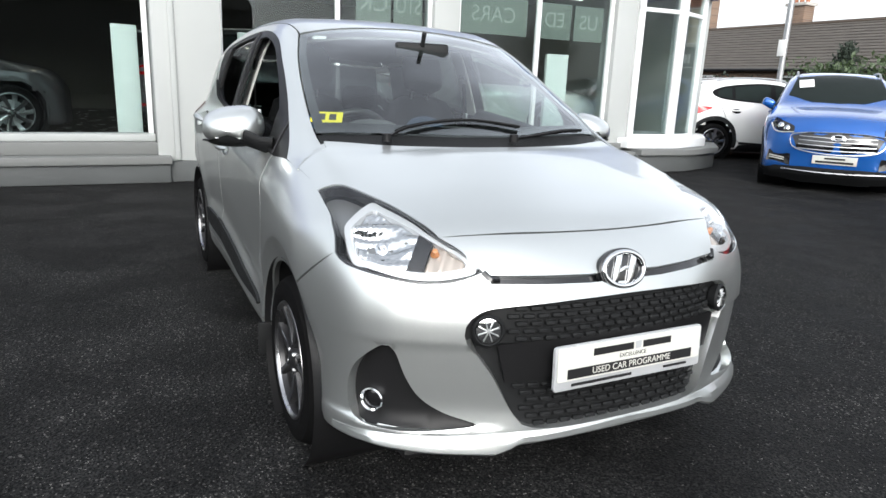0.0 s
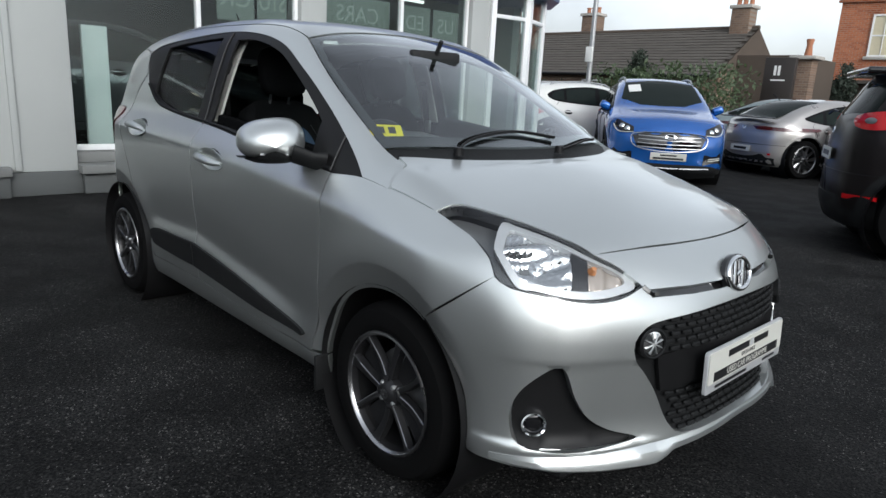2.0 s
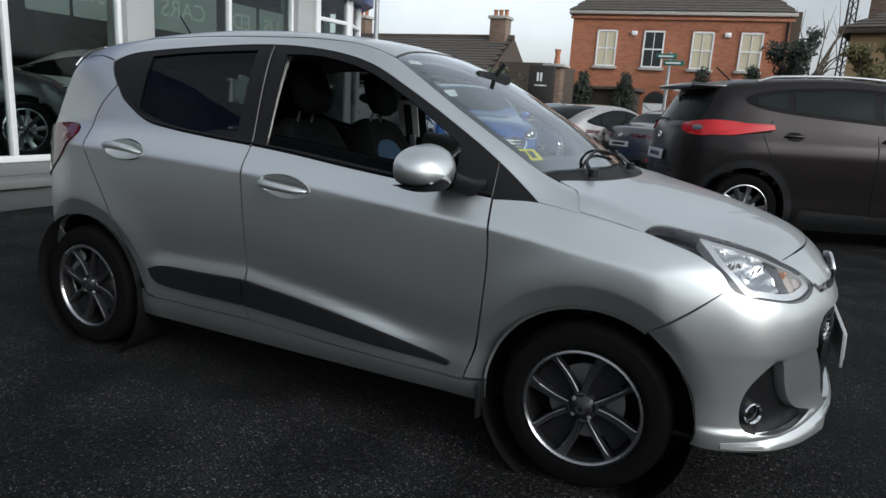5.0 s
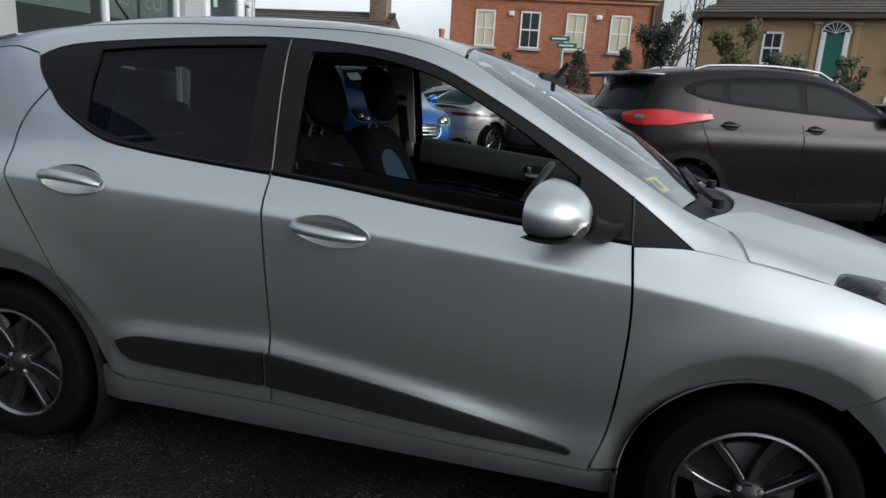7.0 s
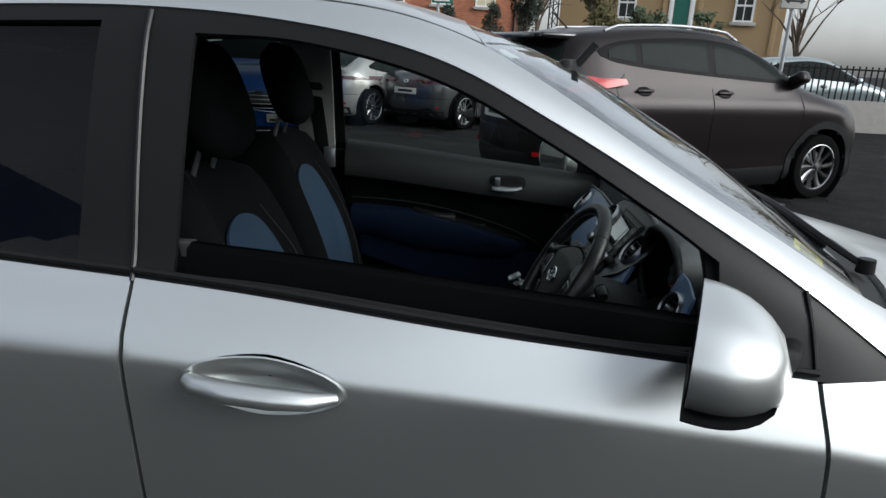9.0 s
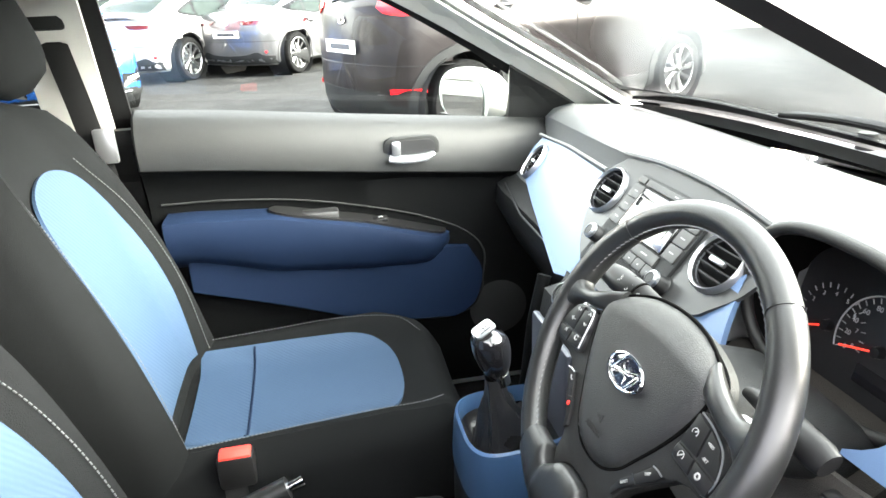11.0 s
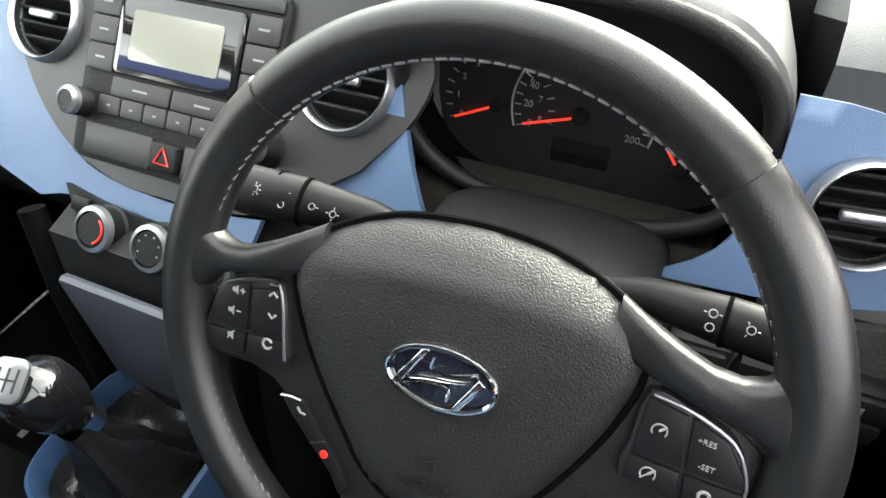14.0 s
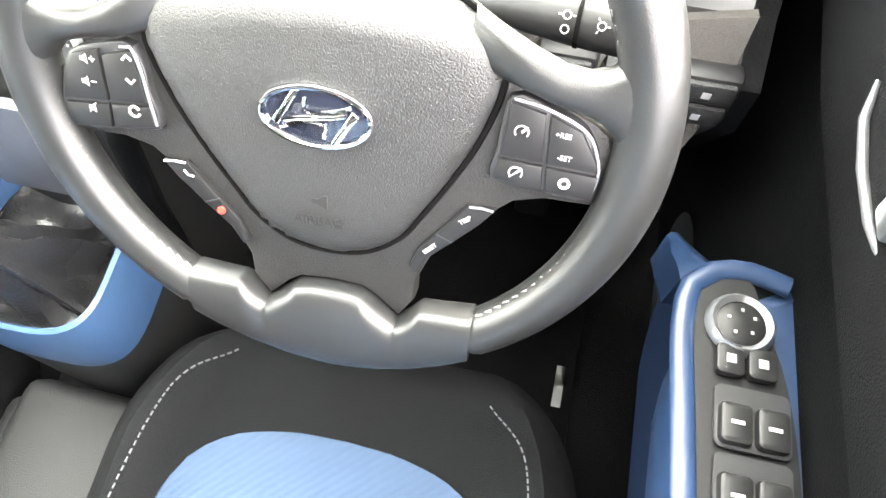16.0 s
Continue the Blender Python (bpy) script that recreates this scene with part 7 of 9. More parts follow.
# ---------------------------------------------------------------- cabin lining (parts of the car)
for s, v in ((-1, "R"), (1, "L")):
    lo = SH.lay(v, crom([(-.26, .955)] + [(x, z - .005) for x, z in dlo_top[::-1][1:]] + [(-2.349, 1.345), (-2.47, 1.365), (-2.60, 1.35)], .03))
    up = SH.lay("T", [(x, s * y) for x, y in crom([(-2.62, .505), (-2.3, .525), (-1.9, .530), (-1.3, .525), (-.96, .512), (-.915, .515), (-.7, .572), (-.45, .612), (-.28, .628)], .03)])
    SH.panel("pillar_trim", flat45(lo, s) + flat45(up, s), oblique(s), M["trim_light"], car, off=-.028, thick=.005, res=.04)
    SH.panel("centre_pillar_trim", joined([(-1.405, 1.05), (-1.395, 1.42)], [(-1.395, 1.42), (-1.52, 1.42)], [(-1.52, 1.42), (-1.53, 1.05)], [(-1.53, 1.05), (-1.405, 1.05)]), v, M["trim_light"], car, off=-.045, thick=.01)
    SH.panel("centre_pillar_lower", joined([(-1.34, .25), (-1.36, 1.06)], [(-1.36, 1.06), (-1.56, 1.06)], [(-1.56, 1.06), (-1.54, .25)], [(-1.54, .25), (-1.34, .25)]), v, M["dash_dark"], car, off=-.06, thick=.01)
    SH.panel("sail_trim", joined([(-.24, .95), (-.40, 1.062), (-.54, 1.145)], [(-.54, 1.145), (-.535, .955)], [(-.535, .955), (-.24, .935)], [(-.24, .935), (-.24, .95)]), v, M["dash_dark"], car, off=-.030, thick=.012)
    SH.panel("rear_door_trim", joined([(-1.52, .30), (-1.52, 1.05)], [(-1.52, 1.05), (-1.9, 1.075), (-2.1, 1.12)], [(-2.1, 1.12), (-2.28, .9), (-2.05, .35)], [(-2.05, .35), (-1.52, .30)]), v, M["dash_dark"], car, off=-.06, thick=.01, res=.08)
    SH.panel("quarter_trim", joined([(-2.08, 1.08), (-2.08, 1.36)], [(-2.08, 1.36), (-2.55, 1.34)], [(-2.55, 1.34), (-2.70, .90)], [(-2.70, .90), (-2.30, .90), (-2.08, 1.08)]), v, M["dash_dark"], car, off=-.05, thick=.01, res=.08)
    part("seat_belt", tube([(-1.47, s * .60, 1.27), (-1.445, s * .605, 1.1), (-1.41, s * .615, .8), (-1.36, s * .63, .35)], .024, 6, flat=.07, up=(0, 1, 0)), M["satin_black"], car)
    part("belt_guide", box(-1.50, s * .595 - .012, 1.24, -1.43, s * .595 + .012, 1.30, .01), M["dash_dark"], car)
    part("belt_tongue", box(-1.43, s * .595 - .008, .98, -1.39, s * .595 + .008, 1.05, .004), M["satin_silver"], car)
SH.panel("headlining", roof, "T", M["headliner"], car, off=-.045, thick=.008, res=.08)
part("cabin_floor", box(-2.6, -.70, .21, -.08, .70, .265, .01), M["carpet"], car)
part("tunnel", box(-2.0, -.10, .25, -.30, .10, .40, .04, 3), M["carpet"], car)
part("boot_floor", box(-2.85, -.62, .25, -2.25, .62, .50, .02), M["carpet"], car)
part("boot_shelf", box(-2.80, -.58, .93, -2.32, .58, .95, .006), M["dash_dark"], car)

# interior mirror
rm = thing("rear_view_mirror", Matrix.Translation((-.70, -.02, 1.350)) @ Matrix.Rotation(radians(-14), 4, "Z"), "black rear-view mirror hung from the windscreen", "mirror")
part("housing", box(-.012, -.12, -.032, .022, .12, .032, .014, 3), M["dash_dark"], rm)
part("glass", box(-.0145, -.112, -.026, -.0125, .112, .026, .0005, 1), mirror_mat, rm)
part("stem", tube([(.02, 0, .02), (.06, 0, .07)], .010, 8), M["dash_dark"], rm)
part("day_night_tab", box(-.012, -.012, -.046, .004, .012, -.030, .003), M["dash_dark"], rm)

# ---------------------------------------------------------------- dashboard
dash = thing("dashboard", Matrix.Translation((-.5, 0, .6)), "dark grey moulded dashboard with blue inlays and round vents", "dashboard")
dash_i = dash.matrix_world.inverted()


def dpart(name, bm, material, label="", parent=None):
    """A part given in car coordinates, hung under the dashboard."""
    o = part(name, bm, material, parent or dash, label)
    if parent is None:
        o.matrix_basis = dash_i
    return o


SO, SU, SV = Vector((-.5516, 0, .897)), Vector((0, -1, 0)), Vector((.63, 0, .7766))
SN = SU.cross(SV).normalized()


def stack_m(u, w, off=0.0):
    """Pose on the sloping centre fascia; z faces the cabin."""
    return Matrix.Translation(SO + SU * u + SV * w + SN * off) @ Matrix((SU, SV, SN)).transposed().to_4x4()


def on_stack(V2, off=0.0):
    return np.array([tuple(SO + SU * a + SV * b + SN * off) for a, b in V2])


def dash_body():
    secs = []
    ys = [-.592, -.588, -.575, -.55, -.5, -.485, -.47, -.4, -.3, -.21, -.195, -.18, -.12, -.06, 0, .06, .12, .2, .3, .4, .5, .58, .64, .68, .70]
    for y in ys:
        e = min(1, (.705 - abs(y)) / .12)
        e = math.sqrt(max(0, 1 - (1 - e) ** 2))
        k = .06 * (1 - e)
        mid = math.exp(-(y / .16) ** 2)
        b = .012 * mid
        secs.append([(-.12, y, .78), (-.16, y, .985 - k), (-.22, y, 1.006 - k), (-.30, y, 1.022 + b - k), (-.40, y, 1.030 + b - k), (-.445 + k, y, 1.022 + b - k), (-.466 + k, y, 1.004 + b - k),
                     (-.466 + k, y, .955 - k * .3), (-.492 + k, y, .915), (-.540 + k, y, .870 - .02 * mid), (-.585 + k, y, .846 - .03 * mid), (-.585 + .5 * k, y, .80), (-.53, y, .70), (-.45, y, .58), (-.33, y, .46), (-.15, y, .42)])
        if -.48 < y < -.19:
            # the instruments sit in a recess
            secs[-1][4:11] = [(-.36, y, 1.020), (-.385, y, 1.000), (-.395, y, .970), (-.400, y, .940), (-.405, y, .880), (-.44, y, .846), (-.54, y, .838)]
    return loft(secs)


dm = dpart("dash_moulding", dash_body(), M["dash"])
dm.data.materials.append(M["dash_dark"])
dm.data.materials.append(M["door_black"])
# glare-lit top in the paler colour, lower faces dark, recess and driver's end near black
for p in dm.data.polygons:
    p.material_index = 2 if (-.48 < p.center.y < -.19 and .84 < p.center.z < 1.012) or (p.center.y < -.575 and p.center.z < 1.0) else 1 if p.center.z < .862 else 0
dpart("glovebox_line", tube([(-.600, .16, .842), (-.598, .40, .846), (-.57, .60, .856)], .0025, 6), M["ink"])
# blue inlay before the passenger
blue_l = joined([(-.545, .088), (-.40, .094), (-.225, .090)], [(-.225, .090), (-.198, .045), (-.165, .0), (-.128, -.036), (-.092, -.056), (-.04, -.066), (.04, -.068), (.105, -.06)], [(.105, -.06), (.10, -.082)], [(.10, -.082), (0, -.088), (-.10, -.088), (-.145, -.098)], [(-.145, -.098), (-.22, -.078), (-.34, -.045), (-.46, -.012)], [(-.46, -.012), (-.515, .004), (-.545, .03), (-.552, .06), (-.545, .088)], step=.015)
def circle(cx, cy, rx, ry, n=32):
    return [(cx + rx * math.cos(a), cy + ry * math.sin(a)) for a in np.linspace(0, 2 * math.pi, n, endpoint=False)]


dpart("blue_inlay", mesh_sheet(blue_l, lambda V: on_stack(V, .010) + np.array([[.045 * max(0, (-a - .38)) ** 1.2, 0, 0] for a, b in V]), holes=(circle(-.488, .036, .0235, .037),), thick=.006), M["blue_trim"], "pale blue textured inlay")
dpart("inlay_edge", tube([tuple(p) for p in on_stack([(-.555, .092), (-.40, .100), (-.22, .097)], .010)], .004, 6), M["dash"])
# centre fascia
bez = joined([(-.180, .132), (-.09, .142), (0, .145), (.09, .142), (.180, .132)], [(.180, .132), (.226, .095), (.222, .05), (.185, .0)], [(.185, .0), (.14, -.030), (.10, -.056), (.05, -.064), (0, -.066), (-.05, -.064), (-.098, -.052)], [(-.098, -.052), (-.135, -.030), (-.172, .005), (-.205, .055), (-.218, .09), (-.180, .132)], step=.012)
dpart("centre_fascia", mesh_sheet(bez, lambda V: on_stack(V, .012), holes=(circle(-.165, .068, .038, .038), circle(.158, .066, .038, .038)), thick=.006), M["radio_grey"], "dark grey centre fascia with radio")
top = on_stack([(-.19, .138), (-.09, .149), (0, .152), (.09, .149), (.19, .138)], .014)
dpart("fascia_top_trim", tube([tuple(p) for p in crom(top, .02)], .006, 8), M["dash"])


def round_vent(m, r, tilt=0.0):
    """Round air vent: satin ring, dark cup, five slats and a chrome tab."""
    v = dpart("air_vent", lathe([(r * .88, -.004), (r * .93, .006), (r * .98, .008), (r * 1.04, .005), (r * 1.07, -.004)], 44, m), M["satin_silver"], "round vent with a satin silver ring")
    part("vent_cup", lathe([(r * .90, .004), (r * .86, -.028), (0, -.030)], 36, m), M["ink"], v)
    for k in (-2, -1, 0, 1, 2):
        y = k * r * .31
        w = math.sqrt(max(1e-6, (r * .84) ** 2 - y * y))
        part("slat", box(-w, -.0015, -.010, w, .0015, .010, .001, 1, m=m @ Matrix.Rotation(tilt, 4, "Z") @ Matrix.Translation((0, y, -.008)) @ Matrix.Rotation(radians(-28), 4, "X")), M["dash_dark"], v)
    part("vent_tab", box(-.015, -.0035, 0, .015, .0035, .007, .002, 2, m=m @ Matrix.Rotation(tilt, 4, "Z")), M["satin_silver"], v)
    return v


round_vent(stack_m(-.165, .068, .014), .041)
round_vent(stack_m(.158, .066, .014), .041)
vl = stack_m(-.488, .036, .011) @ Matrix.Diagonal((.62, 1, 1, 1))
round_vent(vl, .040)
# radio: face, screen, buttons
face = rounded_rect(.206, .170, .012, cx=-.002, cy=.036)
dpart("radio_face", prism(face, .006, stack_m(0, 0, .012), .002), M["dash_dark"])
dpart("screen_bezel", prism(rounded_rect(.132, .070, .006, cx=-.002, cy=.066), .004, stack_m(0, 0, .018), .0015), M["gloss_black"])
dpart("radio_screen", prism(rounded_rect(.096, .043, .003, cx=-.003, cy=.066), .001, stack_m(0, 0, .022)), M["lcd"], "pale blank radio display")


def key(u, w, a, b, mark=.4, off=.018, parent=None):
    k = dpart("radio_button", prism(rounded_rect(a, b, .002, 3), .003, stack_m(u, w, off), .0008), M["radio_key"], parent=parent)
    if mark:
        part("mark", box(-a * mark / 2, -.0009, .0031, a * mark / 2, .0009, .0034, m=stack_m(u, w, off)), M["icon"], k)
    return k


for i in range(3):
    key(-.0845, .0905 - i * .0243, .031, .0228, .35)
    key(.0815, .0905 - i * .0243, .031, .0228, .35)
key(-.0885, .1105, .022, .0105, 0)
key(.0115, .1105, .170, .0105, .06)
key(-.0335, .0195, .066, .0165, .25)
key(.0345, .0195, .066, .0165, .25)
for i in range(6):
    key(-.0660 + i * .0262, .0020, .0250, .0160, .15)
key(-.050, -.030, .078, .028, 0)
key(.055, -.030, .062, .028, 0)
tri = dpart("hazard_button", prism(rounded_rect(.030, .024, .003, 3), .006, stack_m(.005, -.030, .018), .0015), M["button"])
part("hazard_mark", tube([stack_m(.005, -.030, .0245) @ Vector(p) for p in ((-.008, -.006, 0), (.008, -.006, 0), (0, .008, 0))], .0011, 5, True), M["red_print"], tri)
for u in (-.098, .100):
    kn = dpart("radio_knob", lathe([(0, .024), (.0095, .024), (.0125, .020), (.0135, .004), (.016, 0)], 28, stack_m(u, -.001, .014)), M["button"])
    part("knob_ring", lathe([(.0085, .0245), (.0125, .0225), (.0132, .018), (.012, .018)], 28, stack_m(u, -.001, .014)), M["satin_silver"], kn)
# heater panel
hp = joined([(-.108, -.078), (-.05, -.086), (.04, -.088), (.115, -.08)], [(.115, -.08), (.10, -.135)], [(.10, -.135), (.0, -.142), (-.070, -.135)], [(-.070, -.135), (-.108, -.078)], step=.012)
dpart("heater_panel", mesh_sheet(hp, lambda V: on_stack(V, .016), thick=.012), M["dash_dark"])
for k, u in enumerate((-.045, .020, .085)):
    m = stack_m(u, -.106, .018)
    kn = dpart("heater_knob", lathe([(0, .020), (.015, .020), (.019, .016), (.020, .002), (.0225, 0)], 32, m), M["button"], "heater knob with a bright ring")
    part("knob_ring", lathe([(.0165, .0215), (.0205, .020), (.0215, .015), (.0195, .014)], 32, m), M["satin_silver"], kn)
    if k == 0:
        part("red_arc", tube([m @ Vector((.0125 * math.cos(a), .0125 * math.sin(a), .0205)) for a in np.linspace(-1.2, .9, 10)], .0012, 5), M["red_print"], kn)
    else:
        for a in np.linspace(-2, 2, 6):
            part("mark", box(-.0008, -.0008, .020, .0008, .0008, .0206, m=m @ Matrix.Translation((.0115 * math.sin(a), .0115 * math.cos(a), 0))), M["icon"], kn)
dpart("heater_key", prism(rounded_rect(.022, .014, .003), .004, stack_m(-.082, -.092, .017), .001), M["button"])
# lower stack down to the console
dpart("stack_lower_panel", loft([[(-.655, -.098, .825), (-.655, .098, .825), (-.50, .13, .84), (-.50, -.13, .84)], [(-.672, -.092, .74), (-.672, .092, .74), (-.50, .12, .74), (-.50, -.12, .74)], [(-.678, -.088, .62), (-.678, .088, .62), (-.50, .10, .62), (-.50, -.10, .62)], [(-.70, -.088, .40), (-.70, .088, .40), (-.45, .10, .40), (-.45, -.10, .40)]]), M["dash_dark"])
dpart("stack_face", box(-.685, -.075, .645, -.672, .075, .80, .006), mat("satin_blue_grey", (0.05, 0.055, 0.07), .4, var=.05))
for s in (-1, 1):
    dpart("stack_cheek", tube([(-.645, s * .125, .835), (-.668, s * .108, .76), (-.682, s * .100, .66), (-.70, s * .10, .52)], .012, 10), M["door_black"])

# instrument binnacle
IC = Vector((-.50, -.333, .955))


def arch_ring(x, hw, zt, zb, n=36, pw=2.6):
    out = []
    zm, zh = (zt + zb) / 2, (zt - zb) / 2
    for a in np.linspace(0, 2 * math.pi, n, endpoint=False):
        ca, sa = math.cos(a), math.sin(a)
        y = math.copysign(abs(ca) ** (2 / pw), ca) * hw * .945 * (1 - .02 * sa)
        out.append((x + .02 * sa * 0, IC.y + y, zm + math.copysign(abs(sa) ** (2 / pw), sa) * zh))
    return out


IC.y = -.3325
hood = loft([arch_ring(-.27, .120, 1.035, .80), arch_ring(-.36, .140, 1.056, .80), arch_ring(-.44, .147, 1.064, .815), arch_ring(-.485, .149, 1.062, .838), arch_ring(-.505, .147, 1.058, .860), arch_ring(-.512, .141, 1.050, .866)], caps=False)
dpart("instrument_hood", hood, M["dash"])
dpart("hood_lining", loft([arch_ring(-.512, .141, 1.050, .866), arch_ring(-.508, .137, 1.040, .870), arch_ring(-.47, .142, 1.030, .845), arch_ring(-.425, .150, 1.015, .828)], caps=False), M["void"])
dpart("hood_lip", tube(arch_ring(-.511, .1385, 1.047, .869, 48), .0075, 10, True), M["spoke_black"])
dpart("cluster_ledge", loft([[(-.470, y, .868), (-.508, y, .872), (-.522, y, .868), (-.548, y, .848), (-.560, y, .828), (-.50, y, .828)] for y in np.linspace(-.45, -.20, 8)]), mat("woven_ledge", (0.030, 0.027, 0.0245), .7, spec=0.1, bump=.8, bscale=900, var=.1))
dial_m = Matrix.Translation((-.428, -.333, .940)) @ Matrix((Vector((0, -1, 0)), Vector((.18, 0, .984)), Vector((-.984, 0, .18)))).transposed().to_4x4()
cl = dpart("instrument_face", prism(rounded_rect(.28, .170, .05, cx=-.008, cy=-.012), .003, dial_m @ Matrix.Translation((0, 0, -.004))), M["ink"], "black instrument face with red needles")


def gauge(cx, cy, r, a0, a1, n, labels, ndl, size=.0085, arc=True):
    m = dial_m @ Matrix.Translation((cx, cy, .0005))
    for k in range(n):
        a = radians(a0 + (a1 - a0) * k / (n - 1))
        part("tick", box(-.0006, r - .006, 0, .0006, r, .0006, m=m @ Matrix.Rotation(a - math.pi / 2, 4, "Z")), M["icon"], cl)
    for k, t in enumerate(labels):
        a = radians(a0 + (a1 - a0) * k / (len(labels) - 1))
        if t:
            o = lettering(t, size, M["icon"], cl, m @ Matrix.Translation(((r - .012) * math.cos(a), (r - .012) * math.sin(a), 0)))
    a = radians(ndl)
    part("needle", box(.004, -.0011, .004, r * .86, .0011, .0055, .0005, 1, m=m @ Matrix.Rotation(a, 4, "Z")), M["needle"], cl)
    part("needle_hub", lathe([(0, .009), (.006, .008), (.0075, 0)], 16, m), M["button"], cl)
    if arc:
        part("gauge_arc", tube([m @ Vector(((r + .002) * math.cos(b), (r + .002) * math.sin(b), .001)) for b in np.linspace(radians(a0), radians(a1), 40)], .0011, 5), M["icon"], cl)


gauge(-.080, -.034, .050, 205, -10, 17, ["0", "1", "2", "3", "4", "5", "6", "7", "8"], 205, .0075, arc=False)
gauge(-.008, -.030, .058, 200, -15, 23, ["0", "20", "40", "60", "80", "100", "120", "140", "160", "180", "200"], 198, .0085)
gauge(.078, -.058, .026, 127, 30, 5, ["F", "", "E"], 127, .006, arc=False)
part("dial_display", prism(rounded_rect(.05, .022, .003, cx=-.004, cy=-.064), .0006, dial_m), M["gloss_black"], cl)
# blue inlay between fascia and instruments, and round the driver's outer vent
def flat_x(x, tilt):
    return lambda V: np.array([(x + tilt * (z - .93), y, z) for y, z in V])


dpart("blue_inlay", mesh_sheet(joined([(-.206, .962), (-.172, .925), (-.132, .886)], [(-.132, .886), (-.18, .874), (-.25, .870)], [(-.25, .870), (-.226, .91), (-.206, .962)], step=.012), flat_x(-.538, .62), thick=.008), M["blue_trim"], "pale blue textured inlay")
dpart("blue_inlay", mesh_sheet(joined([(-.468, 1.004), (-.51, 1.002), (-.565, .988)], [(-.565, .988), (-.580, .945), (-.570, .900)], [(-.570, .900), (-.50, .886), (-.412, .880)], [(-.412, .880), (-.448, .905), (-.468, .95), (-.468, 1.004)], step=.012), flat_x(-.540, .42), holes=(circle(-.522, .949, .031, .029),), thick=.006), M["blue_trim"], "pale blue textured inlay")
vrm = Matrix.Translation((-.536, -.522, .949)) @ Matrix((Vector((.12, -.99, 0)).normalized(), Vector((.38, .04, .92)).normalized(), Vector((-.91, -.11, .39)).normalized())).transposed().to_4x4()
round_vent(vrm, .0325, radians(0))
dpart("lower_cover", mesh_sheet(joined([(-.13, .868), (-.30, .862), (-.44, .866), (-.572, .892)], [(-.572, .892), (-.568, .82), (-.545, .74)], [(-.545, .74), (-.40, .70), (-.14, .72)], [(-.14, .72), (-.13, .868)], step=.02), flat_x(-.552, .30), thick=.010), mat("woven_brown_grey", (0.034, 0.031, 0.028), .6, bump=.8, bscale=900, var=.1))
for y in (-.455, -.555):
    sw = dpart("switch_panel", box(-.590, y - .024, .808, -.570, y + .020, .858, .006), M["button"])
    for z in (.821, .845):
        part("rocker", box(-.594, y - .020, z - .010, -.588, y + .016, z + .010, .003), M["dash_dark"], sw)
        part("mark", box(-.5945, y - .004, z - .003, -.5938, y + .002, z + .003), M["icon"], sw)
# steering column
col = []
for t, w, h in ((0, .060, .030), (.25, .074, .042), (.5, .082, .047), (.8, .088, .044), (1, .088, .030)):
    c = Vector((-.678, -.338, .906)).lerp(Vector((-.515, -.335, .856)), t)
    col.append([(c.x, c.y + w * math.copysign(abs(math.cos(a)) ** .7, math.cos(a)), c.z + h * math.copysign(abs(math.sin(a)) ** .7, math.sin(a))) for a in np.linspace(0, 2 * math.pi, 28, endpoint=False)])
cs = dpart("column_shroud", loft(col), M["dash_dark"])
part("ignition", lathe([(.012, .0), (.016, .004), (.019, 0), (.019, -.02)], 20, frame_at((-.655, -.402, .905), (-.5, -.85, .1))), M["satin_silver"], cs)


def stalk(s, parts):
    """Column stalk; s = 1 towards the middle of the car, -1 to the door."""
    y0 = -.333 + s * .055
    pts = [(-.640, y0, .940), (-.645, y0 + s * .03, .948), (-.655, y0 + s * .07, .956), (-.660, y0 + s * .110, .958), (-.660, y0 + s * (.135 if s > 0 else .120), .957)]
    up = (-.62, 0, .78)
    st = dpart("column_stalk", tube(pts, ([.0065, .0110, .0150, .0160, .0125] if s > 0 else [.006, .0100, .0130, .0135, .011]), 16, flat=.70, up=up), M["button"], "black column stalk with white symbols")
    big = .0158 if s > 0 else .0134
    for d in (.068, .088):
        part("collar_groove", tube([(-.6555, y0 + s * d, .9562), (-.6557, y0 + s * (d + .0022), .9564)], big, 16, flat=.72, up=up), M["void"], st)

    def sign(d, off):
        """Pose on the lit face of the stalk, d metres out, off metres across it."""
        c = Vector((-.6500 - .085 * d, y0 + s * d, .9480 + .09 * min(d, .1)))
        n = Vector(up).normalized()
        across = n.cross(Vector((0, 1, 0)))
        return frame_at(c + n * (.0072 + .036 * d) + across * off, n, (0, 0, 1))

    def stroke(m, pts, closed=False):
        part("mark", tube([m @ Vector((x, y, .0004)) for x, y in pts], .0004, 4, closed), M["icon"], st)

    round_ = lambda r, a0=0.0, a1=5.6, n=9: [(r * math.cos(a), r * math.sin(a)) for a in np.linspace(a0, a1, n)]
    for d, off, rays in parts:
        m = sign(d, off)
        stroke(m, round_(.0021), True)
        for a in np.linspace(0, 2 * math.pi, rays, endpoint=False):
            stroke(m, [(.0029 * math.cos(a), .0029 * math.sin(a)), (.0044 * math.cos(a), .0044 * math.sin(a))])



stalk(1, ((.098, .0, 8), (.079, -.003, 3), (.079, .005, 0), (.060, .001, 2), (.046, .002, 4)))
stalk(-1, ((.080, .0, 3), (.062, -.003, 2), (.062, .004, 0)))

# ---------------------------------------------------------------- steering wheel
WC = Vector((-.7235, -.3339, .9375))
WM = Matrix.Translation(WC) @ Matrix((Vector((0, -1, 0)), Vector((.4859, 0, .8740)), Vector((-.8740, 0, .4859)))).transposed().to_4x4() @ Matrix.Rotation(radians(2.6), 4, "Z")
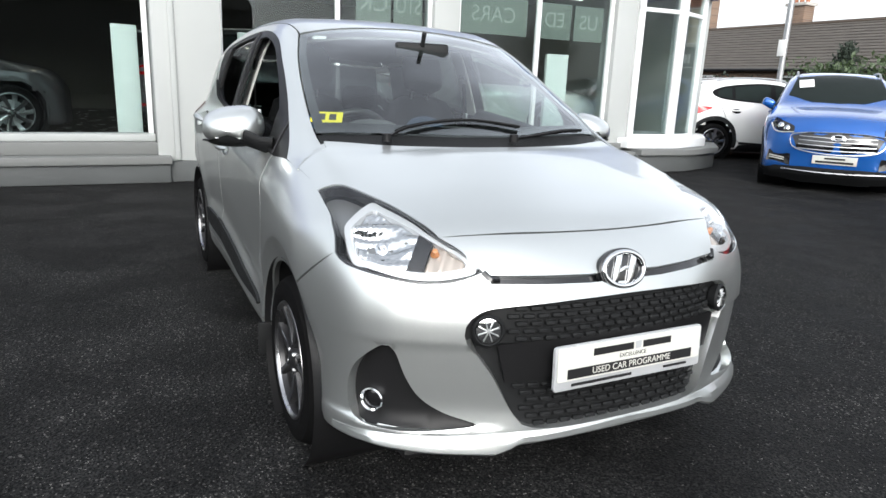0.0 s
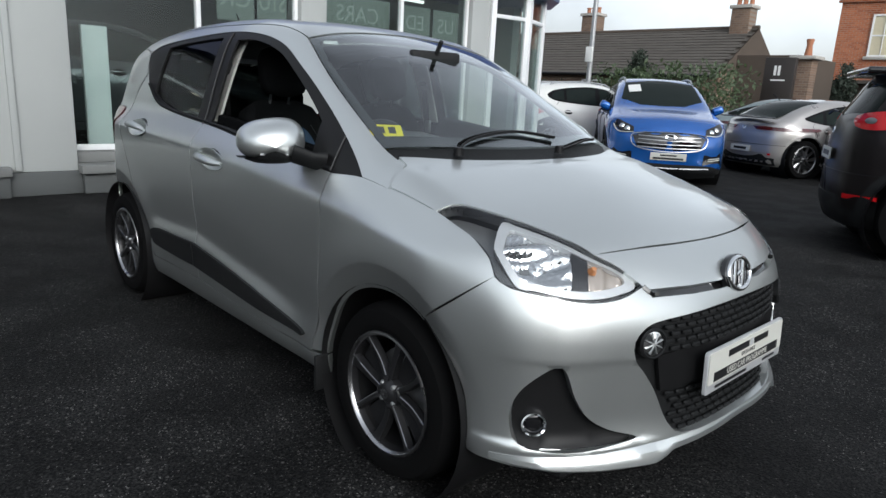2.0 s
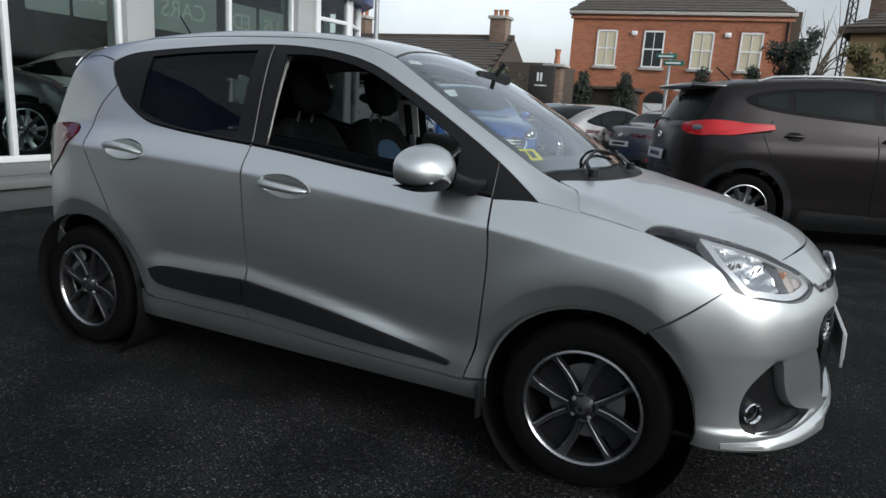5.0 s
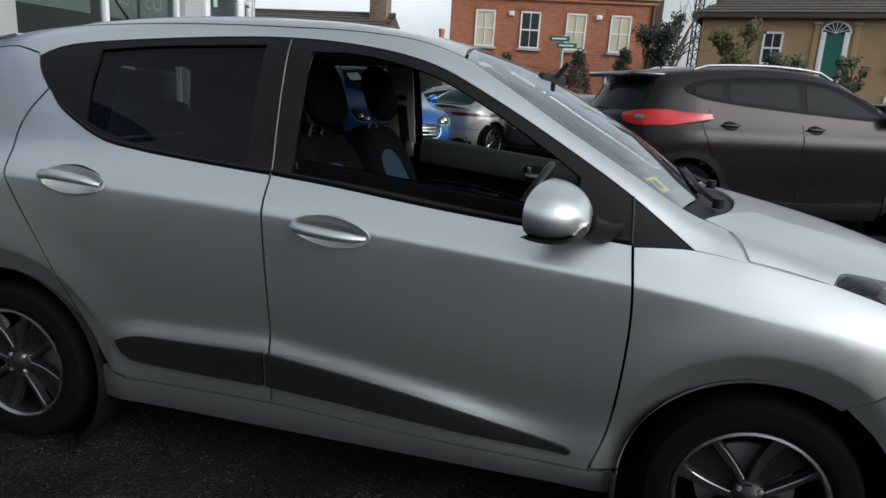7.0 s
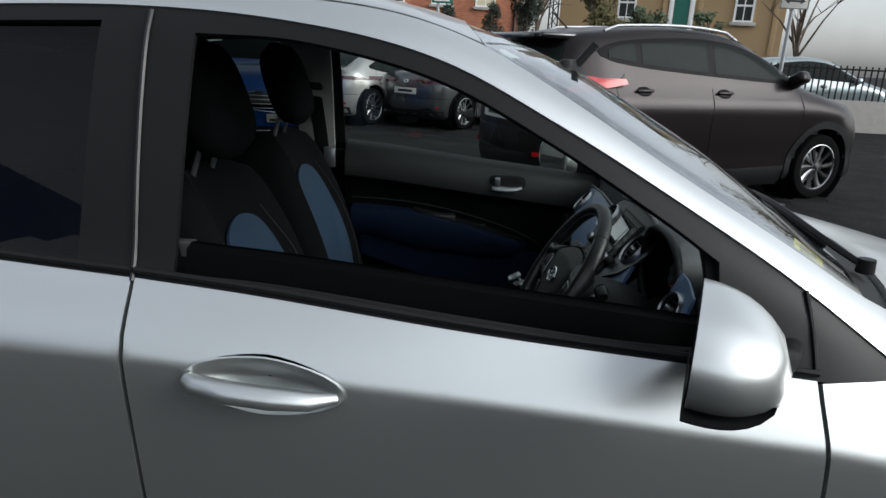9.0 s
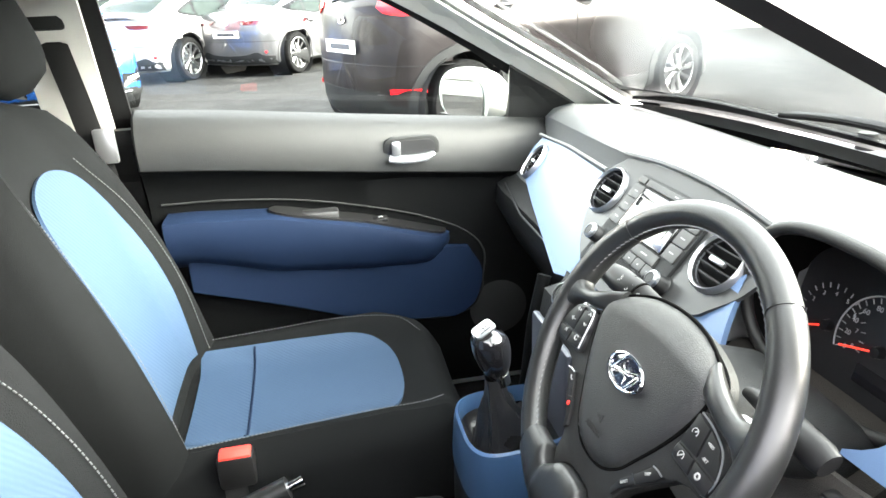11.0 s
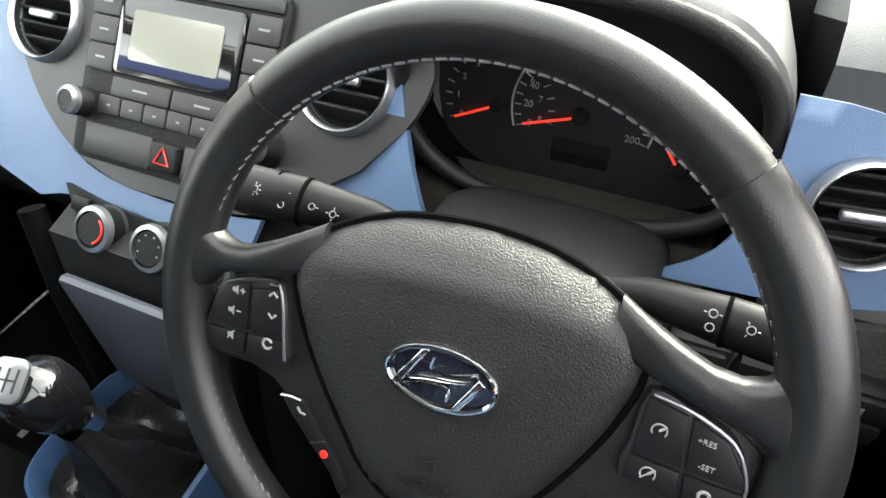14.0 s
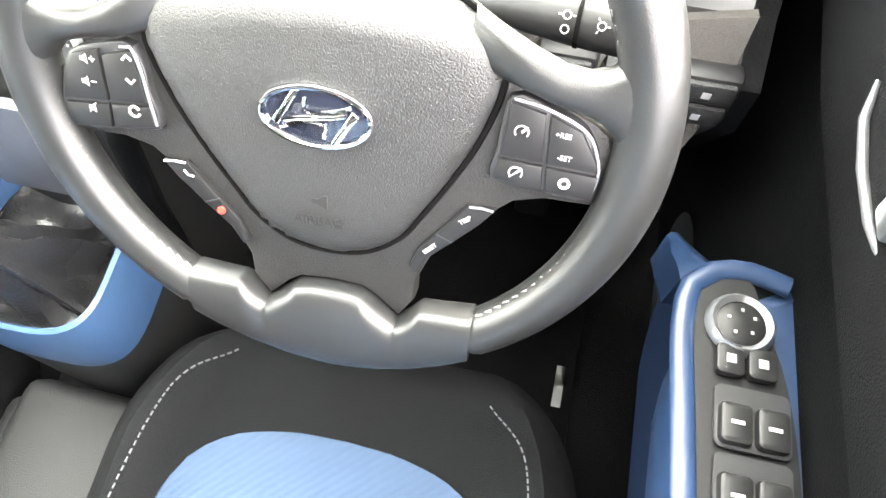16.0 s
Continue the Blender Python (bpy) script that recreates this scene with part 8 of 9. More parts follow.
sw_ = thing("steering_wheel", WM, "black leather-wrapped steering wheel with a chrome badge", "steering wheel")
RIM = .1662


def rim_arc(a0, a1, n, r, R=RIM):
    A = np.radians(np.linspace(a0, a1, n))
    rs = r if isinstance(r, list) else [r] * n
    return tube([(R * math.cos(a), R * math.sin(a), 0) for a in A], rs, 20, up=(0, 0, 1))


part("rim_top", rim_arc(47.6, 132.4, 44, .0143), M["leather"], sw_)
for a0, a1 in ((-56, 46.4), (133.6, 236)):
    k = np.linspace(0, 1, 50)
    part("rim_grip", rim_arc(a0, a1, 50, [float(.0146 + .0012 * math.sin(math.pi * t)) for t in k]), M["leather"], sw_)
for a in (47, 133, -56.6, 236.6):
    part("rim_seam", rim_arc(a - .7, a + .7, 3, .0134), M["ink"], sw_)
# lower section: a broad leather bridge with a V notch at each side
lx = [0, .012, .022, .032, .043, .050, .058, .072, .0915]
l_in = [-.1185, -.1187, -.1210, -.1300, -.1385, -.1325, -.1230, -.1225, -.1212]
secs = []
for x in np.linspace(-.0915, .0915, 91):
    yi, yo = float(np.interp(abs(x), lx, l_in)), -math.sqrt(.1842 ** 2 - x * x) + .0035 * abs(x) / .0915
    yc, hy = (yi + yo) / 2, (yi - yo) / 2
    hz = .0146 - .0012 * math.exp(-((abs(x) - .043) / .006) ** 2)
    secs.append([(x, yc + hy * math.copysign(abs(math.cos(a)) ** .85, math.cos(a)), hz * math.copysign(abs(math.sin(a)) ** .55, math.sin(a))) for a in np.linspace(0, 2 * math.pi, 28, endpoint=False)])
lb = loft(secs)
part("rim_lower", lb, M["leather"], sw_)
# stitches along the inner edge of the grips
bm = bmesh.new()
for a0, a1 in ((-54, 8), (20, 116), (64, 160), (172, 234)):
    for a in np.radians(np.arange(a0, a1, 2.6)):
        p = Vector(((RIM - .0138) * math.cos(a), (RIM - .0138) * math.sin(a), .0050))
        t = Vector((-math.sin(a), math.cos(a), .35)).normalized()
        tube([p - t * .0024, p + t * .0024], .0009, 4, bm=bm)
tagged(part("stitching", bm, M["stitch"], sw_), kind="stuff")
# dark plate that carries the keys and runs down beside the cover
half_plate = [(0, .050), (.060, .050), (.090, .040), (.097, .028), (.119, .020), (.141, .0105), (.152, .002), (.156, -.014), (.1535, -.030), (.146, -.0365), (.122, -.0365), (.106, -.041), (.099, -.047), (.080, -.067), (.062, -.087), (.0535, -.108), (.0530, -.123), (.043, -.1385), (.030, -.1255), (.020, -.119), (0, -.1175)]
part("spoke_plate", prism(half_plate + [(-x, y) for x, y in half_plate[::-1][1:-1]], .014, Matrix.Translation((0, 0, -.016)), .003), M["spoke_black"], sw_)
for s in (-1, 1):
    mx = lambda P: [(s * x, y) for x, y in P]
    # leather arm between cover and rim
    up_ = .004 if s < 0 else 0
    secs = []
    for x, yt, yb, z, hz in ((.078, .060, .034, -.006, .006), (.088, .0545, .0300, -.003, .0085), (.098, .0495, .0270, -.001, .0095), (.1075, .0450, .0240, .0, .0098), (.122, .0388, .0190 + up_, .0, .0100), (.134, .0372, .0165 + up_, .0, .0102), (.143, .0400, .0130 + up_, .0, .0110), (.151, .0480, .0060 + up_ / 2, .0, .0120), (.158, .0600, -.0030, .0, .0125), (.163, .0660, -.0100, .0, .0100)):
        yc, hy = (yt + yb) / 2, (yt - yb) / 2
        secs.append([(s * x, yc + hy * math.copysign(abs(math.cos(a)) ** .8, math.cos(a)), z + hz * math.copysign(abs(math.sin(a)) ** .8, math.sin(a))) for a in np.linspace(0, 2 * math.pi, 24, endpoint=False)])
    part("spoke_arm", loft(secs), M["leather"], sw_)
    pod = [tuple(p) for p in crom(mx([(.0990, .0215), (.1180, .0180), (.1375, .0090), (.1455, -.0050), (.1475, -.0160), (.1445, -.0290), (.1380, -.0308), (.1200, -.0282), (.0930, -.0248), (.0945, -.0080)] if s > 0 else [(.0990, .0215), (.1230, .0200), (.1375, .0150), (.1450, .0030), (.1500, -.0120), (.1520, -.0240), (.1470, -.0305), (.1200, -.0282), (.0930, -.0248), (.0945, -.0080)]), .006, True)]
    pd = part("button_pod", prism(pod, .008, Matrix.Translation((0, 0, -.004)), .0015), M["ink"], sw_)
    edge_l = [(.1005, .0210), (.1180, .0176), (.1370, .0086), (.1448, -.0055), (.1464, -.0160), (.1438, -.0270)] if s > 0 else [(.106, .0208), (.1000, .0212), (.0970, .0100), (.0955, -.0080), (.0942, -.0225)]
    part("pod_trim", tube([(s * x, y, .0050) for x, y in crom(edge_l, .004)], .0009, 6), M["satin_silver"], pd)
    keys = ([(.0990, .0195), (.1165, .0155), (.1182, -.0103), (.0965, -.0093)], ([(.1187, .0155), (.1350, .0085), (.1440, -.0060), (.1458, -.0122), (.1202, -.0108)] if s > 0 else [(.1187, .0185), (.1345, .0145), (.1425, .0020), (.1472, -.0122), (.1202, -.0108)]),
            [(.0962, -.0113), (.1184, -.0126), (.1197, -.0262), (.0945, -.0228)], [(.1204, -.0128), (.1466, -.0144), (.1452, -.0278), (.1217, -.0265)])
    for q in keys:
        part("wheel_button", prism(mx(q), .004, Matrix.Translation((0, 0, .0025)), .0010), M["button"], pd)
    Z = Matrix.Translation((0, 0, .0066))
    ic = lambda pts, r=.00045, closed=False: part("mark", tube([(x, y, .0068) for x, y in pts], r, 5, closed), M["icon"], pd)
    arc = lambda cx, cy, r, a0, a1, n=12: [(cx + r * math.cos(a), cy + r * math.sin(a)) for a in np.linspace(a0, a1, n)]
    if s < 0:
        for x, y in ((-.1275, .0127), (-.1300, -.0002), (-.1300, -.0156)):
            part("mark", prism([(x - .0022, y - .0012), (x - .0006, y - .0012), (x + .0016, y - .0028), (x + .0016, y + .0028), (x - .0006, y + .0012), (x - .0022, y + .0012)], .0005, Z), M["icon"], pd)
        ic([(-.1245, .0127), (-.1213, .0127)])
        ic([(-.1229, .0111), (-.1229, .0143)])
        ic([(-.1268, -.0002), (-.1238, -.0002)])
        ic([(-.1325, -.0185), (-.1275, -.0125)], .0004)
        ic([(-.1048, .0146), (-.1022, .0172), (-.0996, .0146)], .0008)
        ic([(-.1053, .0042), (-.1027, .0016), (-.1001, .0042)], .0008)
        ic(arc(-.1048, -.0145, .0030, .4, 5.9), .0008)
    else:
        for cx, cy in ((.1060, .0050), (.1055, -.0178)):
            ic(arc(cx, cy, .0034, -.6, 3.7))
            ic([(cx, cy), (cx + .0028, cy + .0028)], .0007)
        ic([(.1025, -.0205), (.1085, -.0150)], .0004)
        lettering("+RES", .0038, M["icon"], pd, Matrix.Translation((.1262, .0060, .0067)) @ Matrix.Rotation(radians(-4), 4, "Z"))
        lettering("-SET", .0038, M["icon"], pd, Matrix.Translation((.1285, -.0060, .0067)) @ Matrix.Rotation(radians(-3), 4, "Z"))
        ic(arc(.1305, -.0200, .0024, 0, 6.28)[:-1], .0009, True)
    # narrow keys below, along the edge of the cover
    lo_o = mx([(.0825, -.0450), (.0975, -.0455), (.0900, -.0560), (.0760, -.0700), (.0610, -.0855), (.0545, -.0980), (.0505, -.0930), (.0550, -.0800), (.0700, -.0620)])
    q = part("lower_pod", prism(lo_o, .005, Matrix.Translation((0, 0, -.003)), .0012), M["button"], sw_)
    part("pod_trim", tube([(s * x, y, .0025) for x, y in ((.0830, -.0452), (.0900, -.0448), (.0965, -.0458))], .0008, 5), M["satin_silver"], q)
    part("pod_gap", tube([(s * .0655, -.0665, .0021), (s * .0755, -.0705, .0021)], .0007, 4), M["ink"], q)
    if s > 0:
        lettering("TRIP", .0040, M["icon"], q, Matrix.Translation((.0815, -.0545, .0023)) @ Matrix.Rotation(radians(38), 4, "Z"))
        lettering("RESET", .0038, M["icon"], q, Matrix.Translation((.0625, -.0775, .0023)) @ Matrix.Rotation(radians(46), 4, "Z"))
    else:
        part("mark", tube([(-.0850, -.0500, .0024), (-.0830, -.0530, .0024), (-.0795, -.0535, .0024)], .0008, 5), M["icon"], q)
        part("mark", lathe([(0, .0034), (.0024, .0030), (.0027, .0018)], 12, Matrix.Translation((-.0655, -.0745, 0))), M["red_print"], q)
# airbag cover: a shield with a bevelled brow
half_hub = [(0, .0748), (.030, .0728), (.055, .0665), (.077, .0565), (.088, .0465), (.0935, .0350), (.0932, .0180), (.0840, -.0090), (.0715, -.0335), (.0565, -.0580), (.0440, -.0765), (.0240, -.0905), (0, -.0945)]
hub = [tuple(p) for p in crom(half_hub + [(-x, y) for x, y in half_hub[::-1][1:-1]], .005, True)]
hb = np.array(hub)


def dome(V):
    d = np.min(np.linalg.norm(V[:, None] - hb[None], axis=2), axis=1)
    brow = .0485 - 1.1 * V[:, 0] ** 2
    z = -.003 + .009 * (1 - np.exp(-d / .006)) + .005 * (1 - (V[:, 0] / .1) ** 2) - .62 * np.maximum(0, V[:, 1] - brow) - .05 * np.maximum(0, .02 - V[:, 1])
    return np.stack([V[:, 0], V[:, 1], z], 1)


part("airbag_cover", mesh_sheet(hub, dome, res=.005, thick=.010), M["hub_grain"], sw_, "grained airbag cover")
gap = dome(hb)
part("cover_gap", tube([tuple(p) for p in gap + np.array([0, 0, .0008])], .0021, 6, True), M["void"], sw_)
part("hub_back", lathe([(.07, -.02), (.06, -.05), (.04, -.07), (0, -.07)], 30), M["dash_dark"], sw_)
part("hub_plate", prism([(x * .96, y * .93) for x, y in hub], .010, Matrix.Translation((0, 0, -.034))), M["dash_dark"], sw_)
bz = Matrix.Translation((.002, .0, .0120))
oval = lambda a, b, n=44: [(a * math.cos(t), b * math.sin(t)) for t in np.linspace(0, 2 * math.pi, n, endpoint=False)]
bdg = part("badge", prism(oval(.0295, .0163), .003, bz @ Matrix.Translation((0, 0, -.0032)), .0008), M["badge_navy"], sw_)
part("badge_rim", tube([bz @ Vector((x, y, .0004)) for x, y in oval(.0292, .0160)], .0015, 8, True), M["chrome"], bdg)
for k in (-1, 1):
    part("badge_stroke", prism([(k * x, k * y) for x, y in ((.0070, -.0142), (.0112, -.0138), (.0235, .0035), (.0200, .0060))], .0024, bz @ Matrix.Translation((0, 0, -.0006)), .0007), M["chrome"], bdg)
    part("badge_stroke", tube([bz @ Vector((k * x, k * y, .0012)) for x, y in crom([(-.0045, .0105), (-.0050, .0040), (.0030, .0024), (.0125, .0050), (.0190, .0075)], .002)], .0009, 6), M["chrome"], bdg)
part("badge_stroke", tube([bz @ Vector((x, y, .0010)) for x, y in crom([(-.0165, -.0030), (-.0070, -.0008), (.0070, .0008), (.0165, .0030)], .003)], .0017, 8, flat=.6), M["chrome"], bdg)
lettering("AIRBAG", .0085, M["spoke_black"], sw_, Matrix.Translation((-.001, -.0655, .0098)))
part("horn_mark", prism([(-.004, -.0530), (-.001, -.0530), (.005, -.0560), (.005, -.0470), (-.001, -.0500), (-.004, -.0500)], .0006, Matrix.Translation((0, 0, .0103))), M["spoke_black"], sw_)

# ---------------------------------------------------------------- seats
def dashes(P):
    """A seam of short stitches along a line of points."""
    Q = [Vector(p) for p in crom(P, .007)]
    bm = bmesh.new()
    for a, b in zip(Q[:-1], Q[1:]):
        tube([a + Vector((0, 0, .001)), a.lerp(b, .62) + Vector((0, 0, .001))], .0010, 4, bm=bm)
    return bm


def front_seat(yc, label, slide=0.0):
    t = thing("front_seat", Matrix.Translation((-1.1 + slide, yc, .27)), label, "seat", "front seats")
    L, HW = .56, .235
    X0 = .335

    def cz(u, v):
        z = .268 + .035 * (1 - u) - .05 * np.maximum(0, 1 - u / .10) ** 2 - .014 * (1 - v * v)
        z = z + .040 * np.exp(-((np.abs(v) - .80) / .16) ** 2) * np.clip(u * 4, 0, 1)
        return z - .10 * np.maximum(0, np.abs(v) - .86) * 2

    secs = []
    for u in np.linspace(0, 1, 26) ** 1.5:
        w = HW * (1 - .34 * max(0, 1 - u / .30) ** 2.4)
        vs = np.linspace(-1, 1, 25)
        x = X0 - L * u
        top_ = [(x, v * w, float(cz(u, v))) for v in vs]
        bot = [(x - (.06 if u < .05 else 0), v * w * .96, .08 + .06 * (u < .05)) for v in vs[::-1][::4]]
        secs.append(top_ + bot)
    part("seat_cushion", loft(secs), M["cloth"], t)

    def cush(V):
        u = (X0 - V[:, 0]) / L
        w = HW * (1 - .34 * np.maximum(0, 1 - u / .30) ** 2.4)
        return np.stack([V[:, 0], V[:, 1], cz(u, V[:, 1] / w) + .004], 1)

    ins = joined([(.228, 0), (.224, .06), (.205, .118), (.16, .150), (.05, .160), (-.19, .168)], [(-.19, .168), (-.19, -.168)], [(-.19, -.168), (.05, -.160), (.16, -.150), (.205, -.118), (.224, -.06), (.228, 0)], step=.015)
    insp = part("cushion_insert", mesh_sheet(ins, cush, res=.02, thick=.006), M["blue_cloth"], t, "bright blue woven seat panel")
    part("insert_seam", tube([tuple(p) for p in cush(np.array([(-.075, y) for y in np.linspace(-.16, .16, 12)])) + np.array([0, 0, .001])], .0022, 6), M["blue_cloth_dark"], insp)
    for s in (-1, 1):
        P = cush(np.array([(x, s * y) for x, y in ((.29, .13), (.24, .172), (.12, .186), (-.02, .190), (-.17, .192))]))
        tagged(part("stitching", dashes(P), M["thread"], t), kind="stuff")
    # backrest leaning back
    B = Matrix.Translation((-.235, 0, .26)) @ Matrix.Rotation(radians(-18.5), 4, "Y")
    H = .63

    def bx(w, v):
        x = .030 + .035 * np.sin(np.clip(w, 0, 1) * math.pi * .9)
        x = x + .055 * np.exp(-((np.abs(v) - .82) / .17) ** 2) * (1 - .6 * w)
        return x - .12 * np.maximum(0, np.abs(v) - .88) * 2 - .010 * (1 - v * v)

    def bw(w):
        return .235 * (1 - .30 * np.maximum(0, (w - .55) / .45) ** 2.0) * (1 - .9 * np.maximum(0, (w - .94) / .06) ** 2 * .35)

    secs = []
    for w in np.linspace(-.08, 1, 18):
        vs = np.linspace(-1, 1, 25)
        ww = float(bw(w))
        e = max(0, (w - .92) / .08)
        f = [(float(bx(w, v)) * (1 - .6 * e), v * ww, H * w) for v in vs]
        b = [(-.075 + .05 * e, v * ww * .95, H * w) for v in vs[::-1][::4]]
        secs.append([B @ Vector(p) for p in f + b])
    part("backrest", loft(secs), M["cloth"], t)

    def back(V):
        w = V[:, 1] / H
        x = bx(w, V[:, 0] / bw(w)) + .004
        return np.array([tuple(B @ Vector((a, b, c))) for a, b, c in zip(x, V[:, 0], V[:, 1])])

    o = joined([(-.150, .03), (-.158, .20), (-.145, .35), (-.108, .46), (-.04, .50), (.04, .50), (.108, .46), (.145, .35), (.158, .20), (.150, .03)], [(.150, .03), (-.150, .03)], step=.015)
    part("backrest_insert", mesh_sheet(o, back, res=.02, thick=.006), M["blue_cloth"], t, "bright blue woven seat panel")
    for s in (-1, 1):
        P = back(np.array([(s * a, b) for a, b in ((.172, .02), (.180, .2), (.170, .36), (.13, .50))]))
        tagged(part("stitching", dashes(P), M["thread"], t), kind="stuff")
        part("headrest_post", tube([B @ Vector((.0, s * .05, H - .04)), B @ Vector((.09, s * .05, H + .08))], .006, 8), M["satin_silver"], t)
    hd = []
    for w in np.linspace(0, 1, 12):
        r = math.sqrt(max(.02, 1 - abs(2 * w - 1) ** 3.2))
        hd.append([B @ Vector((.095 + .052 * r * math.copysign(abs(math.cos(a)) ** .7, math.cos(a)), .125 * r ** .6 * (1 - .12 * w) * math.copysign(abs(math.sin(a)) ** .7, math.sin(a)), H - .005 + .245 * w)) for a in np.linspace(0, 2 * math.pi, 24, endpoint=False)])
    part("headrest", loft(hd), M["cloth"], t)
    part("seat_base", box(-.22, -.20, 0.0, .26, .20, .10, .02), M["dash_dark"], t)
    part("side_cover", box(-.22, -.262 if yc < 0 else .232, .06, .16, -.232 if yc < 0 else .262, .17, .02, 3), M["dash_dark"], t)
    return t


front_seat(.34, "passenger seat in black cloth with blue centre panels")
front_seat(-.325, "driver seat in black cloth with blue centre panels", .03)
rs_ = thing("rear_bench", Matrix.Translation((-2.1, 0, .27)), "dark rear bench seat with three headrests", "seat")
part("bench", box(-.30, -.60, 0, .24, .60, .26, .07, 3), M["cloth"], rs_)
part("bench_back", box(-.10, -.60, 0, .06, .60, .60, .05, 3, m=Matrix.Translation((-.28, 0, .16)) @ Matrix.Rotation(radians(-16), 4, "Y")), M["cloth"], rs_)
for y in (-.33, .33):
    part("headrest", box(-.05, y - .12, 0, .04, y + .12, .15, .04, 3, m=Matrix.Translation((-.45, 0, .75))), M["cloth"], rs_)

# buckles and handbrake
for x, y in ((-1.18, .115), (-1.22, -.105)):
    b = thing("belt_buckle", Matrix.Translation((x, y, .53)), "black seat-belt buckle with a red button", "buckle")
    part("stalk", box(-.03, -.012, -.20, .01, .012, 0, .006), M["dash_dark"], b)
    part("body", box(-.034, -.018, -.005, .026, .018, .055, .006), M["button"], b)
    part("red_button", box(-.030, -.015, .050, .022, .015, .058, .003), M["red_print"], b)
hbk = thing("handbrake", Matrix.Translation((-1.2, .02, .40)), "black handbrake lever with a chrome button", "handbrake")
part("lever", tube([(-.22, 0, .04), (-.05, .01, .11), (.10, .025, .155)], [.014, .015, .018], 14), M["leather"], hbk)
part("chrome_tip", tube([(.10, .025, .155), (.125, .028, .163)], .0085, 12), M["chrome"], hbk)
part("tray", box(-.30, -.09, -.02, .34, .09, .04, .02, 3), M["dash_dark"], hbk)

# gear console
gc = thing("gear_console", Matrix.Translation((-.738, 0, .40)), "blue-framed gear lever console with a leather gaiter", "console")
def ring_o(k, z):
    out = []
    for a in np.linspace(0, 2 * math.pi, 40, endpoint=False):
        ca, sa = math.cos(a), math.sin(a)
        out.append((.088 * k * math.copysign(abs(ca) ** .6, ca), .083 * k * math.copysign(abs(sa) ** .6, sa) * (1 - .10 * ca) - .004, z))
    return out


tilt = lambda R: [(x, y, z + .06 * x) for x, y, z in R]
part("console_base", loft([tilt(ring_o(1.08, -.02)), tilt(ring_o(1.06, .14)), tilt(ring_o(1.03, .190))], caps=False), M["dash_dark"], gc, "black console base")
part("console_frame", loft([tilt(ring_o(1.02, .168)), tilt(ring_o(1.07, .172)), tilt(ring_o(1.07, .195)), tilt(ring_o(1.04, .238)), tilt(ring_o(1.0, .258)), tilt(ring_o(.955, .261)), tilt(ring_o(.925, .255)), tilt(ring_o(.90, .232))], caps=False), M["blue_gloss"], gc, "glossy blue frame")
gat = []
for t in np.linspace(0, 1, 16):
    R = ring_o(.80 * (1 - t) ** 1.5 + .14, .236 - .040 * math.sin(min(1, t * 1.6) * math.pi) + .100 * t ** 2.2)
    n = len(R)
    fold = [.16 * math.sin(i / n * 2 * math.pi * 6 + 4 * t) * math.sin(t * math.pi) for i in range(n)]
    gat.append([(x * (1 + q) - .034 * t, y * (1 + q), z + .045 * q + .008 * math.sin(i / n * 2 * math.pi * 3 + 9 * t) * math.sin(t * math.pi)) for i, ((x, y, z), q) in enumerate(zip(R, fold))])
part("gaiter", loft(gat, caps=False), mat("gaiter_leather", (0.012, 0.012, 0.013), .30, bump=.4, bscale=300, var=.15), gc)
K0, K1 = Vector((-.022, 0, .305)), Vector((-.038, 0, .402))
part("lever_shaft", tube([K0, K1], .012, 14), M["button"], gc)
part("chrome_collar", tube([K0 + Vector((0, 0, .018)), K0 + Vector((-.003, 0, .036))], .017, 20), M["chrome"], gc)
kn = []
for t in np.linspace(0, 1, 12):
    r = .012 + .0175 * math.sin(min(1, t * 1.15 + .08) * math.pi * .62) if t < .9 else .024 * math.sqrt(max(.02, 1 - ((t - .9) / .1) ** 2)) 
    c = K0.lerp(K1, .30 + .85 * t)
    kn.append([c + Vector((r * math.cos(a), r * .95 * math.sin(a), 0)) for a in np.linspace(0, 2 * math.pi, 24, endpoint=False)])
part("gear_knob", loft(kn), M["gloss_black"], gc, "gloss black gear knob with a silver shift plate")
km = frame_at(K0.lerp(K1, 1.145) + Vector((-.006, 0, .002)), (-.45, -.1, .9))
part("shift_plate", prism(rounded_rect(.030, .034, .008), .003, km, .001), M["satin_silver"], gc)
for x in (-.008, 0, .008):
    part("shift_line", box(x - .0008, -.009, .003, x + .0008, .009, .0036, m=km), M["ink"], gc)
part("shift_line", box(-.008, -.0008, .003, .008, .0008, .0036, m=km), M["ink"], gc)
part("console_tray", box(-.34, -.085, -.05, -.10, .085, .06, .02, 3), M["dash_dark"], gc)

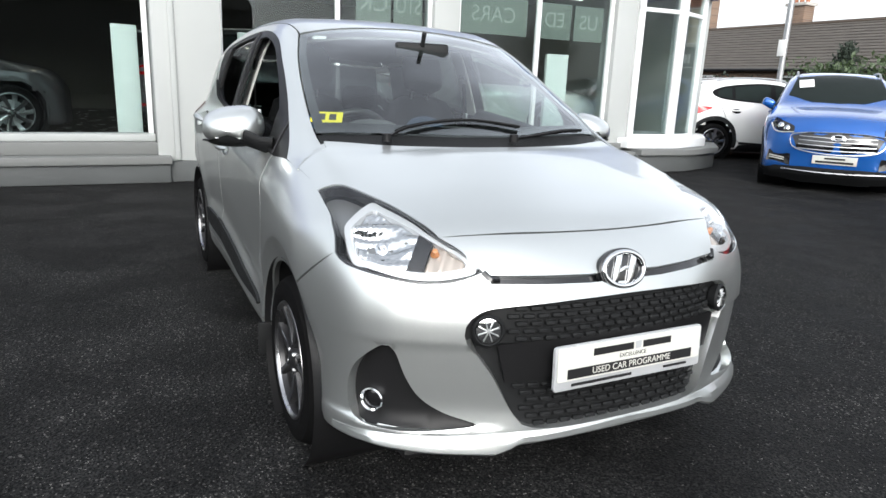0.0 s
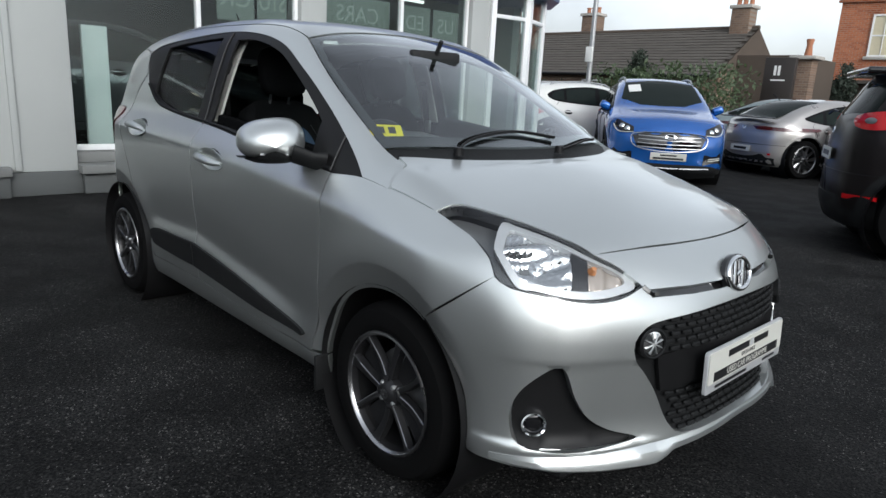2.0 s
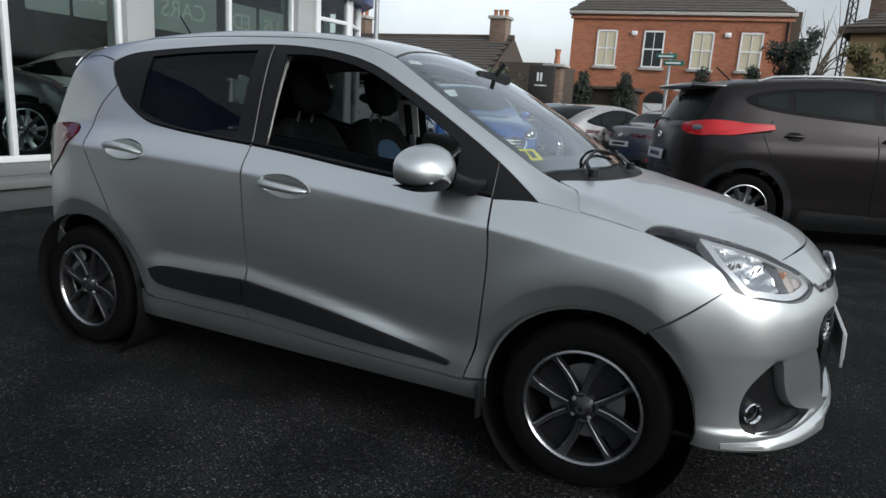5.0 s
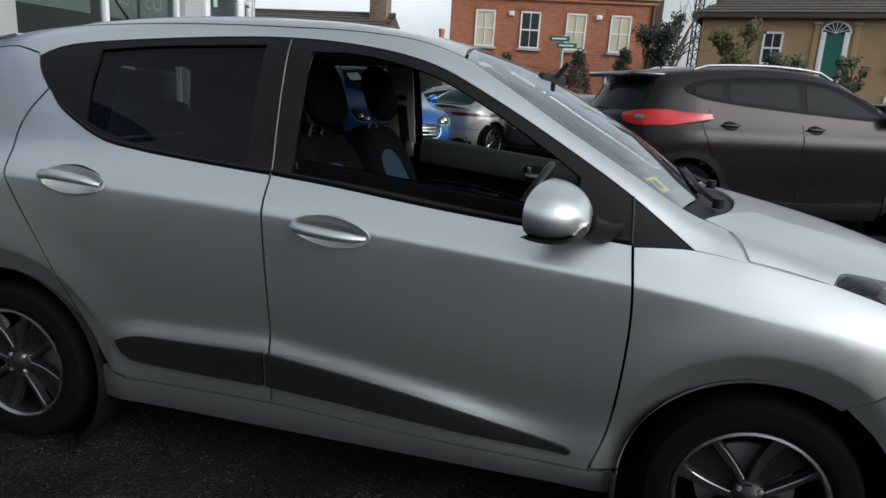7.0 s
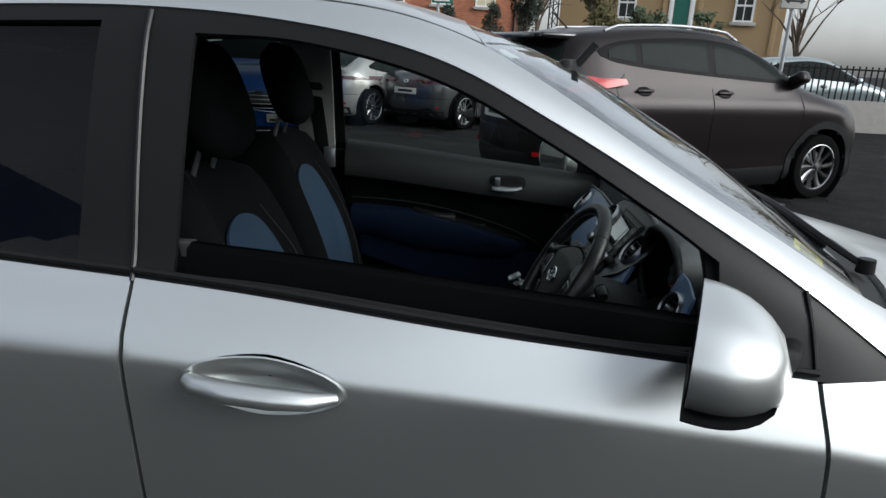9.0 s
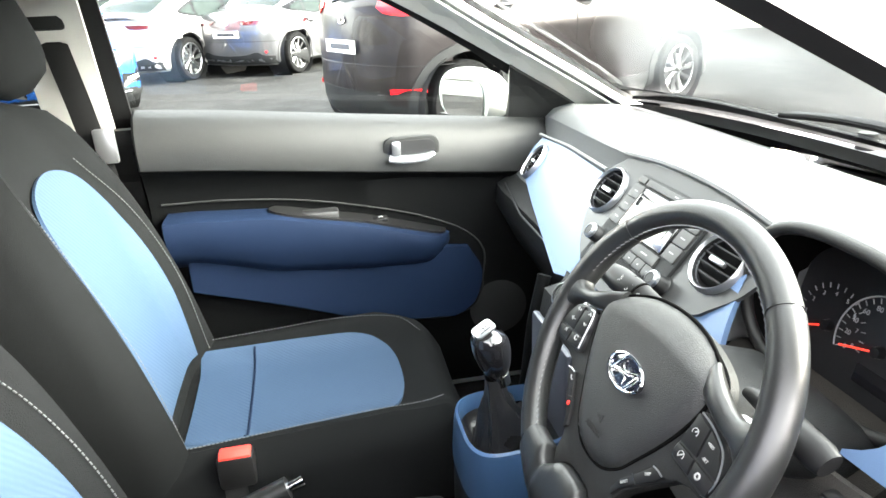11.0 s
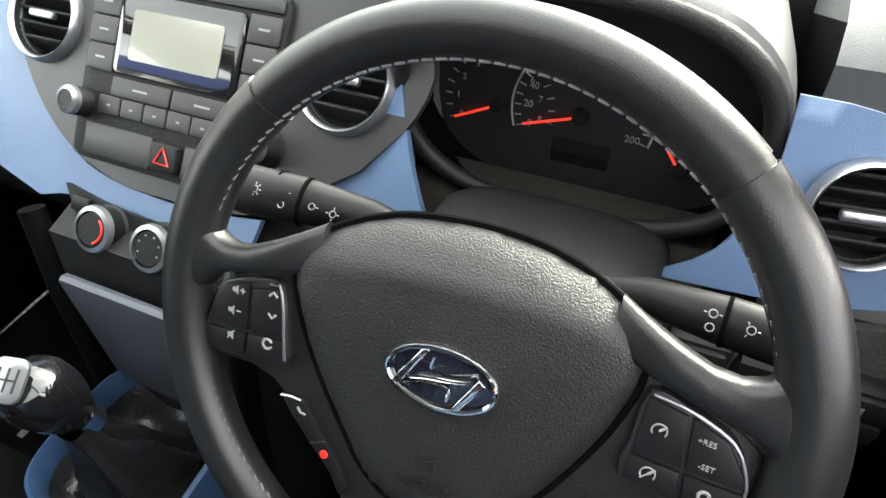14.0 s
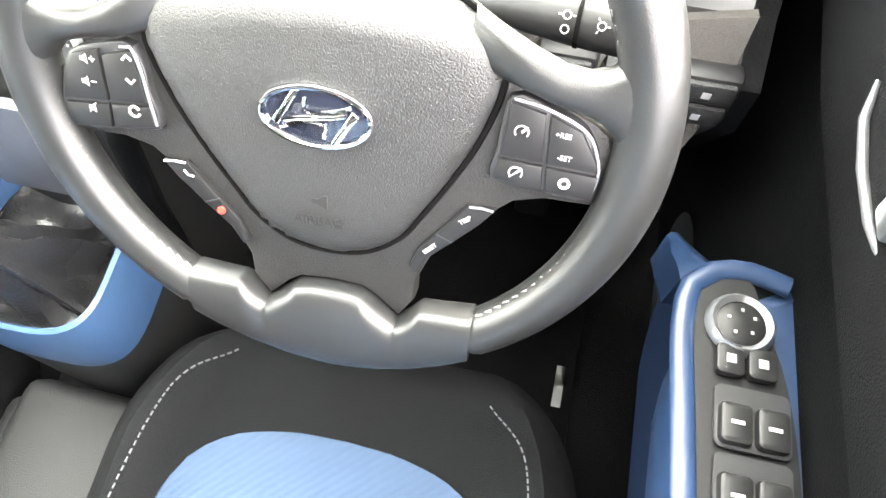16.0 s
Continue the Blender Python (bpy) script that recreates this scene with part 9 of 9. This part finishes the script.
# ---------------------------------------------------------------- door linings
def door_lining(s, label):
    arm = ([-1.27, -1.1, -.9, -.70], [.842, .832, .792, .735]) if s > 0 else ([-1.27, -1.1, -.9, -.70], [.835, .826, .800, .780])
    t = thing("door_lining", Matrix.Translation((-.9, s * .64, .30)), label, "door panel", "front door linings")
    inv = t.matrix_world.inverted()

    def dp(name, bm, material, parent=None, lab=""):
        o = part(name, bm, material, parent or t, lab)
        if parent is None:
            o.matrix_basis = inv
        return o

    sill = lambda x: float(np.interp(x, [-1.37, -1.2, -.9, -.6, -.36], [1.062, 1.050, 1.020, .992, .968]))
    secs = []
    for x in np.linspace(-1.365, -.36, 30):
        z = sill(x)
        f = max(0, (x + .62) / .26)
        secs.append([(x, s * y, zz) for y, zz in ((.700, z - .05), (.690, z + .002), (.668, z + .008), (.640, z - .004), (.622, z - .03), (.612 + .02 * f, z - .075), (.616 + .02 * f, z - .112), (.632, z - .125), (.646, .88), (.644, .80), (.636, .72), (.632, .60), (.636, .42), (.66, .30), (.715, .30))])
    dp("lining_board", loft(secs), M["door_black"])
    up = []
    for x in np.linspace(-1.36, -.37, 30):
        z = sill(x)
        f = max(0, (x + .62) / .26)
        up.append([(x, s * y, zz) for y, zz in ((.672, z + .011), (.640, z - .001), (.620, z - .03), (.608 + .02 * f, z - .075), (.612 + .02 * f, z - .108), (.640, z - .10), (.66, z - .02))])
    # driver's trim takes the board's near-black: shade given by colour
    dp("upper_trim", loft(up), M["door_upper"] if s > 0 else M["door_black"], lab="grained upper trim, shade put into its colour on the driver's side")
    # opening lever
    hm = Matrix.Translation((-.785 if s > 0 else -.70, s * (.612 if s > 0 else .622), .950)) @ Matrix((Vector((s * 1.0, 0, 0)), Vector((0, -s * .12, .99)), Vector((0, -s * .99, -.12)))).transposed().to_4x4()
    dp("lever_bezel", prism(rounded_rect(.128, .066, .022), .008, hm @ Matrix.Translation((0, 0, -.006)), .003), M["dash_dark"])
    dp("lever_recess", prism(rounded_rect(.108, .050, .018), .003, hm @ Matrix.Translation((0, 0, .0005))), M["ink"])
    lv = tube([hm @ Vector((x * s, y, z)) for x, y, z in ((-.052, -.012, .010), (-.03, -.014, .014), (.0, -.014, .016), (.030, -.012, .015), (.050, -.006, .010))], [k * (1 if s > 0 else .40) for k in (.009, .011, .011, .010, .006)], 12, flat=.6)
    dp("opening_lever", lv, M["satin_silver"], lab="satin silver door lever")
    dp("lock_tab", box(-.010, -.010, .004, .010, .022, .016, .004, 2, m=hm @ Matrix.Translation((-.036 * s, .004, 0))), M["satin_silver"])
    # armrest: blue flank and black top
    secs, tp = [], []
    for x in np.linspace(-1.33, -.70, 28):
        zt = float(np.interp(x, *arm))
        zb = float(np.interp(x, [-1.27, -1.1, -.9, -.70], [.765, .722, .705, .700]))
        e = math.sqrt(max(0.02, 1 - max(0, (x + .80) / .10) ** 2)) if x > -.80 else 1
        y = .645 - .080 * e
        secs.append([(x, s * yy, zz) for yy, zz in ((.65, zt + .004), (y + .022, zt + .006), (y + .004, zt + .002), (y, zt - .012), (y + .002, (zt + zb) / 2), (y + .010, zb + .004), (y + .024, zb - .014), (.621, zb - .040), (.65, zb - .046))])
    # same armrest in two blues: the passenger's is darker, shade put into the colour
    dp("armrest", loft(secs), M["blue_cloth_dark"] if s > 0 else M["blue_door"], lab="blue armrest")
    tp = [(-1.10, .640), (-.95, .640), (-.75, .640), (-.71, .632), (-.75, .592), (-.95, .585), (-1.09, .588)] if s > 0 else [(-1.25, .640), (-.95, .640), (-.84, .640), (-.775, .634), (-.735, .622), (-.697, .609), (-.702, .581), (-.73, .572), (-.79, .573), (-.95, .579), (-1.25, .582)]
    zt = lambda x: np.interp(x, *arm) + .011
    dp("switch_plate", mesh_sheet([tuple(p) for p in crom(tp, .012, True)], lambda V: np.stack([V[:, 0], s * V[:, 1], zt(V[:, 0])], 1), res=.02, thick=.006), M["button"], lab="black switch plate")
    # lower cloth with pocket
    low = joined([(-1.30, .75), (-1.0, .735), (-.80, .72), (-.66, .705)], [(-.66, .705), (-.628, .64), (-.65, .555), (-.70, .525)], [(-.70, .525), (-.9, .545), (-1.1, .61), (-1.30, .67)], [(-1.30, .67), (-1.30, .75)], step=.02)
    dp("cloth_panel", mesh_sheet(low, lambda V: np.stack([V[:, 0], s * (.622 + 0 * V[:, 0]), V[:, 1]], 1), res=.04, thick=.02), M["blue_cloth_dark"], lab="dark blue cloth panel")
    dp("pocket_edge", tube(crom([(-1.30, s * .622, .665), (-1.1, s * .618, .605), (-.9, s * .618, .540), (-.72, s * .618, .518), (-.64, s * .620, .545), (-.62, s * .626, .60)], .02), .0025, 8), M["dash_dark"])
    if s > 0:
        dp("trim_edge", tube(crom([(-1.34, s * .642, .868), (-1.2, s * .641, .866), (-1.05, s * .640, .852), (-.9, s * .640, .822), (-.76, s * .639, .782), (-.66, s * .637, .735), (-.615, s * .634, .68), (-.62, s * .633, .60)], .02), .0022, 8), M["dash_dark"])
    dp("speaker_grille", lathe([(0, .006), (.06, .004), (.075, 0)], 30, frame_at((-.58, s * .628, .52), (0, -s, 0))), M["dash_dark"])
    if s > 0:
        dp("pull_cup", box(-1.08, s * .595, zt(-1.0) - .02, -.96, s * .632, zt(-1.02) + .004, .006), M["ink"])
        dp("window_switch", box(-.885, s * .60, zt(-.87) - .004, -.85, s * .625, zt(-.87) + .006, .003), M["button"])
        dp("mark", box(-.872, s * .61, zt(-.87) + .006, -.860, s * .615, zt(-.87) + .0066), M["icon"])
        return
    # driver's switches: mirror dial, lock keys, window rockers
    def spot(x, y):
        sl = math.atan2(float(zt(x + .02) - zt(x - .02)), .04)
        return Matrix.Translation((x, -y, float(zt(x)) + .002)) @ Matrix.Rotation(-sl, 4, "Y")
    m = spot(-.738, .603)
    dp("mirror_dial", lathe([(.016, .004), (.0195, .007), (.022, .004), (.023, 0)], 32, m), M["satin_silver"])
    dp("dial_face", lathe([(0, .006), (.012, .005), (.016, .003)], 28, m), M["button"])
    for a in range(5):
        dp("mark", box(-.001, -.001, .0055, .001, .001, .0065, m=m @ Matrix.Translation((.009 * math.cos(a * 1.3), .009 * math.sin(a * 1.3), 0))), M["icon"])
    for dy in (.596, .616):
        mm = spot(-.765, dy)
        dp("lock_key", prism(rounded_rect(.021, .018, .004), .006, mm, .0015), M["button"])
        dp("mark", box(-.003, -.003, .006, .003, .003, .0065, m=mm), M["icon"])
    for x0 in (-.802, -.845):
        mm = spot(x0, .610)
        dp("rocker_well", prism(rounded_rect(.040, .046, .005), .003, mm), M["ink"])
        for dy in (.599, .621):
            mm = spot(x0 - .005, dy)
            dp("window_rocker", prism(rounded_rect(.026, .020, .004), .009, mm, .003), M["button"])
            dp("mark", box(-.0012, -.004, .009, .0012, .004, .0095, m=mm), M["icon"])
    rail = crom([(-1.10, .577), (-.95, .575), (-.85, .572), (-.79, .569), (-.745, .567), (-.712, .572), (-.698, .588), (-.694, .612), (-.70, .638)], .012)
    dp("arm_rail", tube([(x, -y, float(zt(x)) - .001) for x, y in rail], .0080, 14, up=(0, 0, 1), flat=.55), M["blue_door"], lab="satin blue edge of the armrest")
    fin = []
    for x, yi, yo, z in ((-.700, .570, .610, .770), (-.692, .569, .608, .767), (-.682, .568, .603, .761), (-.670, .567, .595, .750), (-.656, .567, .585, .740), (-.646, .566, .577, .734), (-.640, .569, .572, .722)):
        top_ = [(x, -(yi + (yo - yi) * k), z + .007 * math.sin(math.pi * k)) for k in np.linspace(0, 1, 9)]
        fin.append(top_ + [(x, -yo, z - .05), (x, -yi, z - .05)])
    dp("grab_fin", loft(fin), M["blue_door"])


door_lining(1, "passenger door lining in black with a blue armrest darkened for shade")
door_lining(-1, "driver door lining in black with window switches")

# floor mats
for s, nm in ((-1, "driver"), (1, "passenger")):
    mt = thing("floor_mat", Matrix.Translation((-.70, s * .36, .266)), "black carpet floor mat in the footwell", "mat", "floor mats")
    part("carpet", prism(rounded_rect(.55, .42, .05), .010, None, .004), M["carpet"], mt)
    part("woven_mark", box(.0, -.195 if s < 0 else .10, .0102, .06, -.182 if s < 0 else .113, .0108), M["icon"], mt)
    part("woven_mark", box(.03, -.195 if s < 0 else .08, .0102, .06, -.19 if s < 0 else .085, .0108), M["icon"], mt)
for y, w in ((-.26, .05), (-.36, .07), (-.46, .05)):
    pd_ = thing("pedal", Matrix.Translation((-.42, y, .36)), "black rubber foot pedal", "pedal", "pedals")
    part("pad", box(-.01, -w / 2, -.04, .01, w / 2, .04, .006), M["rubber"], pd_)
    part("arm", tube([(0, 0, 0), (.10, 0, .20)], .008, 6), M["satin_black"], pd_)
